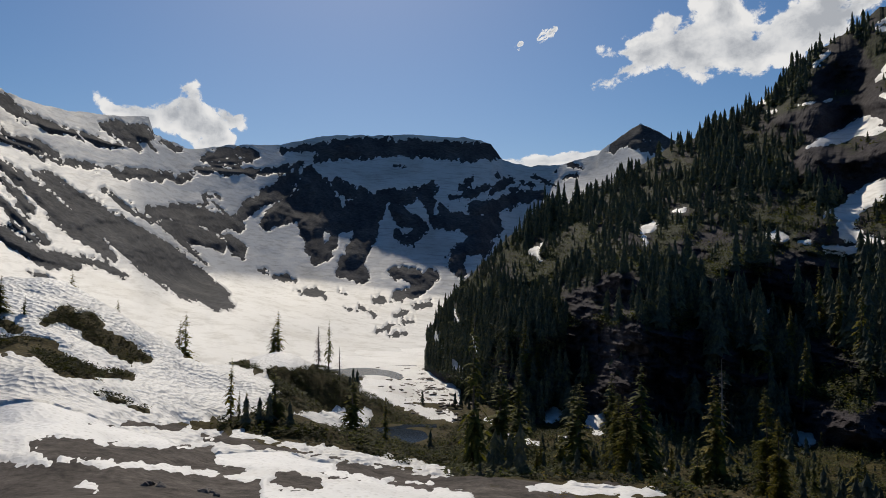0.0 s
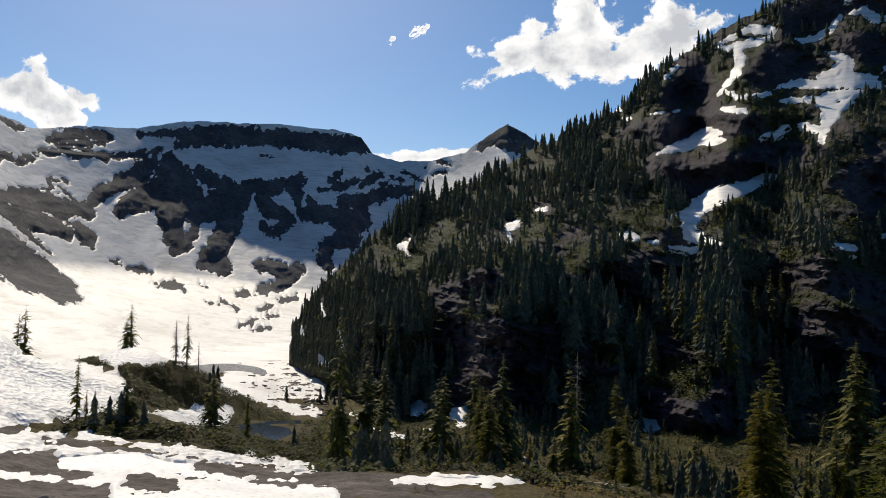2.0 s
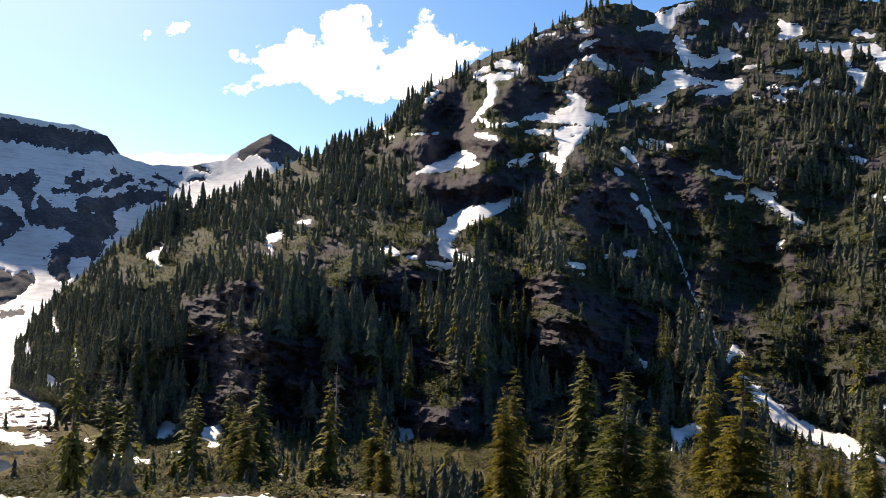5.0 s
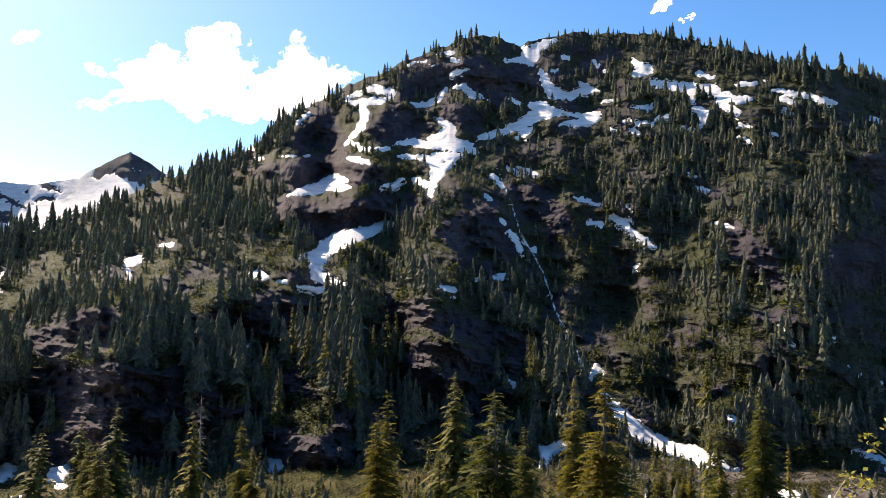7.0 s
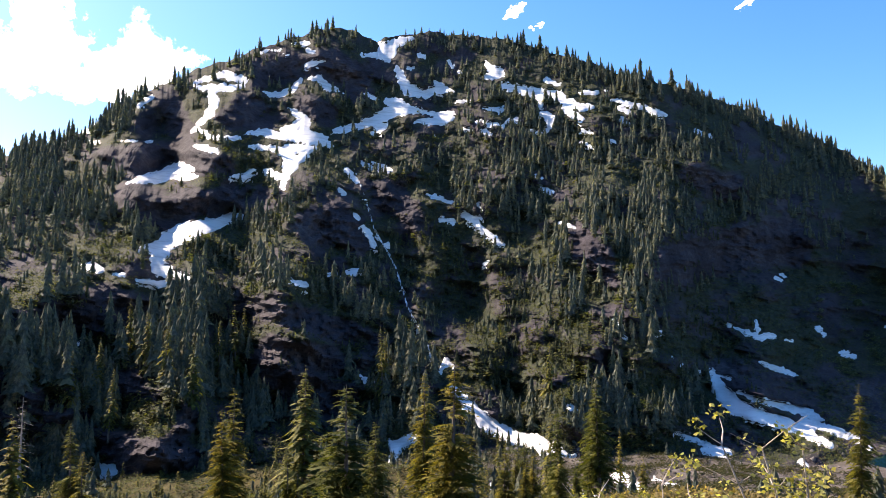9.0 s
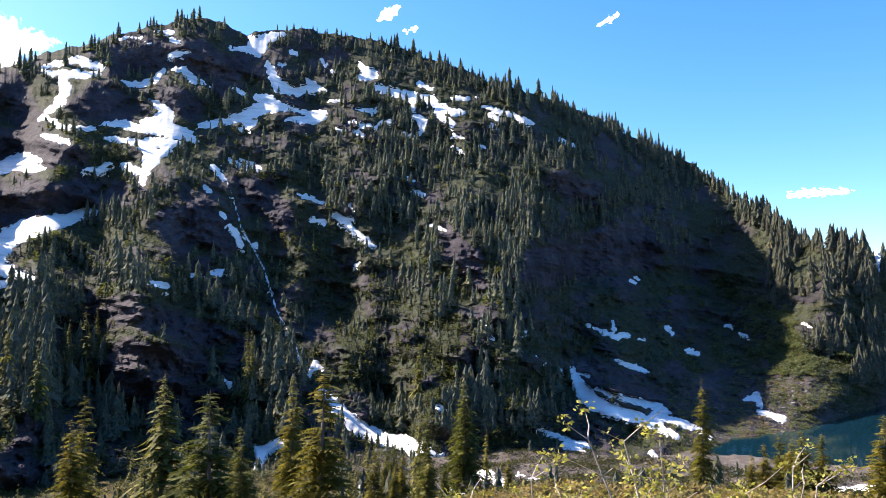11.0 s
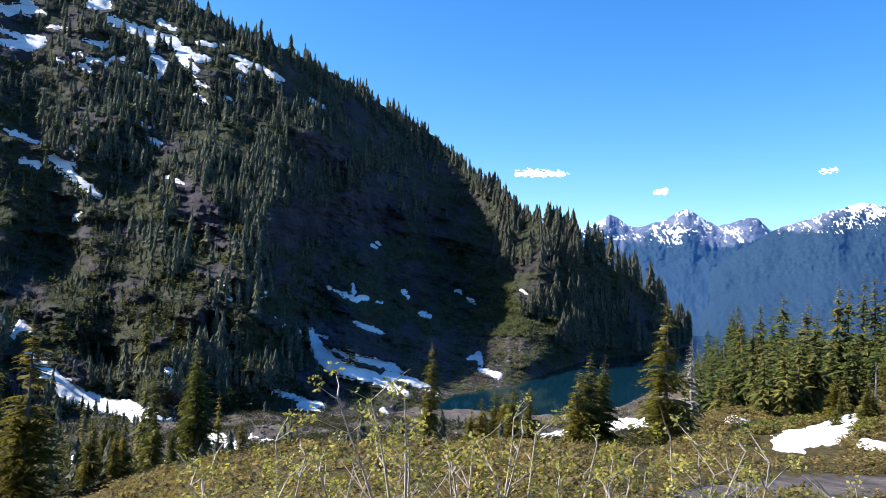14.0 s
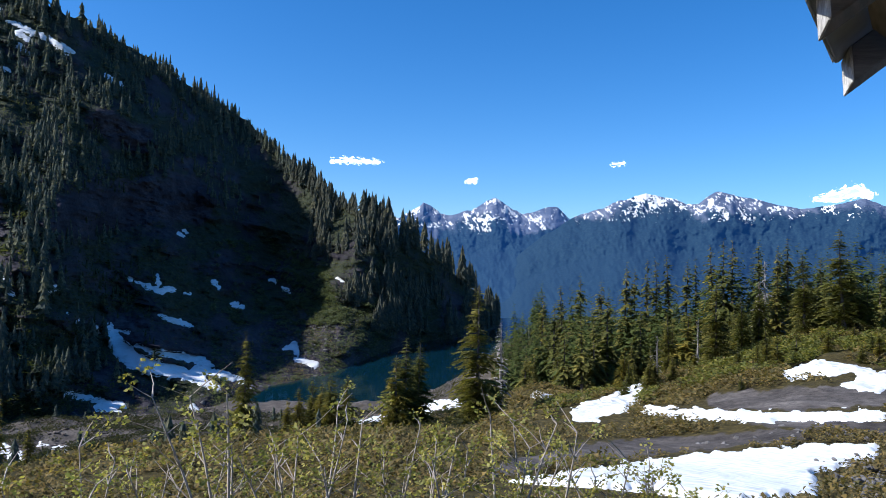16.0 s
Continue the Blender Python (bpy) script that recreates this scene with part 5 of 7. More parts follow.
wood = wood + 0.26 * np.clip((27 - tb) / 6, 0, 1) - 0.14 * np.exp(-((tb - 30) / 14) ** 2) * (tu < 0.5) - 0.1 * np.clip((tb - 80) / 5, 0, 1) + 0.12 * np.clip(in_stand + 0.3, 0, 0.5) - 0.12 * np.clip(in_brush, 0, 1) + 0.25 * np.exp(-((tb - 71) / 9) ** 2) * (te > 5) - 0.8 * ((tb > 75) & (te < -4.6 - 0.1 * (tb - 88)))
wood = wood - 0.9 * np.clip((tb - 71) / 2, 0, 1) * np.clip((83 - tb) / 0.7, 0, 1) * np.clip((5.5 - te - 0.9 * np.abs(tb - 78) * (tb > 78)) / 2, 0.05, 1) - 0.8 * np.clip((1.8 - (tb - 83) - te) * 1.5, 0, 1) * (tb > 82.4)  # the bare shady slope, the brushy fan
wood = wood + 0.05 * np.clip((tb - 83) / 1.5, 0, 1) * (te > -5) - 0.16 * np.clip((tb - 84) / 3, 0, 1) * (te < 3)
keep = (hill_snow[ti, tj] < -0.1) & (strokes(tb, te, FALL) < -0.3) & (wood + rng.uniform(-0.3, 0.3, len(tb)) > 0.17) | ((np.arange(len(tb)) >= tries) & (hill_snow[ti, tj] < -0.05))
tb, tu, tp, in_brush, in_stand = tb[keep], tu[keep], tp[keep], in_brush[keep], in_stand[keep]
draw = rng.uniform(0, 1, len(tb))
th = np.where(tu > 0.93, 3.5 + (9.5 + 5 * (tb > 60)) * draw ** 1.9, 4 + 9 * draw ** 1.7) * (0.85 + 0.3 * fbm(tb / 3, tu * 8, 2, 77))
th = np.where(in_brush > 0, 2.2 + 4.5 * draw ** 2.2, th)
th = np.where((in_stand > 0) & (tu < 0.6), 5 + 11 * draw ** 1.5, th) * (1 + (0.35 + 0.9 * draw) * np.clip((tb - 80) / 5, 0, 1))
th = np.where(tb < 6, th * 0.75, th) * np.where((tu > 0.93) & (tb > 79), 0.75, 1) * np.where((tu > 0.93) & (tb > 8) & (tb < 36), 1.4, 1)
kinds = rng.integers(0, len(TEMPLATES), len(tb))
# trees at the lake end take the needle colour darkened for shade
for inside, needles, label in ((tb < 83, HILL_TREE, "dark green conifers on the hillside"), (tb >= 83, SHADED_HILL_TREE, "conifers on the hill's end above the lake, coloured darker for shade")):
    vs, fs, n0 = [], [], 0
    for k, (tv, tf) in enumerate(TEMPLATES if needles is HILL_TREE else TALL_TEMPLATES):
        sel = (kinds == k) & inside
        h = th[sel]
        wide = h ** 0.85 * rng.uniform(0.8, 1.35, len(h)) * 1.75
        v, f = scatter(tv, tf, tp[sel] - [0, 0, 0.3], np.stack([wide, wide, h], 1), rng.uniform(0, 6.28, len(h)))
        vs.append(v), fs.append(f + n0)
        n0 += len(v)
    tagged(mesh_object("conifer_forest", np.vstack(vs), np.vstack(fs), needles, smooth=False), label, "forest", kind="stuff")
# Single conifers that stand out: bearing, distance, height, fullness
VALLEY_CONIFERS = [
    (-27.0, 150, 8.9, 1.2), (-26.5, 150, 6.7, 0.8), (-23.9, 145, 5.5, 0.9), (-19.3, 160, 13.4, 1),
    (-19.9, 160, 11.7, 0.9), (-12.6, 212, 13.5, 0.9), (-13.0, 212, 9.7, 0.8), (-8.8, 208, 14.2, 0.6),
    (-16.1, 100, 8.8, 0.6), (-15.5, 101, 4.2, 0.6), (-14.9, 103, 3.3, 0.6), (-12.9, 100, 7.7, 0.9),
    (-11.5, 98, 2.8, 0.8), (-7.0, 120, 9.1, 0.9), (-4.4, 125, 8.4, 0.7), (2.4, 95, 21.6, 0.5),
    (4.5, 105, 14.8, 0.9), (10.1, 112, 12.3, 1), (6.1, 120, 15.7, 1),
    (13.7, 90, 11.0, 1), (20.5, 105, 15.0, 0.8), (35.0, 78, 16.2, 0.9),
]
BASIN_CONIFERS = [
    (34.2, 74, 13.9, 0.9), (39.8, 130, 24.4, 1), (39.0, 80, 9.9, 0.8), (43.4, 55, 13.3, 1.15),
    (45.6, 52, 9.7, 1), (51.5, 60, 14.0, 1.15), (49.0, 78, 15.7, 0.9), 
    (15.4, 100, 15.5, 1),
    (14.1, 82, 9.6, 1), (13.0, 112, 14.8, 1), (10.5, 92, 11.5, 1.2), (55.2, 62, 7.1, 1),
    (56.9, 60, 5.0, 1), (59.3, 76, 10.8, 0.6), (62.4, 70, 12.3, 0.9), (61.9, 72, 12.3, 0.8),
    (23.9, 85, 12.2, 1), (24.8, 75, 8.3, 1), (79.9, 72, 11.8, 0.75), (86.4, 82, 7.1, 0.9),
]
SHORE_CONIFERS = [
    (85.7, 84, 7.2, 0.8), (87.7, 84, 7.9, 0.9), (91.5, 80, 9.3, 0.9), (92.2, 82, 10.8, 0.9),
    (93.3, 84, 10.9, 0.8), (97.7, 68, 13.1, 0.78), (57.5, 62, 5.6, 0.9), (59.5, 66, 6.4, 0.9),
    (60.8, 64, 4.3, 0.9), (104.4, 150, 20.3, 1), (105.7, 140, 20.6, 1), (107.0, 130, 17.4, 1),
    (108.8, 120, 19.2, 0.9), (109.5, 122, 18.4, 0.9), (110.5, 116, 18.9, 0.9), (111.4, 118, 18.9, 0.9),
    (112.3, 118, 19.5, 1), (113.2, 116, 17.8, 0.9), (114.0, 120, 17.5, 0.9), (115.2, 106, 16.8, 1),
    (116.1, 100, 16.3, 1), (116.8, 106, 15.9, 0.9), (118.3, 110, 15.2, 1), (119.5, 114, 13.7, 0.9),
]
SHELTER_CONIFERS = [
    (120.2, 114, 14.3, 1), (121.3, 90, 9.8, 1.1), (122.4, 95, 9.6, 1), (123.8, 88, 11.0, 1.2),
    (126.0, 95, 8.4, 1), (115.6, 84, 9.5, 1.1), (118.4, 90, 7.6, 1.2), (107.8, 98, 12.2, 1),
    (106.9, 94, 9.5, 1), (110.2, 100, 10.9, 1), (104.5, 95, 8.4, 1), (105.8, 92, 9.6, 1),
    (102.7, 160, 20.2, 1), (103.8, 130, 14.5, 1), (83.9, 88, 6.7, 0.9), (85.0, 90, 7.5, 0.9),
    (86.1, 86, 7.0, 0.9), (83.2, 84, 5.8, 0.8), 
    (58.9, 92, 12.9, 0.7), (56.8, 90, 8.5, 0.9), (56.1, 88, 6.4, 0.9),
]
MORE_CONIFERS = [
    (60.7, 84, 4.3, 0.9), (64.1, 110, 10.3, 0.8),
]
HILL_CONIFERS = [  # on the foot of the hill: bearing, rise to the base, rise to the tip
    (45.8, -7.6, -0.8), (34.8, -6.3, 0.4), (33.5, -6.3, -0.5), (28.5, -5.1, -0.1),
    (31.8, -7.2, -2.0), (39.6, -6.3, -0.6), (39.7, -10.5, -4.3), (27.4, -3.8, 0.9),
    (29.8, -5.9, -0.3), (21.5, -8.8, -3.1), (20.6, -8.8, -4.5), (35.4, -4.4, 0.6),
    (46.1, -5.5, -1.2), (6.4, -8.9, -3.2), (7.3, -9.3, -4.5), (13.2, -11.3, -7.3),
    (58.6, -6.5, -2.0), (21.8, -8.7, -4.2), (25.4, -7.1, -2.1), (26.3, -9.2, -4.2),
    (20.5, -7.0, -2.9), (23.8, -7.9, -2.9), (15.2, -11.8, -6.7), (16.6, -6.1, -2.9),
]
SNAGS = [(-9.6, 206, 12.8, 0.4), (-8.0, 204, 9.5, 0.3), (99.6, 72, 10.5, 0.8), (118.8, 100, 13.3, 0.5), (111.4, 85, 6.6, 0.3), (114.3, 86, 6.8, 0.3), (20.9, 170, 23.0, 0.6)]
# ---- single conifers, each with its trunk and crown ----
def part(name, bm, mat, parent, label=""):
    me = bpy.data.meshes.new(name)
    bm.to_mesh(me)
    bm.free()
    me.materials.append(mat)
    ob = new(name, me)
    ob.parent = parent
    return tagged(ob, label) if label else ob


def tube(points, radii, sides=6):
    """Vertices and triangles of a tapering tube along points."""
    v, f = [], []
    for (x, y, z), w in zip(points, radii):
        for i in range(sides):
            a = 2 * math.pi * i / sides
            v.append((x + w * math.cos(a), y + w * math.sin(a), z))
    for k in range(len(points) - 1):
        for i in range(sides):
            a, b = k * sides + i, k * sides + (i + 1) % sides
            f += [(a, b, b + sides), (a, b + sides, a + sides)]
    return v, f


def bough(v, f, r, base, a, length, droop, width):
    """A drooping spray of needles: a bent rib with ragged fans on both sides."""
    ca, sa = math.cos(a), math.sin(a)
    rib, steps = [], 3
    for k in range(steps + 1):
        t = k / steps
        out = length * t
        z = base[2] + length * (0.28 * t - droop * t * t)
        rib.append((base[0] + out * ca, base[1] + out * sa, z))
    for k in range(steps):
        t = (k + 0.5) / steps
        w = width * length * (1.1 - 0.75 * t)
        for side in (-1, 1):
            p, q = rib[k], rib[k + 1]
            reach = w * r.uniform(0.7, 1.35)
            skew = r.uniform(0.25, 0.6)
            tip = (p[0] + side * -sa * reach + ca * reach * skew, p[1] + side * ca * reach + sa * reach * skew, p[2] - reach * r.uniform(0.15, 0.6))
            n = len(v)
            v += [p, q, tip, (q[0] + side * -sa * reach * 0.45 + ca * reach * 0.5, q[1] + side * ca * reach * 0.45 + sa * reach * 0.5, q[2] - reach * r.uniform(0.0, 0.35))]
            f += [(n, n + 2, n + 1), (n + 1, n + 2, n + 3)]


def twiggy_bough(v, f, r, base, a, length, droop, width):
    """A near bough: a bent rib hung with rows of narrow needle sprays."""
    ca, sa = math.cos(a), math.sin(a)
    count = 9
    for k in range(count):
        t = (k + r.uniform(0.2, 0.8)) / count
        p = (base[0] + length * t * ca, base[1] + length * t * sa, base[2] + length * (0.28 * t - droop * t * t))
        reach = width * length * (1.25 - 0.8 * t) * r.uniform(0.7, 1.3)
        for side in ((-1, 1) if k < count - 1 else (-1, 0, 1)):
            fore = r.uniform(0.5, 1.0)
            dx, dy, dz = side * -sa * reach + ca * reach * fore, side * ca * reach + sa * reach * fore, -reach * r.uniform(0.15, 0.7)
            w = reach * r.uniform(0.16, 0.26)
            n = len(v)
            v += [p, (p[0] + dx * 0.5 + ca * w, p[1] + dy * 0.5 + sa * w, p[2] + dz * 0.3), (p[0] + dx, p[1] + dy, p[2] + dz), (p[0] + dx * 0.5 - ca * w, p[1] + dy * 0.5 - sa * w, p[2] + dz * 0.3 - w * 0.5)]
            f += [(n, n + 3, n + 2), (n, n + 2, n + 1)]


def conifer_shape(seed, full=1.0, low=0.1, whorls=42, slim=0.15, boughs=7, near=False):
    """Trunk and crown of a conifer one metre high."""
    r = random.Random(seed)
    bend = [(0.012 * math.sin(3 * z + seed), 0.012 * math.cos(2.2 * z + seed), z) for z in np.linspace(-0.04, 0.97, 9)]
    trunk = tube(bend, [0.019 * (1.02 - z) ** 1.2 + 0.001 for z in np.linspace(0, 1, 9)], 7)
    v, f = [], []
    lobes = [(r.uniform(0, 6.3), r.uniform(low, 0.8), r.uniform(0.5, 1.0)) for _ in range(5)]  # gaps in the crown
    for k in range(whorls):
        t = min(max((k + r.uniform(-0.4, 0.4)) / (whorls - 1), 0.0), 1.0)
        z = low + (0.985 - low) * t
        spread = slim * full * (1 - t) ** 0.78 * (0.55 + 0.45 * min(1, t * 5 + 0.2)) * r.uniform(0.85, 1.15) + 0.017
        if r.random() < 0.05:
            continue
        a0 = r.uniform(0, 6.3)
        count = boughs if t < 0.8 else max(4, boughs - 3)
        for i in range(count):
            a = a0 + 2 * math.pi * i / count + r.uniform(-0.35, 0.35)
            thin = any(abs(z - lz) < 0.06 and math.cos(a - la) > 0.3 and r.random() < lw for la, lz, lw in lobes)
            if thin or r.random() < 0.07:
                continue
            length = spread * r.uniform(0.45, 1.35)
            x, y = 0.012 * math.sin(3 * z + seed), 0.012 * math.cos(2.2 * z + seed)
            root, hang = (x, y, z + r.uniform(-0.02, 0.02)), r.uniform(0.4, 0.95) * (1.15 - 0.5 * t)
            if near:
                twiggy_bough(v, f, r, root, a, length, hang, r.uniform(0.22, 0.36))
            else:
                bough(v, f, r, root, a, length, hang, r.uniform(0.2, 0.36))
    return trunk, (v, f)


def conifer(seed, **shape):
    tree = new("conifer_tree")
    trunk, crown = conifer_shape(seed, **shape)
    mesh_object("trunk", *map(np.array, trunk), BARK, tree)
    mesh_object("crown", *map(np.array, crown), NEEDLES, tree, smooth=False)
    return tagged(tree, "green mountain hemlock with drooping boughs on the slope", "tree", "conifers of the basin")


def stand(b, r, lift=-0.15):
    z = float(ground_height(np.array([float(b)]), np.array([float(r)]))[0])
    return r * math.sin(radians(b)), r * math.cos(radians(b)), z + lift


MODELS = [conifer(s, **k) for s, k in ((11, {}), (12, {"full": 1.15}), (13, {"slim": 0.12, "low": 0.18}), (14, {"full": 0.85, "whorls": 46}), (15, {"slim": 0.17, "low": 0.05}), (16, {"slim": 0.11, "whorls": 38}))]
NEAR_MODELS = [conifer(s, whorls=46, boughs=11, near=True, **k) for s, k in ((21, {}), (22, {"full": 1.1}), (23, {"slim": 0.125, "low": 0.14}), (24, {"full": 0.9}), (25, {"slim": 0.17, "low": 0.05}))]
placed = []
tree_rng = random.Random(5)


def set_tree(place, height, full):
    models = NEAR_MODELS if math.hypot(place[0], place[1]) < 92 else MODELS
    model = tree_rng.choice(models)
    wide = height * full * tree_rng.uniform(0.9, 1.15)
    lean = pose(0, 0, 0, tree_rng.uniform(-2, 2), tree_rng.uniform(-2, 2), tree_rng.uniform(0, 360))
    m = Matrix.Translation(place) @ lean @ Matrix.Diagonal((wide, wide, height, 1))
    if model.name not in placed:
        placed.append(model.name)
        ob = model
    else:
        ob = copy_thing(model, m)
    ob.matrix_basis = m
    return ob


for b, r, h, full in [(-31.2, 112, 5.5, 1.1), (-29.8, 112, 3.0, 1.0)] + VALLEY_CONIFERS + BASIN_CONIFERS + SHORE_CONIFERS + SHELTER_CONIFERS + MORE_CONIFERS:
    set_tree(stand(b, r), h, full * (1.35 if b < 5 else 1.45 if 82 < b < 99 else 1.12))
for b, e0, e1 in HILL_CONIFERS:
    j = int(np.argmin(np.abs(hill.b - b)))
    i = int(np.argmin(np.abs(hill.e[:, j] - e0)))
    x, y, z = hill.grid[i, j]
    far_off = math.hypot(x, y)
    set_tree((x, y, z - 0.3), far_off * (math.tan(radians(e1)) - math.tan(radians(e0))), 0.8)
# the wood behind the meadow, beside the lake's outlet
for _ in range(60):  # its ragged edge towards the meadow
    b = tree_rng.uniform(101.5, 127)
    r = tree_rng.uniform(88, 104) + 14 * (b < 109)
    set_tree(stand(b, r), tree_rng.uniform(2.5, 8), tree_rng.uniform(1.1, 1.6))
for _ in range(36):  # young trees among the heath
    b, r = tree_rng.uniform(109, 127), tree_rng.uniform(52, 88)
    if r > 58 + abs(b - 117) * 0.6:
        set_tree(stand(b, r), tree_rng.uniform(0.9, 3.4), tree_rng.uniform(1.2, 1.9))
WOOD_TREES = 400
wb2, wr2 = rng.uniform(99.5, 129, WOOD_TREES), 100 + 150 * rng.uniform(0, 1, WOOD_TREES) ** 1.7
wr2 = np.where(wb2 < 104, wr2 + 45, np.where(wb2 > 119, wr2 + 14, wr2))
wh2 = rng.uniform(8, 15, WOOD_TREES)
wood_v, wood_f, n0 = [], [], 0
for k, ob in enumerate(MODELS):
    sel = np.arange(WOOD_TREES) % len(MODELS) == k
    cv, cf = map(np.array, conifer_shape(30 + k, whorls=24, boughs=5)[1])
    at = np.stack([wr2 * np.sin(np.radians(wb2)), wr2 * np.cos(np.radians(wb2)), ground_height(wb2, wr2) - 0.6], 1)[sel]
    v, f = scatter(cv, cf, at, np.stack([wh2 * 1.25, wh2 * 1.25, wh2], 1)[sel], rng.uniform(0, 6.28, int(sel.sum())))
    wood_v.append(v), wood_f.append(f + n0)
    n0 += len(v)
WOOD = foliage("wood needles", (0.03, 0.042, 0.012), (0.075, 0.088, 0.022), (0.17, 0.165, 0.045), False, 0.25)
tagged(mesh_object("conifer_wood", np.vstack(wood_v), np.vstack(wood_f), WOOD, smooth=False), "dense green conifer wood behind the meadow", "forest", kind="stuff")
# scattered trees below the bank
below = []
for _ in range(150):
    b, r = tree_rng.uniform(2, 66), tree_rng.uniform(78, 185)
    if strokes(np.array([b]), np.array([math.degrees(math.atan2(stand(b, r)[2] - EYE, r))]), TALUS_SNOW + POND_SNOW + BASIN_SNOW)[0] < -0.2:
        below.append((r, b, tree_rng.uniform(2.5, 5 + b * 0.09), tree_rng.uniform(0.8, 1.2)))
below.sort()
for r, b, h, full in below[:50]:
    set_tree(stand(b, r), h, full)
below_v, below_f, n0 = [], [], 0
for k in range(4):
    cv, cf = map(np.array, conifer_shape(40 + k, whorls=26, boughs=5)[1])
    some = below[50 + k::4]
    v, f = scatter(cv, cf, np.array([stand(b, r) for r, b, h, full in some]), np.array([(h * full, h * full, h) for r, b, h, full in some]), rng.uniform(0, 6.28, len(some)))
    below_v.append(v), below_f.append(f + n0)
    n0 += len(v)
tagged(mesh_object("basin_conifers", np.vstack(below_v), np.vstack(below_f), NEEDLES, smooth=False), "scattered dark conifers at the foot of the hill", "forest", kind="stuff")




def snag(seed, height, thick):
    """A dead, barkless trunk with broken limbs."""
    r = random.Random(seed)
    zs = np.linspace(0, 1, 8)
    ob = new("dead_tree")
    mesh_object("trunk", *map(np.array, tube([(0.02 * math.sin(5 * z + seed), 0.015 * math.cos(4 * z), z * height - 0.1) for z in zs], [thick * (1.05 - 0.9 * z) for z in zs], 7)), DEAD_WOOD, ob)
    for k in range(54):
        z, a = r.uniform(0.25, 0.97), r.uniform(0, 6.3)
        out = height * 0.2 * (1.12 - z) * r.uniform(0.4, 1.4)
        pts = [(out * t * math.cos(a), out * t * math.sin(a), z * height + out * (0.15 * t - 0.4 * t * t)) for t in (0, 0.35, 0.7, 1)]
        mesh_object("limb", *map(np.array, tube(pts, [thick * w for w in (0.42, 0.3, 0.2, 0.08)], 4)), DEAD_WOOD, ob)
    if thick > 0.2 and height < 12:  # one keeps its dead twigs
        twigs = conifer_shape(seed + 60, whorls=26, boughs=6, slim=0.12, low=0.15)[1]
        tagged(mesh_object("twigs", np.array(twigs[0]) * [height, height, height], np.array(twigs[1]), DEAD_WOOD, ob, smooth=False), kind="stuff")
    return tagged(ob, "grey dead conifer trunk with bare broken limbs", "dead tree", "dead trees")


for k, (b, r, h, full) in enumerate(SNAGS):
    ob = snag(k, h * 0.85, 0.1 + 0.01 * h)
    ob.matrix_basis = Matrix.Translation(stand(b, r))

# low young conifers and brush between the larger trees
k = 4200
bb, rr = rng.uniform(-16, 122, k), rng.uniform(62, 260, k)
e_near = np.degrees(np.arctan2(ground_height(bb, rr) - EYE, rr))
here = (fbm(bb / 5, rr / 25, 3, 15) + rng.uniform(-0.4, 0.4, k) > 0.05) & ((bb < 86) & (rr < 215) | (bb < 74) | (bb > 98)) & ((bb > -8) | (rr < 125) & (rr > 95))
here &= np.maximum.reduce([strokes(bb, e_near, POND_SNOW), strokes(bb, e_near, FIELD_SNOW), strokes(bb, e_near, BASIN_SNOW)]) < -0.15
here &= ~((bb > -10) & (bb < 1) & (rr > 148) & (rr < 182))
here &= ~((bb > 98) & (rr < 100)) & ~((bb > 60) & (bb < 88) & (rng.uniform(0, 1, k) > 0.3))
bb, rr = bb[here], rr[here]
hh = 1.2 + 4.2 * rng.uniform(0, 1, len(bb)) ** 1.7
spots = np.stack([rr * np.sin(np.radians(bb)), rr * np.cos(np.radians(bb)), ground_height(bb, rr) - 0.1], 1)
v, f = scatter(*TEMPLATES[3], spots, np.stack([hh * 1.3, hh * 1.3, hh], 1), rng.uniform(0, 6.28, len(bb)))
tagged(mesh_object("young_conifers", v, f, HILL_TREE, smooth=False), "low young conifers and brush in the basin", "brush", kind="stuff")


# ---- heath and shrubs ----
def tuft(seed, leaves=15):
    """A low bush one metre wide, of small leaf blades."""
    r = random.Random(seed)
    v, f = [], []
    for _ in range(leaves):
        a, d, h = r.uniform(0, 6.3), 0.5 * math.sqrt(r.random()), r.uniform(0.1, 0.7)
        x, y, z = d * math.cos(a), d * math.sin(a), h * (1 - d * d * 2)
        b, s, up = r.uniform(0, 6.3), r.uniform(0.11, 0.27), r.uniform(-0.05, 0.22)
        n = len(v)
        v += [(x, y, z), (x + s * math.cos(b), y + s * math.sin(b), z + up), (x + s * math.cos(b + 1.1), y + s * math.sin(b + 1.1), z + up * 0.4 + 0.04)]
        f.append((n, n + 1, n + 2))
    return np.array(v), np.array(f)


k = 34000
bb, rr = np.concatenate([rng.uniform(8, 128, 12000), rng.uniform(52, 128, 22000)]), 5 + 105 * rng.uniform(0, 1, k) ** 0.9
ee = np.degrees(np.arctan2(ground_height(bb, rr) - EYE, rr))
bare = np.maximum.reduce([strokes(bb, ee, SHELTER_SNOW), strokes(bb, ee, SLAB), strokes(bb, ee, FIELD_SNOW), strokes(bb, ee, TRAIL)])
here = (bare < -0.1) & ((bb < 40) | (bb > 90) | (rr < 52 + 6 * fbm(bb / 3, bb * 0, 3, 36))) & (fbm(bb / 4, rr / 9, 3, 35) + rng.uniform(-0.3, 0.3, k) > -0.05)
bb, rr = bb[here], rr[here]
size = rng.uniform(0.35, 1.0, len(bb)) * np.clip(rr / 45, 0.45, 1.6)
spots = np.stack([rr * np.sin(np.radians(bb)), rr * np.cos(np.radians(bb)), ground_height(bb, rr) - 0.05], 1)
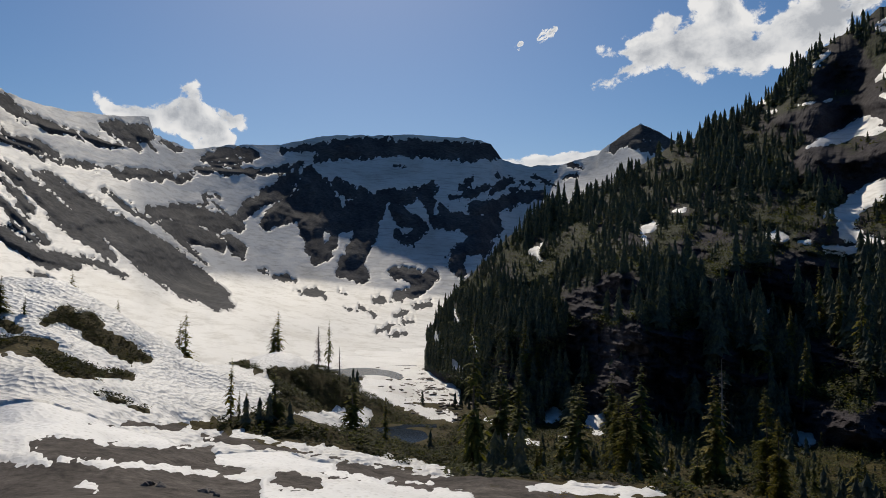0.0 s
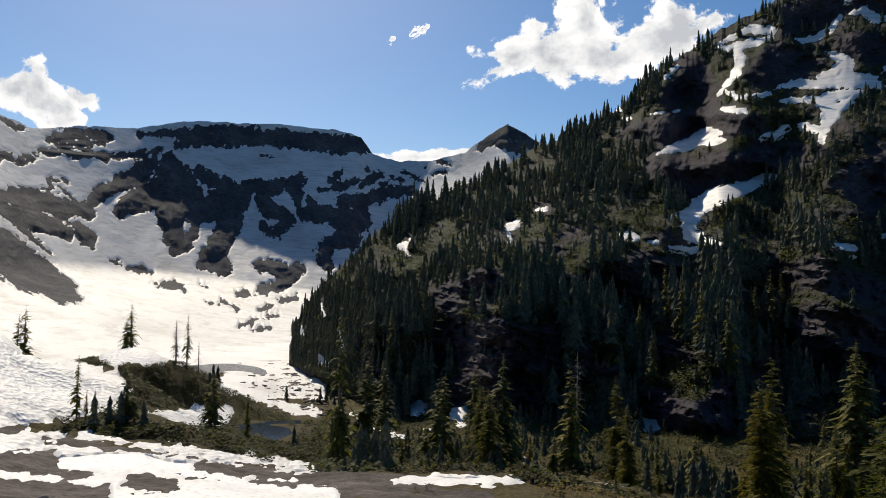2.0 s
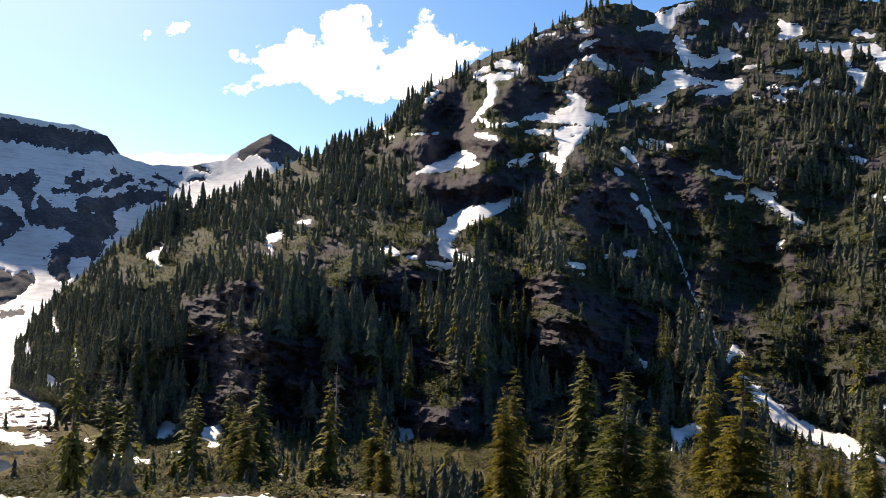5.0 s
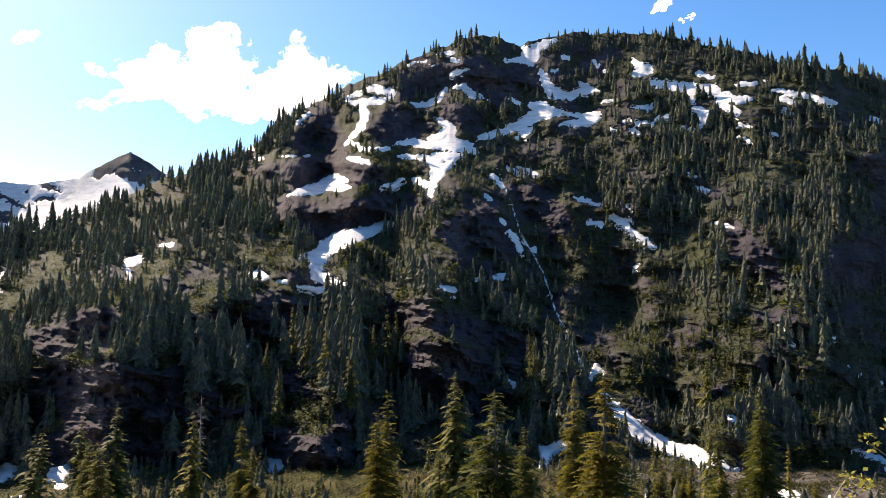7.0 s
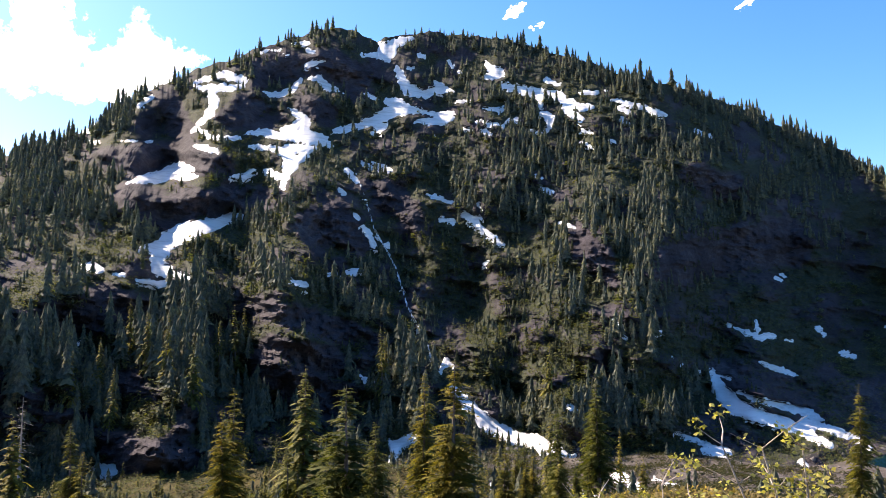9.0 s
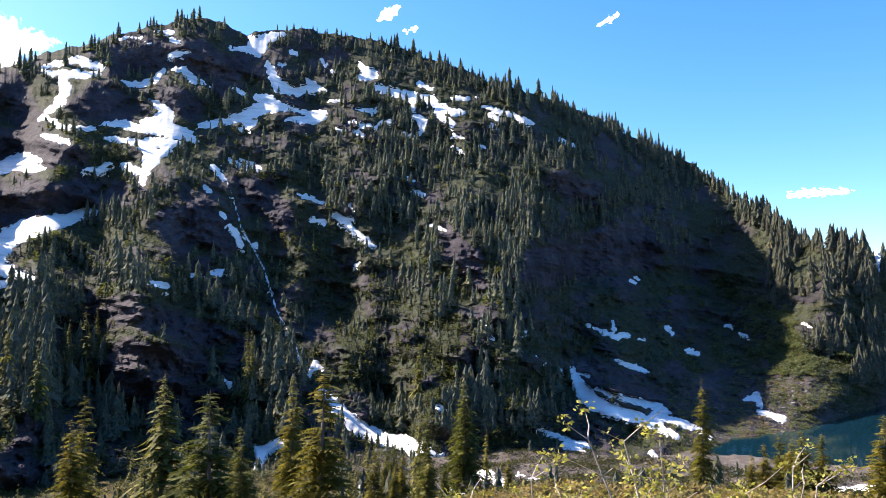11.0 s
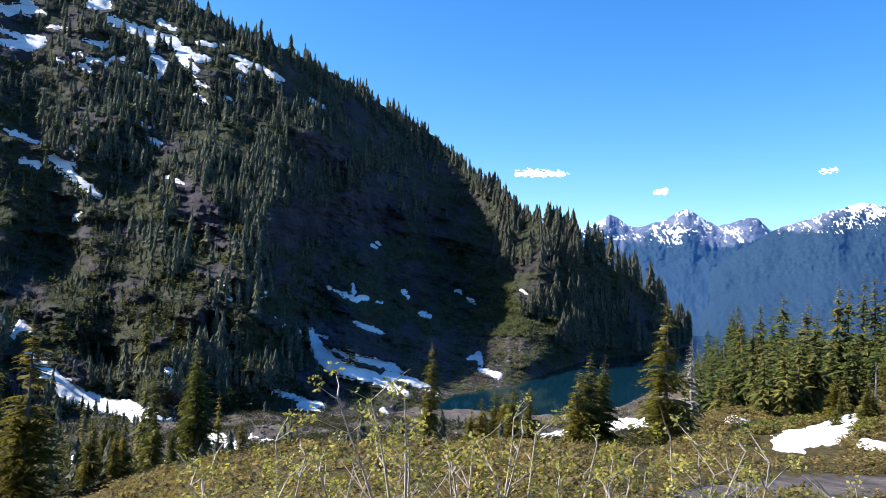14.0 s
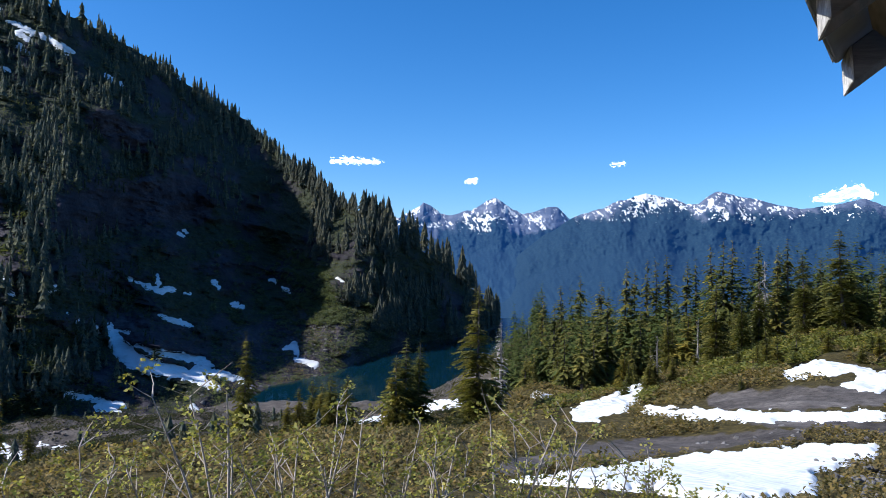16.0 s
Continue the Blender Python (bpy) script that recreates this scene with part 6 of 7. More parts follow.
v, f = scatter(*tuft(3, 20), spots, np.stack([size, size, size * 0.75], 1), rng.uniform(0, 6.28, len(bb)))
tagged(mesh_object("heath", v, f, HEATH_LEAF, smooth=False), "low green and rust heath bushes on the bank", "heath", kind="stuff")

close_rng = np.random.default_rng(83)
k = 15000
bb, rr = close_rng.uniform(40, 128, k), 3.2 + 40 * close_rng.uniform(0, 1, k) ** 1.25
ee = np.degrees(np.arctan2(ground_height(bb, rr) - EYE, rr))
here = (np.maximum.reduce([strokes(bb, ee, SHELTER_SNOW), strokes(bb, ee, SLAB), strokes(bb, ee, TRAIL)]) < -0.15) & (fbm(bb / 5, rr / 3, 3, 241) + close_rng.uniform(-0.4, 0.4, k) > -0.12)
bb, rr = bb[here], rr[here]
size = close_rng.uniform(0.18, 0.55, len(bb)) * np.clip(rr / 14, 0.6, 1.5)
spots = np.stack([rr * np.sin(np.radians(bb)), rr * np.cos(np.radians(bb)), ground_height(bb, rr) - 0.03], 1)
v, f = scatter(*tuft(9, 22), spots, np.stack([size, size, size * 0.8], 1), close_rng.uniform(0, 6.28, len(bb)))
tagged(mesh_object("bank_heath", v, f, HEATH_LEAF, smooth=False), "knee-high olive and rust heath on the bank", "heath", kind="stuff")

meadow_rng = np.random.default_rng(79)
k = 5200
bb, rr = meadow_rng.uniform(103, 129, k), meadow_rng.uniform(66, 112, k)
ee = np.degrees(np.arctan2(ground_height(bb, rr) - EYE, rr))
here = (np.maximum(strokes(bb, ee, SHELTER_SNOW), strokes(bb, ee, SLAB)) < -0.2) & (fbm(bb / 2.2, rr / 9, 3, 239) + meadow_rng.uniform(-0.3, 0.3, k) > 0.02)
bb, rr = bb[here], rr[here]
size = meadow_rng.uniform(0.7, 2.2, len(bb))
spots = np.stack([rr * np.sin(np.radians(bb)), rr * np.cos(np.radians(bb)), ground_height(bb, rr) - 0.1], 1)
v, f = scatter(*tuft(6, 24), spots, np.stack([size, size, size * 0.7], 1), meadow_rng.uniform(0, 6.28, len(bb)))
MEADOW_LEAF = foliage("huckleberry bushes", (0.045, 0.05, 0.016), (0.14, 0.138, 0.036), (0.29, 0.26, 0.075), True)
tagged(mesh_object("meadow_bushes", v, f, MEADOW_LEAF, smooth=False), "fresh green huckleberry bushes on the meadow slope", "bushes", kind="stuff")

brush_rng = np.random.default_rng(77)
k = 15000
bb, rr = brush_rng.uniform(-18, 14, k), brush_rng.uniform(92, 225, k)
ee = np.degrees(np.arctan2(ground_height(bb, rr) - EYE, rr))
rocky = strokes(bb, ee, FIELD_ROCK)
snowy = np.maximum.reduce([strokes(bb, ee, POND_SNOW), strokes(bb, ee, FIELD_SNOW), strokes(bb, ee, BASIN_SNOW)])
here = np.where((bb < -7.5) & (rr > 105), rocky > 0.12, (snowy < -0.12) | (rocky > 0.12)) & (ground_height(bb, rr) > -34.4 - 99 * (np.abs(rr - 164) > 16))
here &= fbm(bb / 2, rr / 12, 3, 39) + brush_rng.uniform(-0.35, 0.35, k) > -0.12
bb, rr = bb[here], rr[here]
size = brush_rng.uniform(0.7, 2.3, len(bb))
spots = np.stack([rr * np.sin(np.radians(bb)), rr * np.cos(np.radians(bb)), ground_height(bb, rr) - 0.1], 1)
v, f = scatter(*tuft(5, 20), spots, np.stack([size, size, size * 0.8], 1), brush_rng.uniform(0, 6.28, len(bb)))
BASIN_HEATH = foliage("basin bushes", (0.012, 0.016, 0.005), (0.036, 0.04, 0.011), (0.095, 0.09, 0.024), True)
tagged(mesh_object("basin_bushes", v, f, BASIN_HEATH, smooth=False), "dark green bushes on the knoll and round the pond", "bushes", kind="stuff")

k = 125000
bb, uu = rng.uniform(0, 98, k), rng.uniform(0.0, 0.97, k)
pp, i, j = on_grid(hill, bb, uu)
here = (hill_snow[i, j] < -0.1) & (hill_grow[i, j] + rng.uniform(-0.15, 0.15, k) > 0.47)
pp = pp[here]
size = rng.uniform(1.0, 3.8, len(pp))
v, f = scatter(*tuft(8, 8), pp - [0, 0, 0.2], np.stack([size, size, size * 0.8], 1), rng.uniform(0, 6.28, len(pp)))
HILL_HEATH = foliage("hillside bushes", (0.022, 0.028, 0.016), (0.064, 0.07, 0.03), (0.145, 0.138, 0.054), True)
tagged(mesh_object("hillside_bushes", v, f, HILL_HEATH, smooth=False), "green bushes on the hillside ledges", "bushes", kind="stuff")

# thickets of low conifers and alder on the middle of the hill
low_rng = np.random.default_rng(95)
k = 16000
bb, uu = low_rng.uniform(24, 74, k), low_rng.uniform(0.03, 0.85, k)
pp, i, j = on_grid(hill, bb, uu)
ee = hill.e[i, j]
dense = 0.08 + 0.5 * fbm(bb / 1.5, ee / 1.1, 4, 247) + 0.3 * np.exp(-((bb - 57) / 10) ** 2 - ((ee + 2) / 6) ** 2) - 0.3 * np.clip(cliff_face[i, j] * 2, 0, 1)
here = (hill_snow[i, j] < -0.12) & (strokes(bb, ee, FALL) < -0.2) & (dense + low_rng.uniform(-0.15, 0.15, k) > 0.25)
pp = pp[here]
tall = 1.6 + 4.2 * low_rng.uniform(0, 1, len(pp)) ** 2
pick = low_rng.integers(0, 2, len(pp))
v, f = scatter(*far_tree(31, 6, 4, 0.24), pp[pick == 0] - [0, 0, 0.2], tall[pick == 0][:, None] * [1.0, 1.0, 1.0], low_rng.uniform(0, 6.28, (pick == 0).sum()))
tagged(mesh_object("low_conifers", v, f, THICKET, smooth=False), "low dark conifers crowding the hillside", "brush", kind="stuff")
v, f = scatter(*tuft(14, 26), pp[pick == 1] - [0, 0, 0.2], tall[pick == 1][:, None] * [1.1, 1.1, 0.9], low_rng.uniform(0, 6.28, (pick == 1).sum()))
tagged(mesh_object("hillside_alders", v, f, HILL_HEATH, smooth=False), "green alder thickets on the hillside", "bushes", kind="stuff")
fan_rng = np.random.default_rng(91)
k = 9000
bb, uu = fan_rng.uniform(77.5, 90.5, k), fan_rng.uniform(0.0, 0.62, k)
pp, i, j = on_grid(hill, bb, uu)
ee = hill.e[i, j]
brushy = np.maximum(1.3 - np.abs(bb - 84.4 + 0.45 * np.clip(ee, -4, 2.5)) * 0.7 - 0.5 * np.clip(ee - 2.5, 0, 9) - 0.5 * np.clip(-4.2 - ee, 0, 9), 0.35 * (ee < -4.5))
here = (hill_snow[i, j] < -0.1) & (brushy + 0.5 * fbm(bb * 1.2, ee * 1.2, 3, 243) + fan_rng.uniform(-0.3, 0.3, k) > 0.3)
pp, ee = pp[here], ee[here]
size = fan_rng.uniform(1.4, 5.2, len(pp)) * np.where(ee < -4.2, 0.45, 1)
v, f = scatter(*tuft(12, 30), pp - [0, 0, 0.2], np.stack([size, size, size * 0.9], 1), fan_rng.uniform(0, 6.28, len(pp)))
ALDER_LEAF = foliage("alder leaves", (0.04, 0.048, 0.026), (0.1, 0.112, 0.062), (0.19, 0.196, 0.115), True)
tagged(mesh_object("fan_bushes", v, f, ALDER_LEAF, smooth=False), "pale green alder brush on the talus fan", "bushes", kind="stuff")
k = 5000
bb, uu = fan_rng.normal(83.5, 3, k), fan_rng.uniform(0.0, 0.3, k)
pp, i, j = on_grid(hill, bb, uu)
here = (hill_snow[i, j] < -0.1) & (fbm(bb * 1.5, hill.e[i, j] * 2, 3, 245) + fan_rng.uniform(-0.3, 0.3, k) > 0)
size = fan_rng.uniform(0.7, 1.9, here.sum())
v, f = scatter(*tuft(13, 14), pp[here] - [0, 0, 0.1], np.stack([size, size, size * 0.6], 1), fan_rng.uniform(0, 6.28, here.sum()))
tagged(mesh_object("shore_heath", v, f, HEATH_LEAF, smooth=False), "low olive and rust heath on the lake's stony shore", "heath", kind="stuff")


def shrub_shape(seed, height):
    """A leggy willow: bare stems, fine twigs, leaves in bunches at their ends."""
    r = random.Random(seed)
    stems, lv, lf = [], [], []

    def leaf_bunch(p, n):
        for _ in range(n):
            a, up, s = r.uniform(0, 6.3), r.uniform(-0.2, 1.0), r.uniform(0.026, 0.05)
            q = [p[0] + r.uniform(-0.05, 0.05), p[1] + r.uniform(-0.05, 0.05), p[2] + r.uniform(-0.06, 0.06)]
            d = Vector((math.cos(a), math.sin(a), up)).normalized() * s
            side = d.cross(Vector((r.uniform(-1, 1), r.uniform(-1, 1), r.uniform(-1, 1)))).normalized() * s * 0.32
            k = len(lv)
            for w in (Vector((0, 0, 0)), d * 0.5 + side, d, d * 0.5 - side):
                lv.append((q[0] + w.x, q[1] + w.y, q[2] + w.z))
            lf.extend([(k, k + 1, k + 2), (k, k + 2, k + 3)])

    for _ in range(r.randint(2, 4)):
        a, tilt = r.uniform(0, 6.3), r.uniform(0.05, 0.45)
        top = height * r.uniform(0.65, 1.0)
        bend = r.uniform(-0.5, 0.5)
        pts = []
        for k in range(7):
            t = k / 6
            pts.append((math.cos(a + bend * t) * tilt * top * t + 0.025 * math.sin(9 * t + a), math.sin(a + bend * t) * tilt * top * t, top * t - 0.05))
        v, f = tube(pts, [0.016 * (1.1 - 0.8 * k / 6) for k in range(7)], 4)
        stems.append((v, f))
        for t in range(2, 7):
            for _ in range(2):
                p, b, out = pts[t], r.uniform(0, 6.3), r.uniform(0.08, 0.32)
                q = (p[0] + out * math.cos(b), p[1] + out * math.sin(b), p[2] + out * r.uniform(0.3, 1.0))
                mid = tuple((m + n) / 2 + r.uniform(-0.02, 0.02) for m, n in zip(p, q))
                stems.append(tube([p, mid, q], [0.008, 0.006, 0.003], 3))
                if r.random() < 0.75:
                    leaf_bunch(q, r.randint(16, 26))
                if r.random() < 0.4:
                    leaf_bunch(mid, 9)
    return stems, (lv, lf)


def shrub(seed, height):
    ob = new("willow_shrub")
    stems, leaves = shrub_shape(seed, height)
    for v, f in [s for s in stems if len(s[0]) > 12]:
        mesh_object("stem", np.array(v), np.array(f), TWIG, ob)
    v, f, n = [], [], 0
    for sv, sf in [s for s in stems if len(s[0]) <= 12]:
        v += sv
        f += [tuple(i + n for i in t) for t in sf]
        n += len(sv)
    tagged(mesh_object("twig_mass", np.array(v), np.array(f), TWIG, ob), kind="stuff")
    tagged(mesh_object("foliage", np.array(leaves[0]), np.array(leaves[1]), SHRUB_LEAF, ob, smooth=False), kind="stuff")
    return tagged(ob, "leggy willow shrub with fresh yellow-green leaves on the bank", "shrub", "willow shrubs on the bank")


SHRUBS = [(62, 6.5, 1.5), (64.5, 5.6, 1.6), (68.5, 6.2, 1.7), (73, 7, 1.5), (76, 6, 1.6), (78.5, 5.2, 2.1), (83, 6, 1.7), (85.5, 7.5, 1.8), (87.5, 5.5, 1.9),
          (91.5, 7, 1.5), (94, 6, 1.8), (96.5, 5.6, 1.9), (100, 5.5, 1.9), (102, 7, 1.8), (104.5, 6.2, 1.7), (108, 6.8, 1.5), (112, 7, 1.2), (116, 6.5, 1.0), (58, 7, 1.3)]
for k, (b, r, h) in enumerate(SHRUBS):
    shrub(100 + k, h * 0.74).matrix_basis = Matrix.Translation(stand(b, r, 0))
# ---- clouds, far behind everything ----
CUMULUS = [[(11.7, 14.45, 0.22), (13.1, 14.9, 0.53), (14.8, 15.6, 0.89)],
           [(13.7, 16.6, 0.62), (15.3, 16.4, 1.42), (18.0, 16.5, 1.87), (21.1, 16.5, 2.0), (23.8, 16.0, 1.6), (26.4, 16.8, 1.69), (28.9, 17.3, 1.42), (30.8, 18.2, 0.71)],
           [(19.7, 19.8, 0.89), (21.3, 20.0, 1.07), (21.1, 18.5, 1.69)], [(27.6, 19.4, 0.89), (28.3, 18.5, 1.24)], [(23.7, 19.1, 0.62)], [(14.4, 17.3, 0.62), (16.6, 17.7, 0.8)]]
WEST_CUMULUS = [[(-24.8, 11.6, 0.44), (-23.3, 11.6, 0.71), (-21.8, 11.4, 0.71)], [(-20.6, 11.7, 1.16), (-19.3, 12.2, 1.33), (-18.9, 11.2, 1.51), (-17.6, 10.6, 1.16)],
                [(-19.5, 13.2, 0.53), (-18.7, 13.1, 0.62)], [(-17.1, 12.2, 0.58), (-16.2, 11.4, 0.53), (-15.6, 11.86, 0.27)], [(-18.2, 9.8, 0.71), (-16.6, 10.1, 0.53)]]
LOW_CLOUD = [[(4.5, 8.5, 0.4), (6.5, 8.6, 0.5), (8.7, 8.7, 0.5), (11.3, 9.1, 0.5), (12.6, 9.3, 0.4)]]
WISPS = [[(7.6, 17.86, 0.18), (8.5, 18.32, 0.27), (8.8, 18.54, 0.18)], [(6.0, 17.51, 0.18), (6.2, 17.63, 0.13)], [(55.2, 22.46, 0.18), (55.9, 22.8, 0.4), (56.6, 23.3, 0.22)],
         [(57.3, 21.68, 0.09), (58.1, 21.82, 0.13)], [(72.8, 21.78, 0.09), (73.5, 22.06, 0.22), (74.2, 22.3, 0.09)], [(86.1, 8.61, 0.16), (87.6, 8.68, 0.25), (89.8, 8.63, 0.16)],
         [(96.7, 7.29, 0.18), (97.4, 7.42, 0.18)], [(107.9, 8.66, 0.13), (108.8, 8.7, 0.13)], [(122.0, 5.76, 0.22), (123.3, 5.9, 0.4), (124.4, 6.2, 0.44), (125.3, 5.93, 0.27)]]
def cloud_material(name, fine):
    """Vapour that glows white, its shaded cores painted grey, ragged by noise where the attribute 'cover' runs out;
    fine: how small its heaps are.
    """
    made, cn, cb = material(name, 1.0)
    v = coords(cn, 1.0)
    cover = attribute(cn, "cover")
    puff = noise_node(cn, v, 0.0055 * fine, 12, 0.62)
    lump = noise_node(cn, blend(cn, 0.12, v, noise_node(cn, v, 0.006 * fine, 4, 0.6), "ADD"), 0.0062 * fine, kind="voronoi")
    add = cn.nodes.new("ShaderNodeMath")
    add.operation = "MULTIPLY_ADD"
    cn.links.new(puff, add.inputs[0])
    add.inputs[1].default_value = 2.9
    cn.links.new(cover, add.inputs[2])
    heap = cn.nodes.new("ShaderNodeMath")
    heap.operation = "MULTIPLY_ADD"
    cn.links.new(lump, heap.inputs[0])
    heap.inputs[1].default_value = -0.9
    cn.links.new(add.outputs[0], heap.inputs[2])
    dense = cn.nodes.new("ShaderNodeMapRange")
    dense.interpolation_type = "SMOOTHSTEP"
    dense.inputs["From Min"].default_value, dense.inputs["From Max"].default_value = 0.98, 1.28
    cn.links.new(heap.outputs[0], dense.inputs["Value"])
    body = cn.nodes.new("ShaderNodeMath")
    body.operation = "MULTIPLY_ADD"
    cn.links.new(cover, body.inputs[0])
    body.inputs[1].default_value = 0.22
    cn.links.new(noise_node(cn, v, 0.004 * fine, 8, 0.62), body.inputs[2])
    # white backlit rim and grey shaded core, painted by how deep the cover is
    thick = ramp(cn, body.outputs[0], [(0.5, (1, 1, 1)), (0.64, (0.78, 0.8, 0.83)), (0.8, (0.5, 0.53, 0.58))])
    # the cloud gives off this colour itself and takes no sunlight
    em = cn.nodes.new("ShaderNodeEmission")
    cn.links.new(thick, em.inputs["Color"])
    em.inputs["Strength"].default_value = 1.2
    clear_air = cn.nodes.new("ShaderNodeBsdfTransparent")
    mx = cn.nodes.new("ShaderNodeMixShader")
    cn.links.new(dense.outputs["Result"], mx.inputs["Fac"])
    cn.links.new(clear_air.outputs[0], mx.inputs[1])
    cn.links.new(em.outputs[0], mx.inputs[2])
    cn.links.new(mx.outputs[0], cn.nodes["Material Output"].inputs["Surface"])
    return made


CLOUD, WISP = cloud_material("cloud", 1.0), cloud_material("wisp of cloud", 5.0)


def cloud(runs, soft, fine=0.3):
    b0, b1 = min(p[0] for r in runs for p in r) - 10 * fine - 1.5, max(p[0] for r in runs for p in r) + 10 * fine + 1.5
    e0, e1 = min(p[1] for r in runs for p in r) - 8 * fine - 1.5, max(p[1] for r in runs for p in r) + 10 * fine + 1.5
    bs, es = np.meshgrid(np.arange(b0, b1, fine), np.arange(e0, e1, fine))
    cov = np.clip(strokes(bs, es, runs) / soft + 0.12, -1.5, 1.0)
    r = 4700 - 120 * np.clip(cov, 0, 1)
    a, e = np.radians(bs), np.radians(es)
    grid = np.stack([r * np.cos(e) * np.sin(a), r * np.cos(e) * np.cos(a), r * np.sin(e)], -1)
    ob = mesh_object("backdrop_cloud", grid.reshape(-1, 3), grid_faces(*grid.shape[:2]), CLOUD if soft > 0.5 else WISP, fields={"cover": cov.ravel()})
    ob.visible_shadow = False
    tagged(ob, "white cumulus cloud in a blue sky" if soft > 0.5 else "small white wisp of cloud", "cloud", kind="structure")


cloud(CUMULUS, 1.7, 0.15)
cloud(WEST_CUMULUS, 1.1, 0.15)
cloud(LOW_CLOUD, 0.7, 0.15)
for w in WISPS:
    cloud([w], 0.4, 0.05)
# ---- the shelter's eave over the viewpoint ----
ROOF_METAL = plain("grey roof metal", (0.2, 0.22, 0.26), (0.32, 0.34, 0.38), 3, 0.45, 0.003)
TIMBER = plain("weathered brown timber", (0.12, 0.1, 0.085), (0.27, 0.23, 0.195), 9, 0.85, 0.01, (0.4, 0.4, 3))
PALE_END = plain("sawn pale timber end", (0.2, 0.17, 0.145), (0.78, 0.74, 0.68), 34, 0.9, 0.03, (1, 1, 0.3))
far_tip = Vector((4.0 * math.cos(radians(12.7)) * math.sin(radians(124.0)), 4.0 * math.cos(radians(12.7)) * math.cos(radians(124.0)), EYE + 4.0 * math.sin(radians(12.7))))
d_near = 4.0 * math.sin(radians(12.7)) / math.sin(radians(16.6))
near_tip = Vector((d_near * math.cos(radians(16.6)) * math.sin(radians(122.5)), d_near * math.cos(radians(16.6)) * math.cos(radians(122.5)), far_tip.z))
held = Vector((ARM * math.sin(radians(95)), ARM * math.cos(radians(95)), 0))  # sighted with the arm held out
far_tip, near_tip = far_tip + held, near_tip + held
eave = (near_tip - far_tip)
bay = eave.length
eave.normalize()
outward = Vector((-eave.y, eave.x, 0))
if outward.dot(Vector((math.sin(radians(38)), math.cos(radians(38)), 0))) < 0:
    outward = -outward
pitch_dir = (-outward + Vector((0, 0, 1))).normalized()  # up the roof
up = (outward + Vector((0, 0, 1))).normalized()
lay = Vector((math.sin(radians(194)), math.cos(radians(194)), 0))  # the rafters cross the eave aslant
rise = (lay - up * lay.dot(up)).normalized()
across = up.cross(rise)


def beam(name, start, along_dir, side, top, length, wide, deep, mat, parent, label="", cut=0.0):
    """A square timber with chamfered edges; cut slants its near end."""
    bm = bmesh.new()
    ring = []
    for t, skew in ((0, cut), (length, cut)):
        loop = []
        for a, b in ((-1, -1), (1, -1), (1, 1), (-1, 1)):
            loop.append(bm.verts.new(start + along_dir * (t + skew * (b + 1) / 2) + side * (a * wide / 2) + top * (b * deep / 2 + deep / 2)))
        ring.append(loop)
    for k in range(4):
        bm.faces.new((ring[0][k], ring[0][(k + 1) % 4], ring[1][(k + 1) % 4], ring[1][k]))
    bm.faces.new(ring[0][::-1])
    bm.faces.new(ring[1])
    bmesh.ops.recalc_face_normals(bm, faces=bm.faces)
    bmesh.ops.bevel(bm, geom=list(bm.edges), offset=0.008, segments=1, affect="EDGES")
    return part(name, bm, mat, parent, label)


shelter = tagged(new("shelter"), "timber shelter with rafter tails under a grey roof", "shelter")
for k in range(5):
    tip = far_tip + eave * (bay * k)
    tip = tip + Vector((0, 0, 0.025))
    rafter = beam("rafter", tip, rise, across, up, 3.2, 0.125, 0.15, TIMBER, shelter, cut=0.15)
    beam("rafter_end", tip - rise * 0.004, rise, across, up, 0.02, 0.127, 0.152, PALE_END, rafter, "pale sawn end of the rafter", cut=0.15)
beam("blocking", far_tip + pitch_dir * 0.3 + up * 0.01, eave, pitch_dir, up, bay * 4, 0.04, 0.14, TIMBER, shelter)
brink = far_tip + outward * 0.062 + Vector((0, 0, 0.17)) - eave * 0.03
beam("roof", brink + rise * 1.66 + up * 0.004 - eave * 0.06, eave, rise, up, bay * 4 + 0.56, 3.3, 0.04, ROOF_METAL, shelter, "grey metal roof")
beam("drip_edge", brink + outward * 0.004, eave, outward, Vector((0, 0, 1)), bay * 4 + 0.5, 0.008, 0.075, ROOF_METAL, shelter, "folded grey metal drip edge")
wall_foot = far_tip - outward * 1.3 + eave * 0.2
wall_foot.z = -0.6
beam("wall", wall_foot, eave, outward, Vector((0, 0, 1)), bay * 4, 0.2, 4.1, TIMBER, shelter, "grey timber wall")


# ---- stones ----
def boulder_mesh(seed, fine=2):
    r = random.Random(seed)
    bm = bmesh.new()
    bmesh.ops.create_icosphere(bm, subdivisions=fine, radius=0.5)
    sx, sy, sz = r.uniform(0.75, 1.2), r.uniform(0.7, 1.1), r.uniform(0.5, 0.8)
    cuts = [(Vector((r.uniform(-1, 1), r.uniform(-1, 1), r.uniform(-0.6, 1))).normalized(), r.uniform(0.16, 0.33)) for _ in range(14)]
    for vert in bm.verts:
        for n, d in cuts:
            over = vert.co.dot(n) - d
            if over > 0:
                vert.co -= n * over
        vert.co += Vector(noise.noise_vector(vert.co * 3 + Vector((seed, 0, 0)))) * 0.03
        vert.co = Vector((vert.co.x * sx, vert.co.y * sy, vert.co.z * sz + 0.12))
    me = bpy.data.meshes.new("boulder")
    bm.to_mesh(me)
    bm.free()
    me.materials.append(BOULDER)
    return me


STONES = [boulder_mesh(s) for s in range(6)]


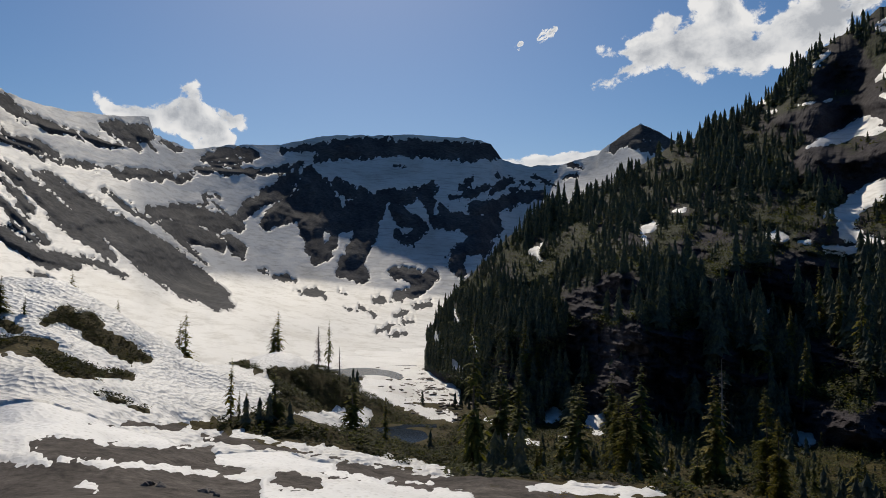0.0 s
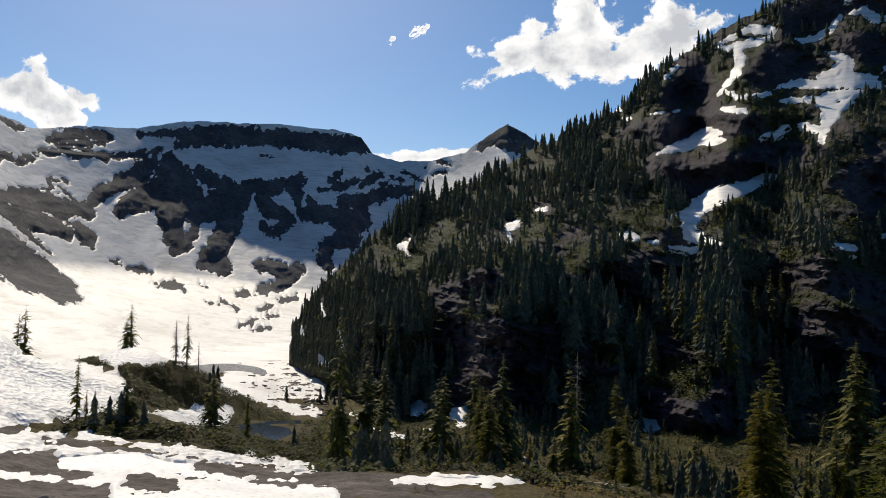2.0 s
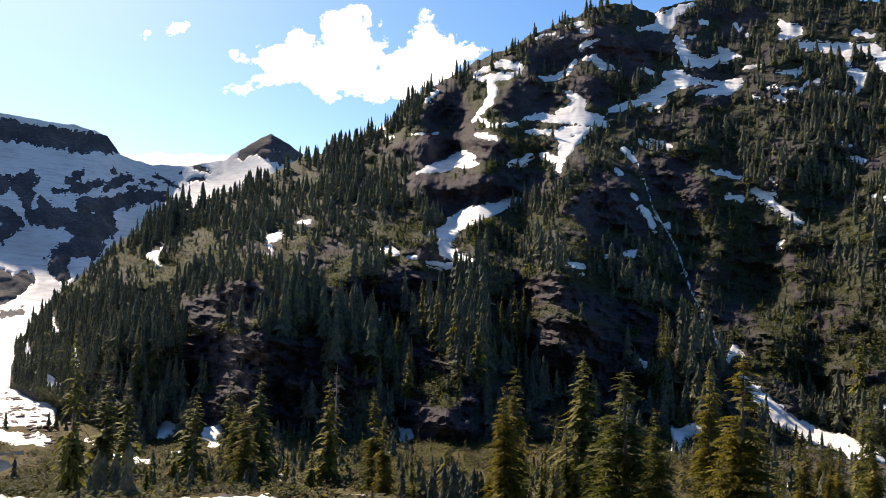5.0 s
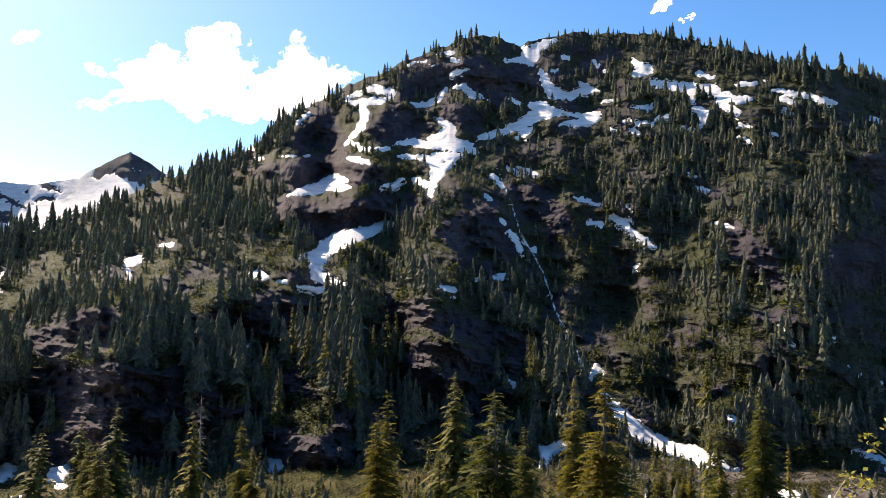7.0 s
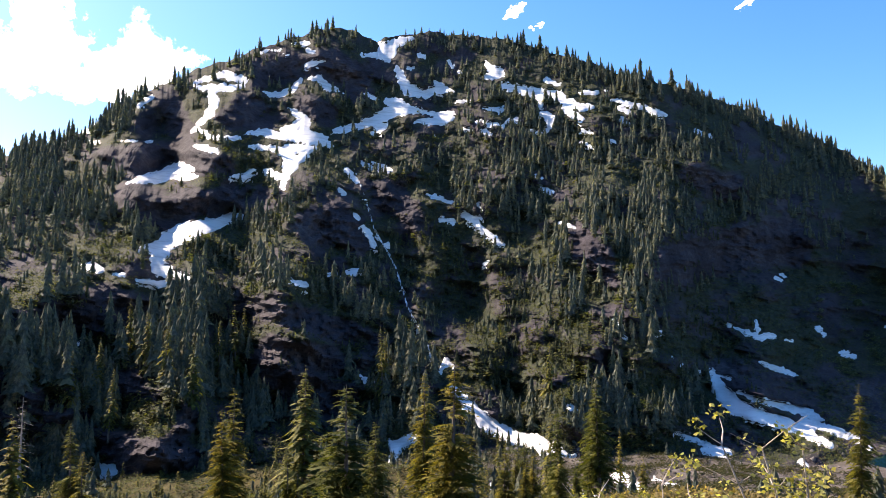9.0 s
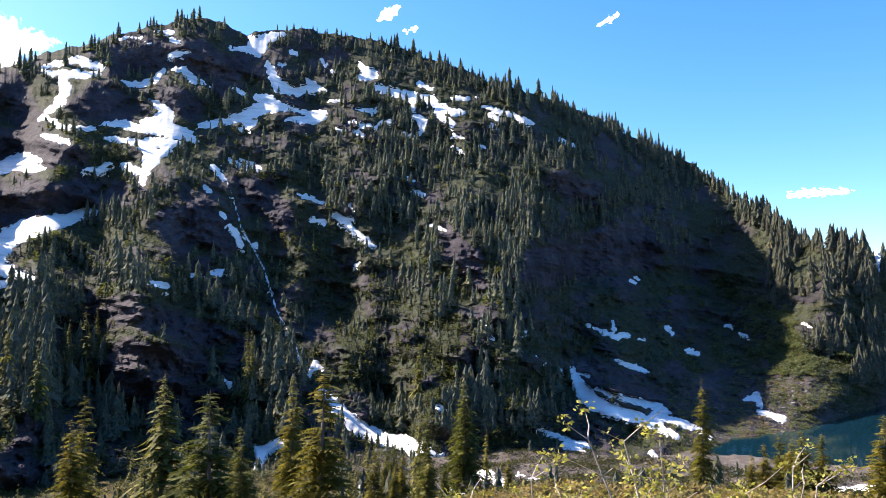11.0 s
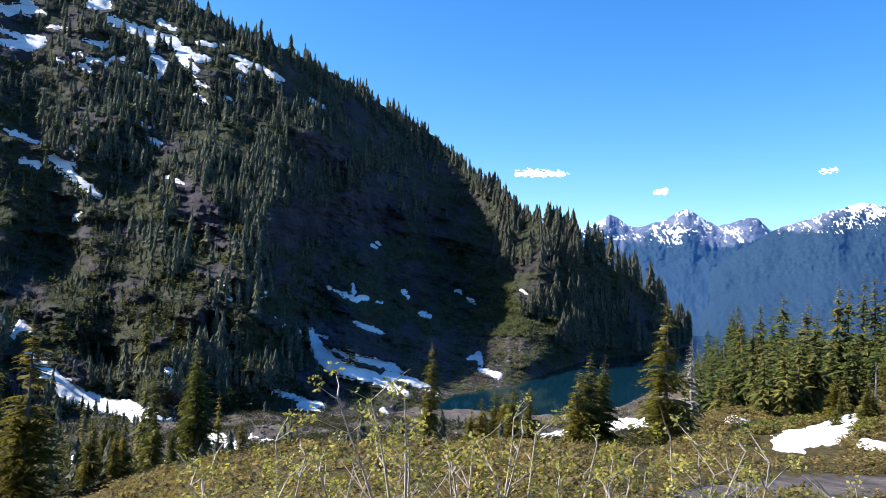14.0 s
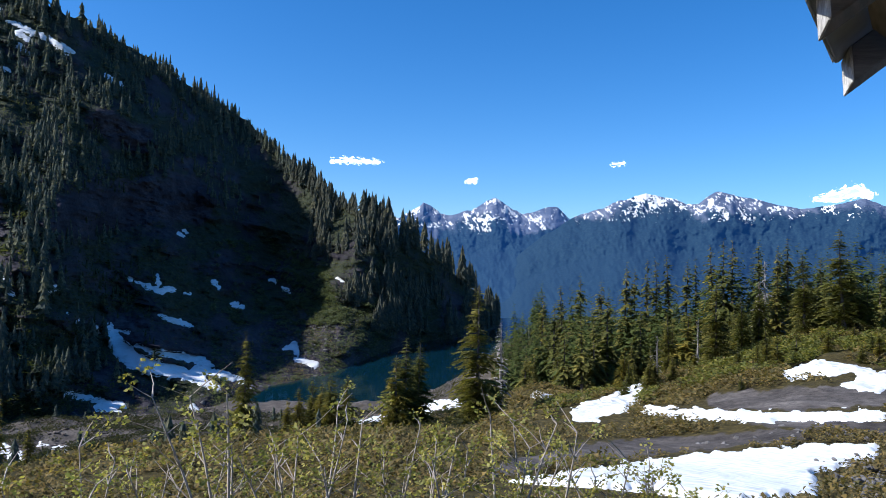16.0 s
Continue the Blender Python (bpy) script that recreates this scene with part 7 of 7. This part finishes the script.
def stone(place, size, label, group, r):
    ob = new("boulder", r.choice(STONES))
    ob.matrix_basis = Matrix.Translation(place) @ pose(0, 0, 0, r.uniform(-15, 15), r.uniform(-15, 15), r.uniform(0, 360)) @ Matrix.Scale(size, 4)
    return tagged(ob, label, "boulder", group)


r = random.Random(9)
for _ in range(230):  # the heap beside the snow
    d = r.uniform(17, 30)
    b = r.gauss(127.6 - 0.1 * (d - 17), 1.7)
    stone(stand(b, d, r.uniform(0.0, 0.15)), 0.1 + 0.28 * r.random() ** 2, "grey broken stone in a heap beside the snow", "stone heap", r)
for _ in range(50):
    b, d = r.uniform(114, 127), r.gauss(36, 1.6)
    stone(stand(b, d, -0.05), r.uniform(0.15, 0.5), "grey stone on the bare ground by the snow", "stones on the meadow", r)
for _ in range(8):
    b, d = r.uniform(-23, -17), r.uniform(36, 39)
    stone(stand(b, d, -0.05), r.uniform(0.5, 0.9), "dark square stone at the slab's edge", "stones on the slab", r)
talus_rng = np.random.default_rng(93)
tb, tu = np.concatenate([talus_rng.uniform(48, 96, 110), talus_rng.normal(85.4, 1.4, 170), talus_rng.uniform(79, 89, 160)]), np.concatenate([np.abs(talus_rng.normal(0, 0.05, 110)), np.clip(talus_rng.normal(0.27, 0.09, 170), 0.02, 0.5), talus_rng.uniform(0, 0.2, 160)])
pts, _, _ = on_grid(hill, tb, tu)
size = talus_rng.uniform(0.8, 3.2, len(tb)) * np.where(np.arange(len(tb)) > 280, 0.6, 1)
vs, fs, n0 = [], [], 0
for k, me in enumerate(STONES):  # boulders of the talus and of the heap below the brushy fan
    sel = np.arange(len(tb)) % len(STONES) == k
    tv, tf = np.array([v.co[:] for v in me.vertices]), np.array([p.vertices[:] for p in me.polygons])
    v, f = scatter(tv, tf, pts[sel] - [0, 0, 0.3], size[sel][:, None] * [1.0, 1.0, 0.9], talus_rng.uniform(0, 6.28, sel.sum()))
    vs.append(v), fs.append(f + n0)
    n0 += len(v)
tagged(mesh_object("talus_boulders", np.vstack(vs), np.vstack(fs), BOULDER, smooth=False), "grey boulders in the talus at the foot of the hill", "boulders", kind="stuff")
rubble_n = 5000
rb, ru = np.concatenate([rng.uniform(44, 97, 1400), rng.normal(83, 5, 1000), rng.normal(83.5, 2.6, 2600)]), np.abs(rng.normal(0, 0.07, rubble_n)) + np.where(np.arange(rubble_n) > 2400, rng.uniform(0, 0.24, rubble_n), 0)
pts, i, j = on_grid(hill, rb, np.clip(ru, 0, 0.9))
size = rng.uniform(0.5, 1.8, rubble_n)
me = boulder_mesh(40, 1)
tv = np.array([v.co[:] for v in me.vertices])
tf = np.array([p.vertices[:] for p in me.polygons])
v, f = scatter(tv, tf, pts - [0, 0, 0.2], np.stack([size, size * 0.8, size * 0.8], 1), rng.uniform(0, 6.28, rubble_n))
tagged(mesh_object("rubble", v, f, RUBBLE, smooth=False), "broken brown rubble of the talus slope", "rubble", kind="stuff")

# rubble and dark brush between the bank and the hill
k = 16000
qb, qr = np.concatenate([rng.uniform(44, 97, 12000), rng.uniform(60, 80, 4000)]), rng.uniform(72, 255, k)
qz = ground_height(qb, qr)
here = fbm(qb / 4, qr / 20, 3, 145) + rng.uniform(-0.3, 0.3, k) > -0.1
qb, qr, qz = qb[here], qr[here], qz[here]
size = 0.5 + 2.0 * rng.uniform(0, 1, len(qb)) ** 2.2
v, f = scatter(tv, tf, np.stack([qr * np.sin(np.radians(qb)), qr * np.cos(np.radians(qb)), qz - 0.1], 1), np.stack([size, size * 0.8, size * 0.8], 1), rng.uniform(0, 6.28, len(qb)))
tagged(mesh_object("rubble", v, f, RUBBLE, smooth=False), "broken brown rubble on the basin floor", "rubble", kind="stuff")

# dark stones along the stream below the headwall
k = 1500
qb, qr = rng.normal(0.5, 2.2, k) - 2, rng.uniform(215, 395, k)
qb = qb + (qr - 215) / 180 * 2.0
qz = ground_height(qb, qr)
here = (fbm(qb / 1.2, qr / 40, 3, 175) + rng.uniform(-0.3, 0.3, k) > 0.05) & (qb > -8) & (qb < 4)
qb, qr, qz = qb[here], qr[here], qz[here]
size = 0.8 + 3.2 * rng.uniform(0, 1, len(qb)) ** 2
v, f = scatter(tv, tf, np.stack([qr * np.sin(np.radians(qb)), qr * np.cos(np.radians(qb)), qz], 1), np.stack([size * 1.5, size, size * 0.6], 1), rng.uniform(0, 6.28, len(qb)))
pts, _, _ = on_grid(wall, rng.normal(-0.5, 2.2, 500), np.abs(rng.normal(0, 0.1, 500)))
size = 1.2 + 4.0 * rng.uniform(0, 1, 500) ** 2
v2, f2 = scatter(tv, tf, pts, np.stack([size * 1.5, size, size * 0.6], 1), rng.uniform(0, 6.28, 500))
tagged(mesh_object("rubble", np.vstack([v, v2]), np.vstack([f, f2 + len(v)]), RUBBLE, smooth=False), "dark rubble along the stream in the snow", "rubble", kind="stuff")

# heath on the rocky patches of the snowfield
qb, qr = rng.uniform(-34, -4, 36000), rng.uniform(60, 240, 36000)
qz = ground_height(qb, qr)
qe = np.degrees(np.arctan2(qz - EYE, qr))
here = (strokes(qb, qe, FIELD_ROCK) > 0.05) & (qe > -10.2)
qb, qr, qz = qb[here], qr[here], qz[here]
size = rng.uniform(0.5, 1.5, len(qb))
v, f = scatter(*tuft(21), np.stack([qr * np.sin(np.radians(qb)), qr * np.cos(np.radians(qb)), qz - 0.1], 1), np.stack([size, size, size * 0.8], 1), rng.uniform(0, 6.28, len(qb)))
DARK_HEATH = foliage("dark heath", (0.013, 0.016, 0.007), (0.03, 0.032, 0.012), (0.065, 0.06, 0.022), True)
tagged(mesh_object("heath_on_knolls", v, f, DARK_HEATH, smooth=False), "dark low heath on knolls in the snow", "heath", kind="stuff")

# dark brush on the floor of the basin
k = 34000
qb, qr = np.concatenate([rng.uniform(-13, 97, 22000), rng.uniform(48, 97, 12000)]), rng.uniform(58, 235, k)
qz = ground_height(qb, qr)
qe = np.degrees(np.arctan2(qz - EYE, qr))
here = (np.maximum.reduce([strokes(qb, qe, POND_SNOW), strokes(qb, qe, FIELD_SNOW), strokes(qb, qe, BASIN_SNOW), strokes(qb, qe, TRAIL), strokes(qb, qe, SLAB_STRIPS)]) < -0.1) & (fbm(qb / 4, qr / 15, 3, 155) + rng.uniform(-0.5, 0.5, k) > -0.2 - 0.2 * (qb > 45))
here &= np.hypot(qr * np.sin(np.radians(qb)) + 13.5, qr * np.cos(np.radians(qb)) - 164) > 15
here &= (qb > -8) | (qr > 70) & (qr < 100)
qb, qr, qz = qb[here], qr[here], qz[here]
size = rng.uniform(0.8, 2.6, len(qb))
v, f = scatter(*tuft(31), np.stack([qr * np.sin(np.radians(qb)), qr * np.cos(np.radians(qb)), qz - 0.1], 1), np.stack([size, size, size * 0.7], 1), rng.uniform(0, 6.28, len(qb)))
tagged(mesh_object("basin_brush", v, f, DARK_HEATH, smooth=False), "dark low brush on the basin floor", "brush", kind="stuff")

# yellow-green bushes on the valley floor
k = 19000
qb, qr = rng.uniform(-14, 50, k), rng.uniform(60, 185, k)
qz = ground_height(qb, qr)
qe = np.degrees(np.arctan2(qz - EYE, qr))
here = (np.maximum.reduce([strokes(qb, qe, POND_SNOW), strokes(qb, qe, FIELD_SNOW), strokes(qb, qe, BASIN_SNOW), strokes(qb, qe, SLAB), strokes(qb, qe, TRAIL), strokes(qb, qe, SLAB_STRIPS)]) < -0.15) & (fbm(qb / 3, qr / 18, 3, 165) + rng.uniform(-0.5, 0.5, k) > -0.05)
here &= (np.hypot(qr * np.sin(np.radians(qb)) + 13.5, qr * np.cos(np.radians(qb)) - 164) > 15) & ((qb > -7) | (qr < 104) & (qr > 72))
qb, qr, qz = qb[here], qr[here], qz[here]
size = rng.uniform(0.8, 2.6, len(qb))
v, f = scatter(*tuft(41), np.stack([qr * np.sin(np.radians(qb)), qr * np.cos(np.radians(qb)), qz - 0.1], 1), np.stack([size, size, size * 0.75], 1), rng.uniform(0, 6.28, len(qb)))
tagged(mesh_object("valley_bushes", v, f, HILL_HEATH, smooth=False), "low yellow-green bushes on the valley floor", "bushes", kind="stuff")

# ---- the trodden trail below the viewpoint ----
TRAIL_EARTH = plain("trodden gravel of the trail", (0.16, 0.135, 0.11), (0.34, 0.3, 0.25), 1.8, 0.92, 0.04)


def trail(course, wide, label):
    """A worn path; course: bearings and angles of rise as seen from the viewpoint."""
    steps = np.linspace(0, 1, 90)
    marks = np.array(course, float)
    at = np.linspace(0, 1, len(marks))
    tb, te = np.interp(steps, at, marks[:, 0]), np.interp(steps, at, marks[:, 1]) + 0.12 * fbm(steps * 9, steps * 0, 3, 181)
    reach = np.linspace(15, 140, 500)
    tr = np.array([reach[np.argmin(np.abs(np.degrees(np.arctan2(ground_height(np.full(500, b), reach) - EYE, reach)) - e))] for b, e in zip(tb, te)])
    tr = np.convolve(np.pad(tr, 6, "edge"), np.ones(13) / 13, "valid")
    a = np.radians(tb)
    line = np.stack([tr * np.sin(a), tr * np.cos(a)], 1)
    run = np.gradient(line, axis=0)
    side = np.stack([-run[:, 1], run[:, 0]], 1) / np.hypot(run[:, 0], run[:, 1])[:, None]
    across = np.linspace(-1, 1, 7) * wide / 2
    worn = wide * 0.15 * fbm(steps * 40, steps * 0, 3, 183)
    pts = line[:, None] + side[:, None] * (across[None, :, None] + worn[:, None, None])
    b, r = np.degrees(np.arctan2(pts[..., 0], pts[..., 1])), np.hypot(pts[..., 0], pts[..., 1])
    lift = np.array([-0.15, 0.05, 0.07, 0.06, 0.07, 0.05, -0.15])
    grid = np.dstack([pts, ground_height(b, r) + lift])
    tagged(mesh_object("path", grid.reshape(-1, 3), grid_faces(*grid.shape[:2]), TRAIL_EARTH), label, "path", kind="structure")


trail([p[:2] for p in TRAIL[0]], 1.2, "narrow trodden trail through low bushes")

# ---- the waterfall in the gully ----
foam, fn, fbs = material("falling water", 0.3)
fnoise = noise_node(fn, coords(fn, 1, (1, 1, 0.25)), 0.6, 6, 0.7)
fn.links.new(ramp(fn, fnoise, [(0.35, (0.2, 0.24, 0.27)), (0.6, (0.75, 0.78, 0.8))]), fbs.inputs["Base Color"])
wet = strokes(hill.bb, hill.e, FALL) + 0.04 * fbm(hill.bb * 5, hill.e * 3, 4, 401)
stream = hill.grid.copy()
stream[..., 2] += np.clip(wet * 8, -2, 0.4)
inside = wet > -0.06
cells = inside[:-1, :-1] | inside[:-1, 1:] | inside[1:, 1:] | inside[1:, :-1]
tagged(patch_object("water_fall", stream, cells, foam), "thin white waterfall in a rocky gully", "waterfall", kind="structure")
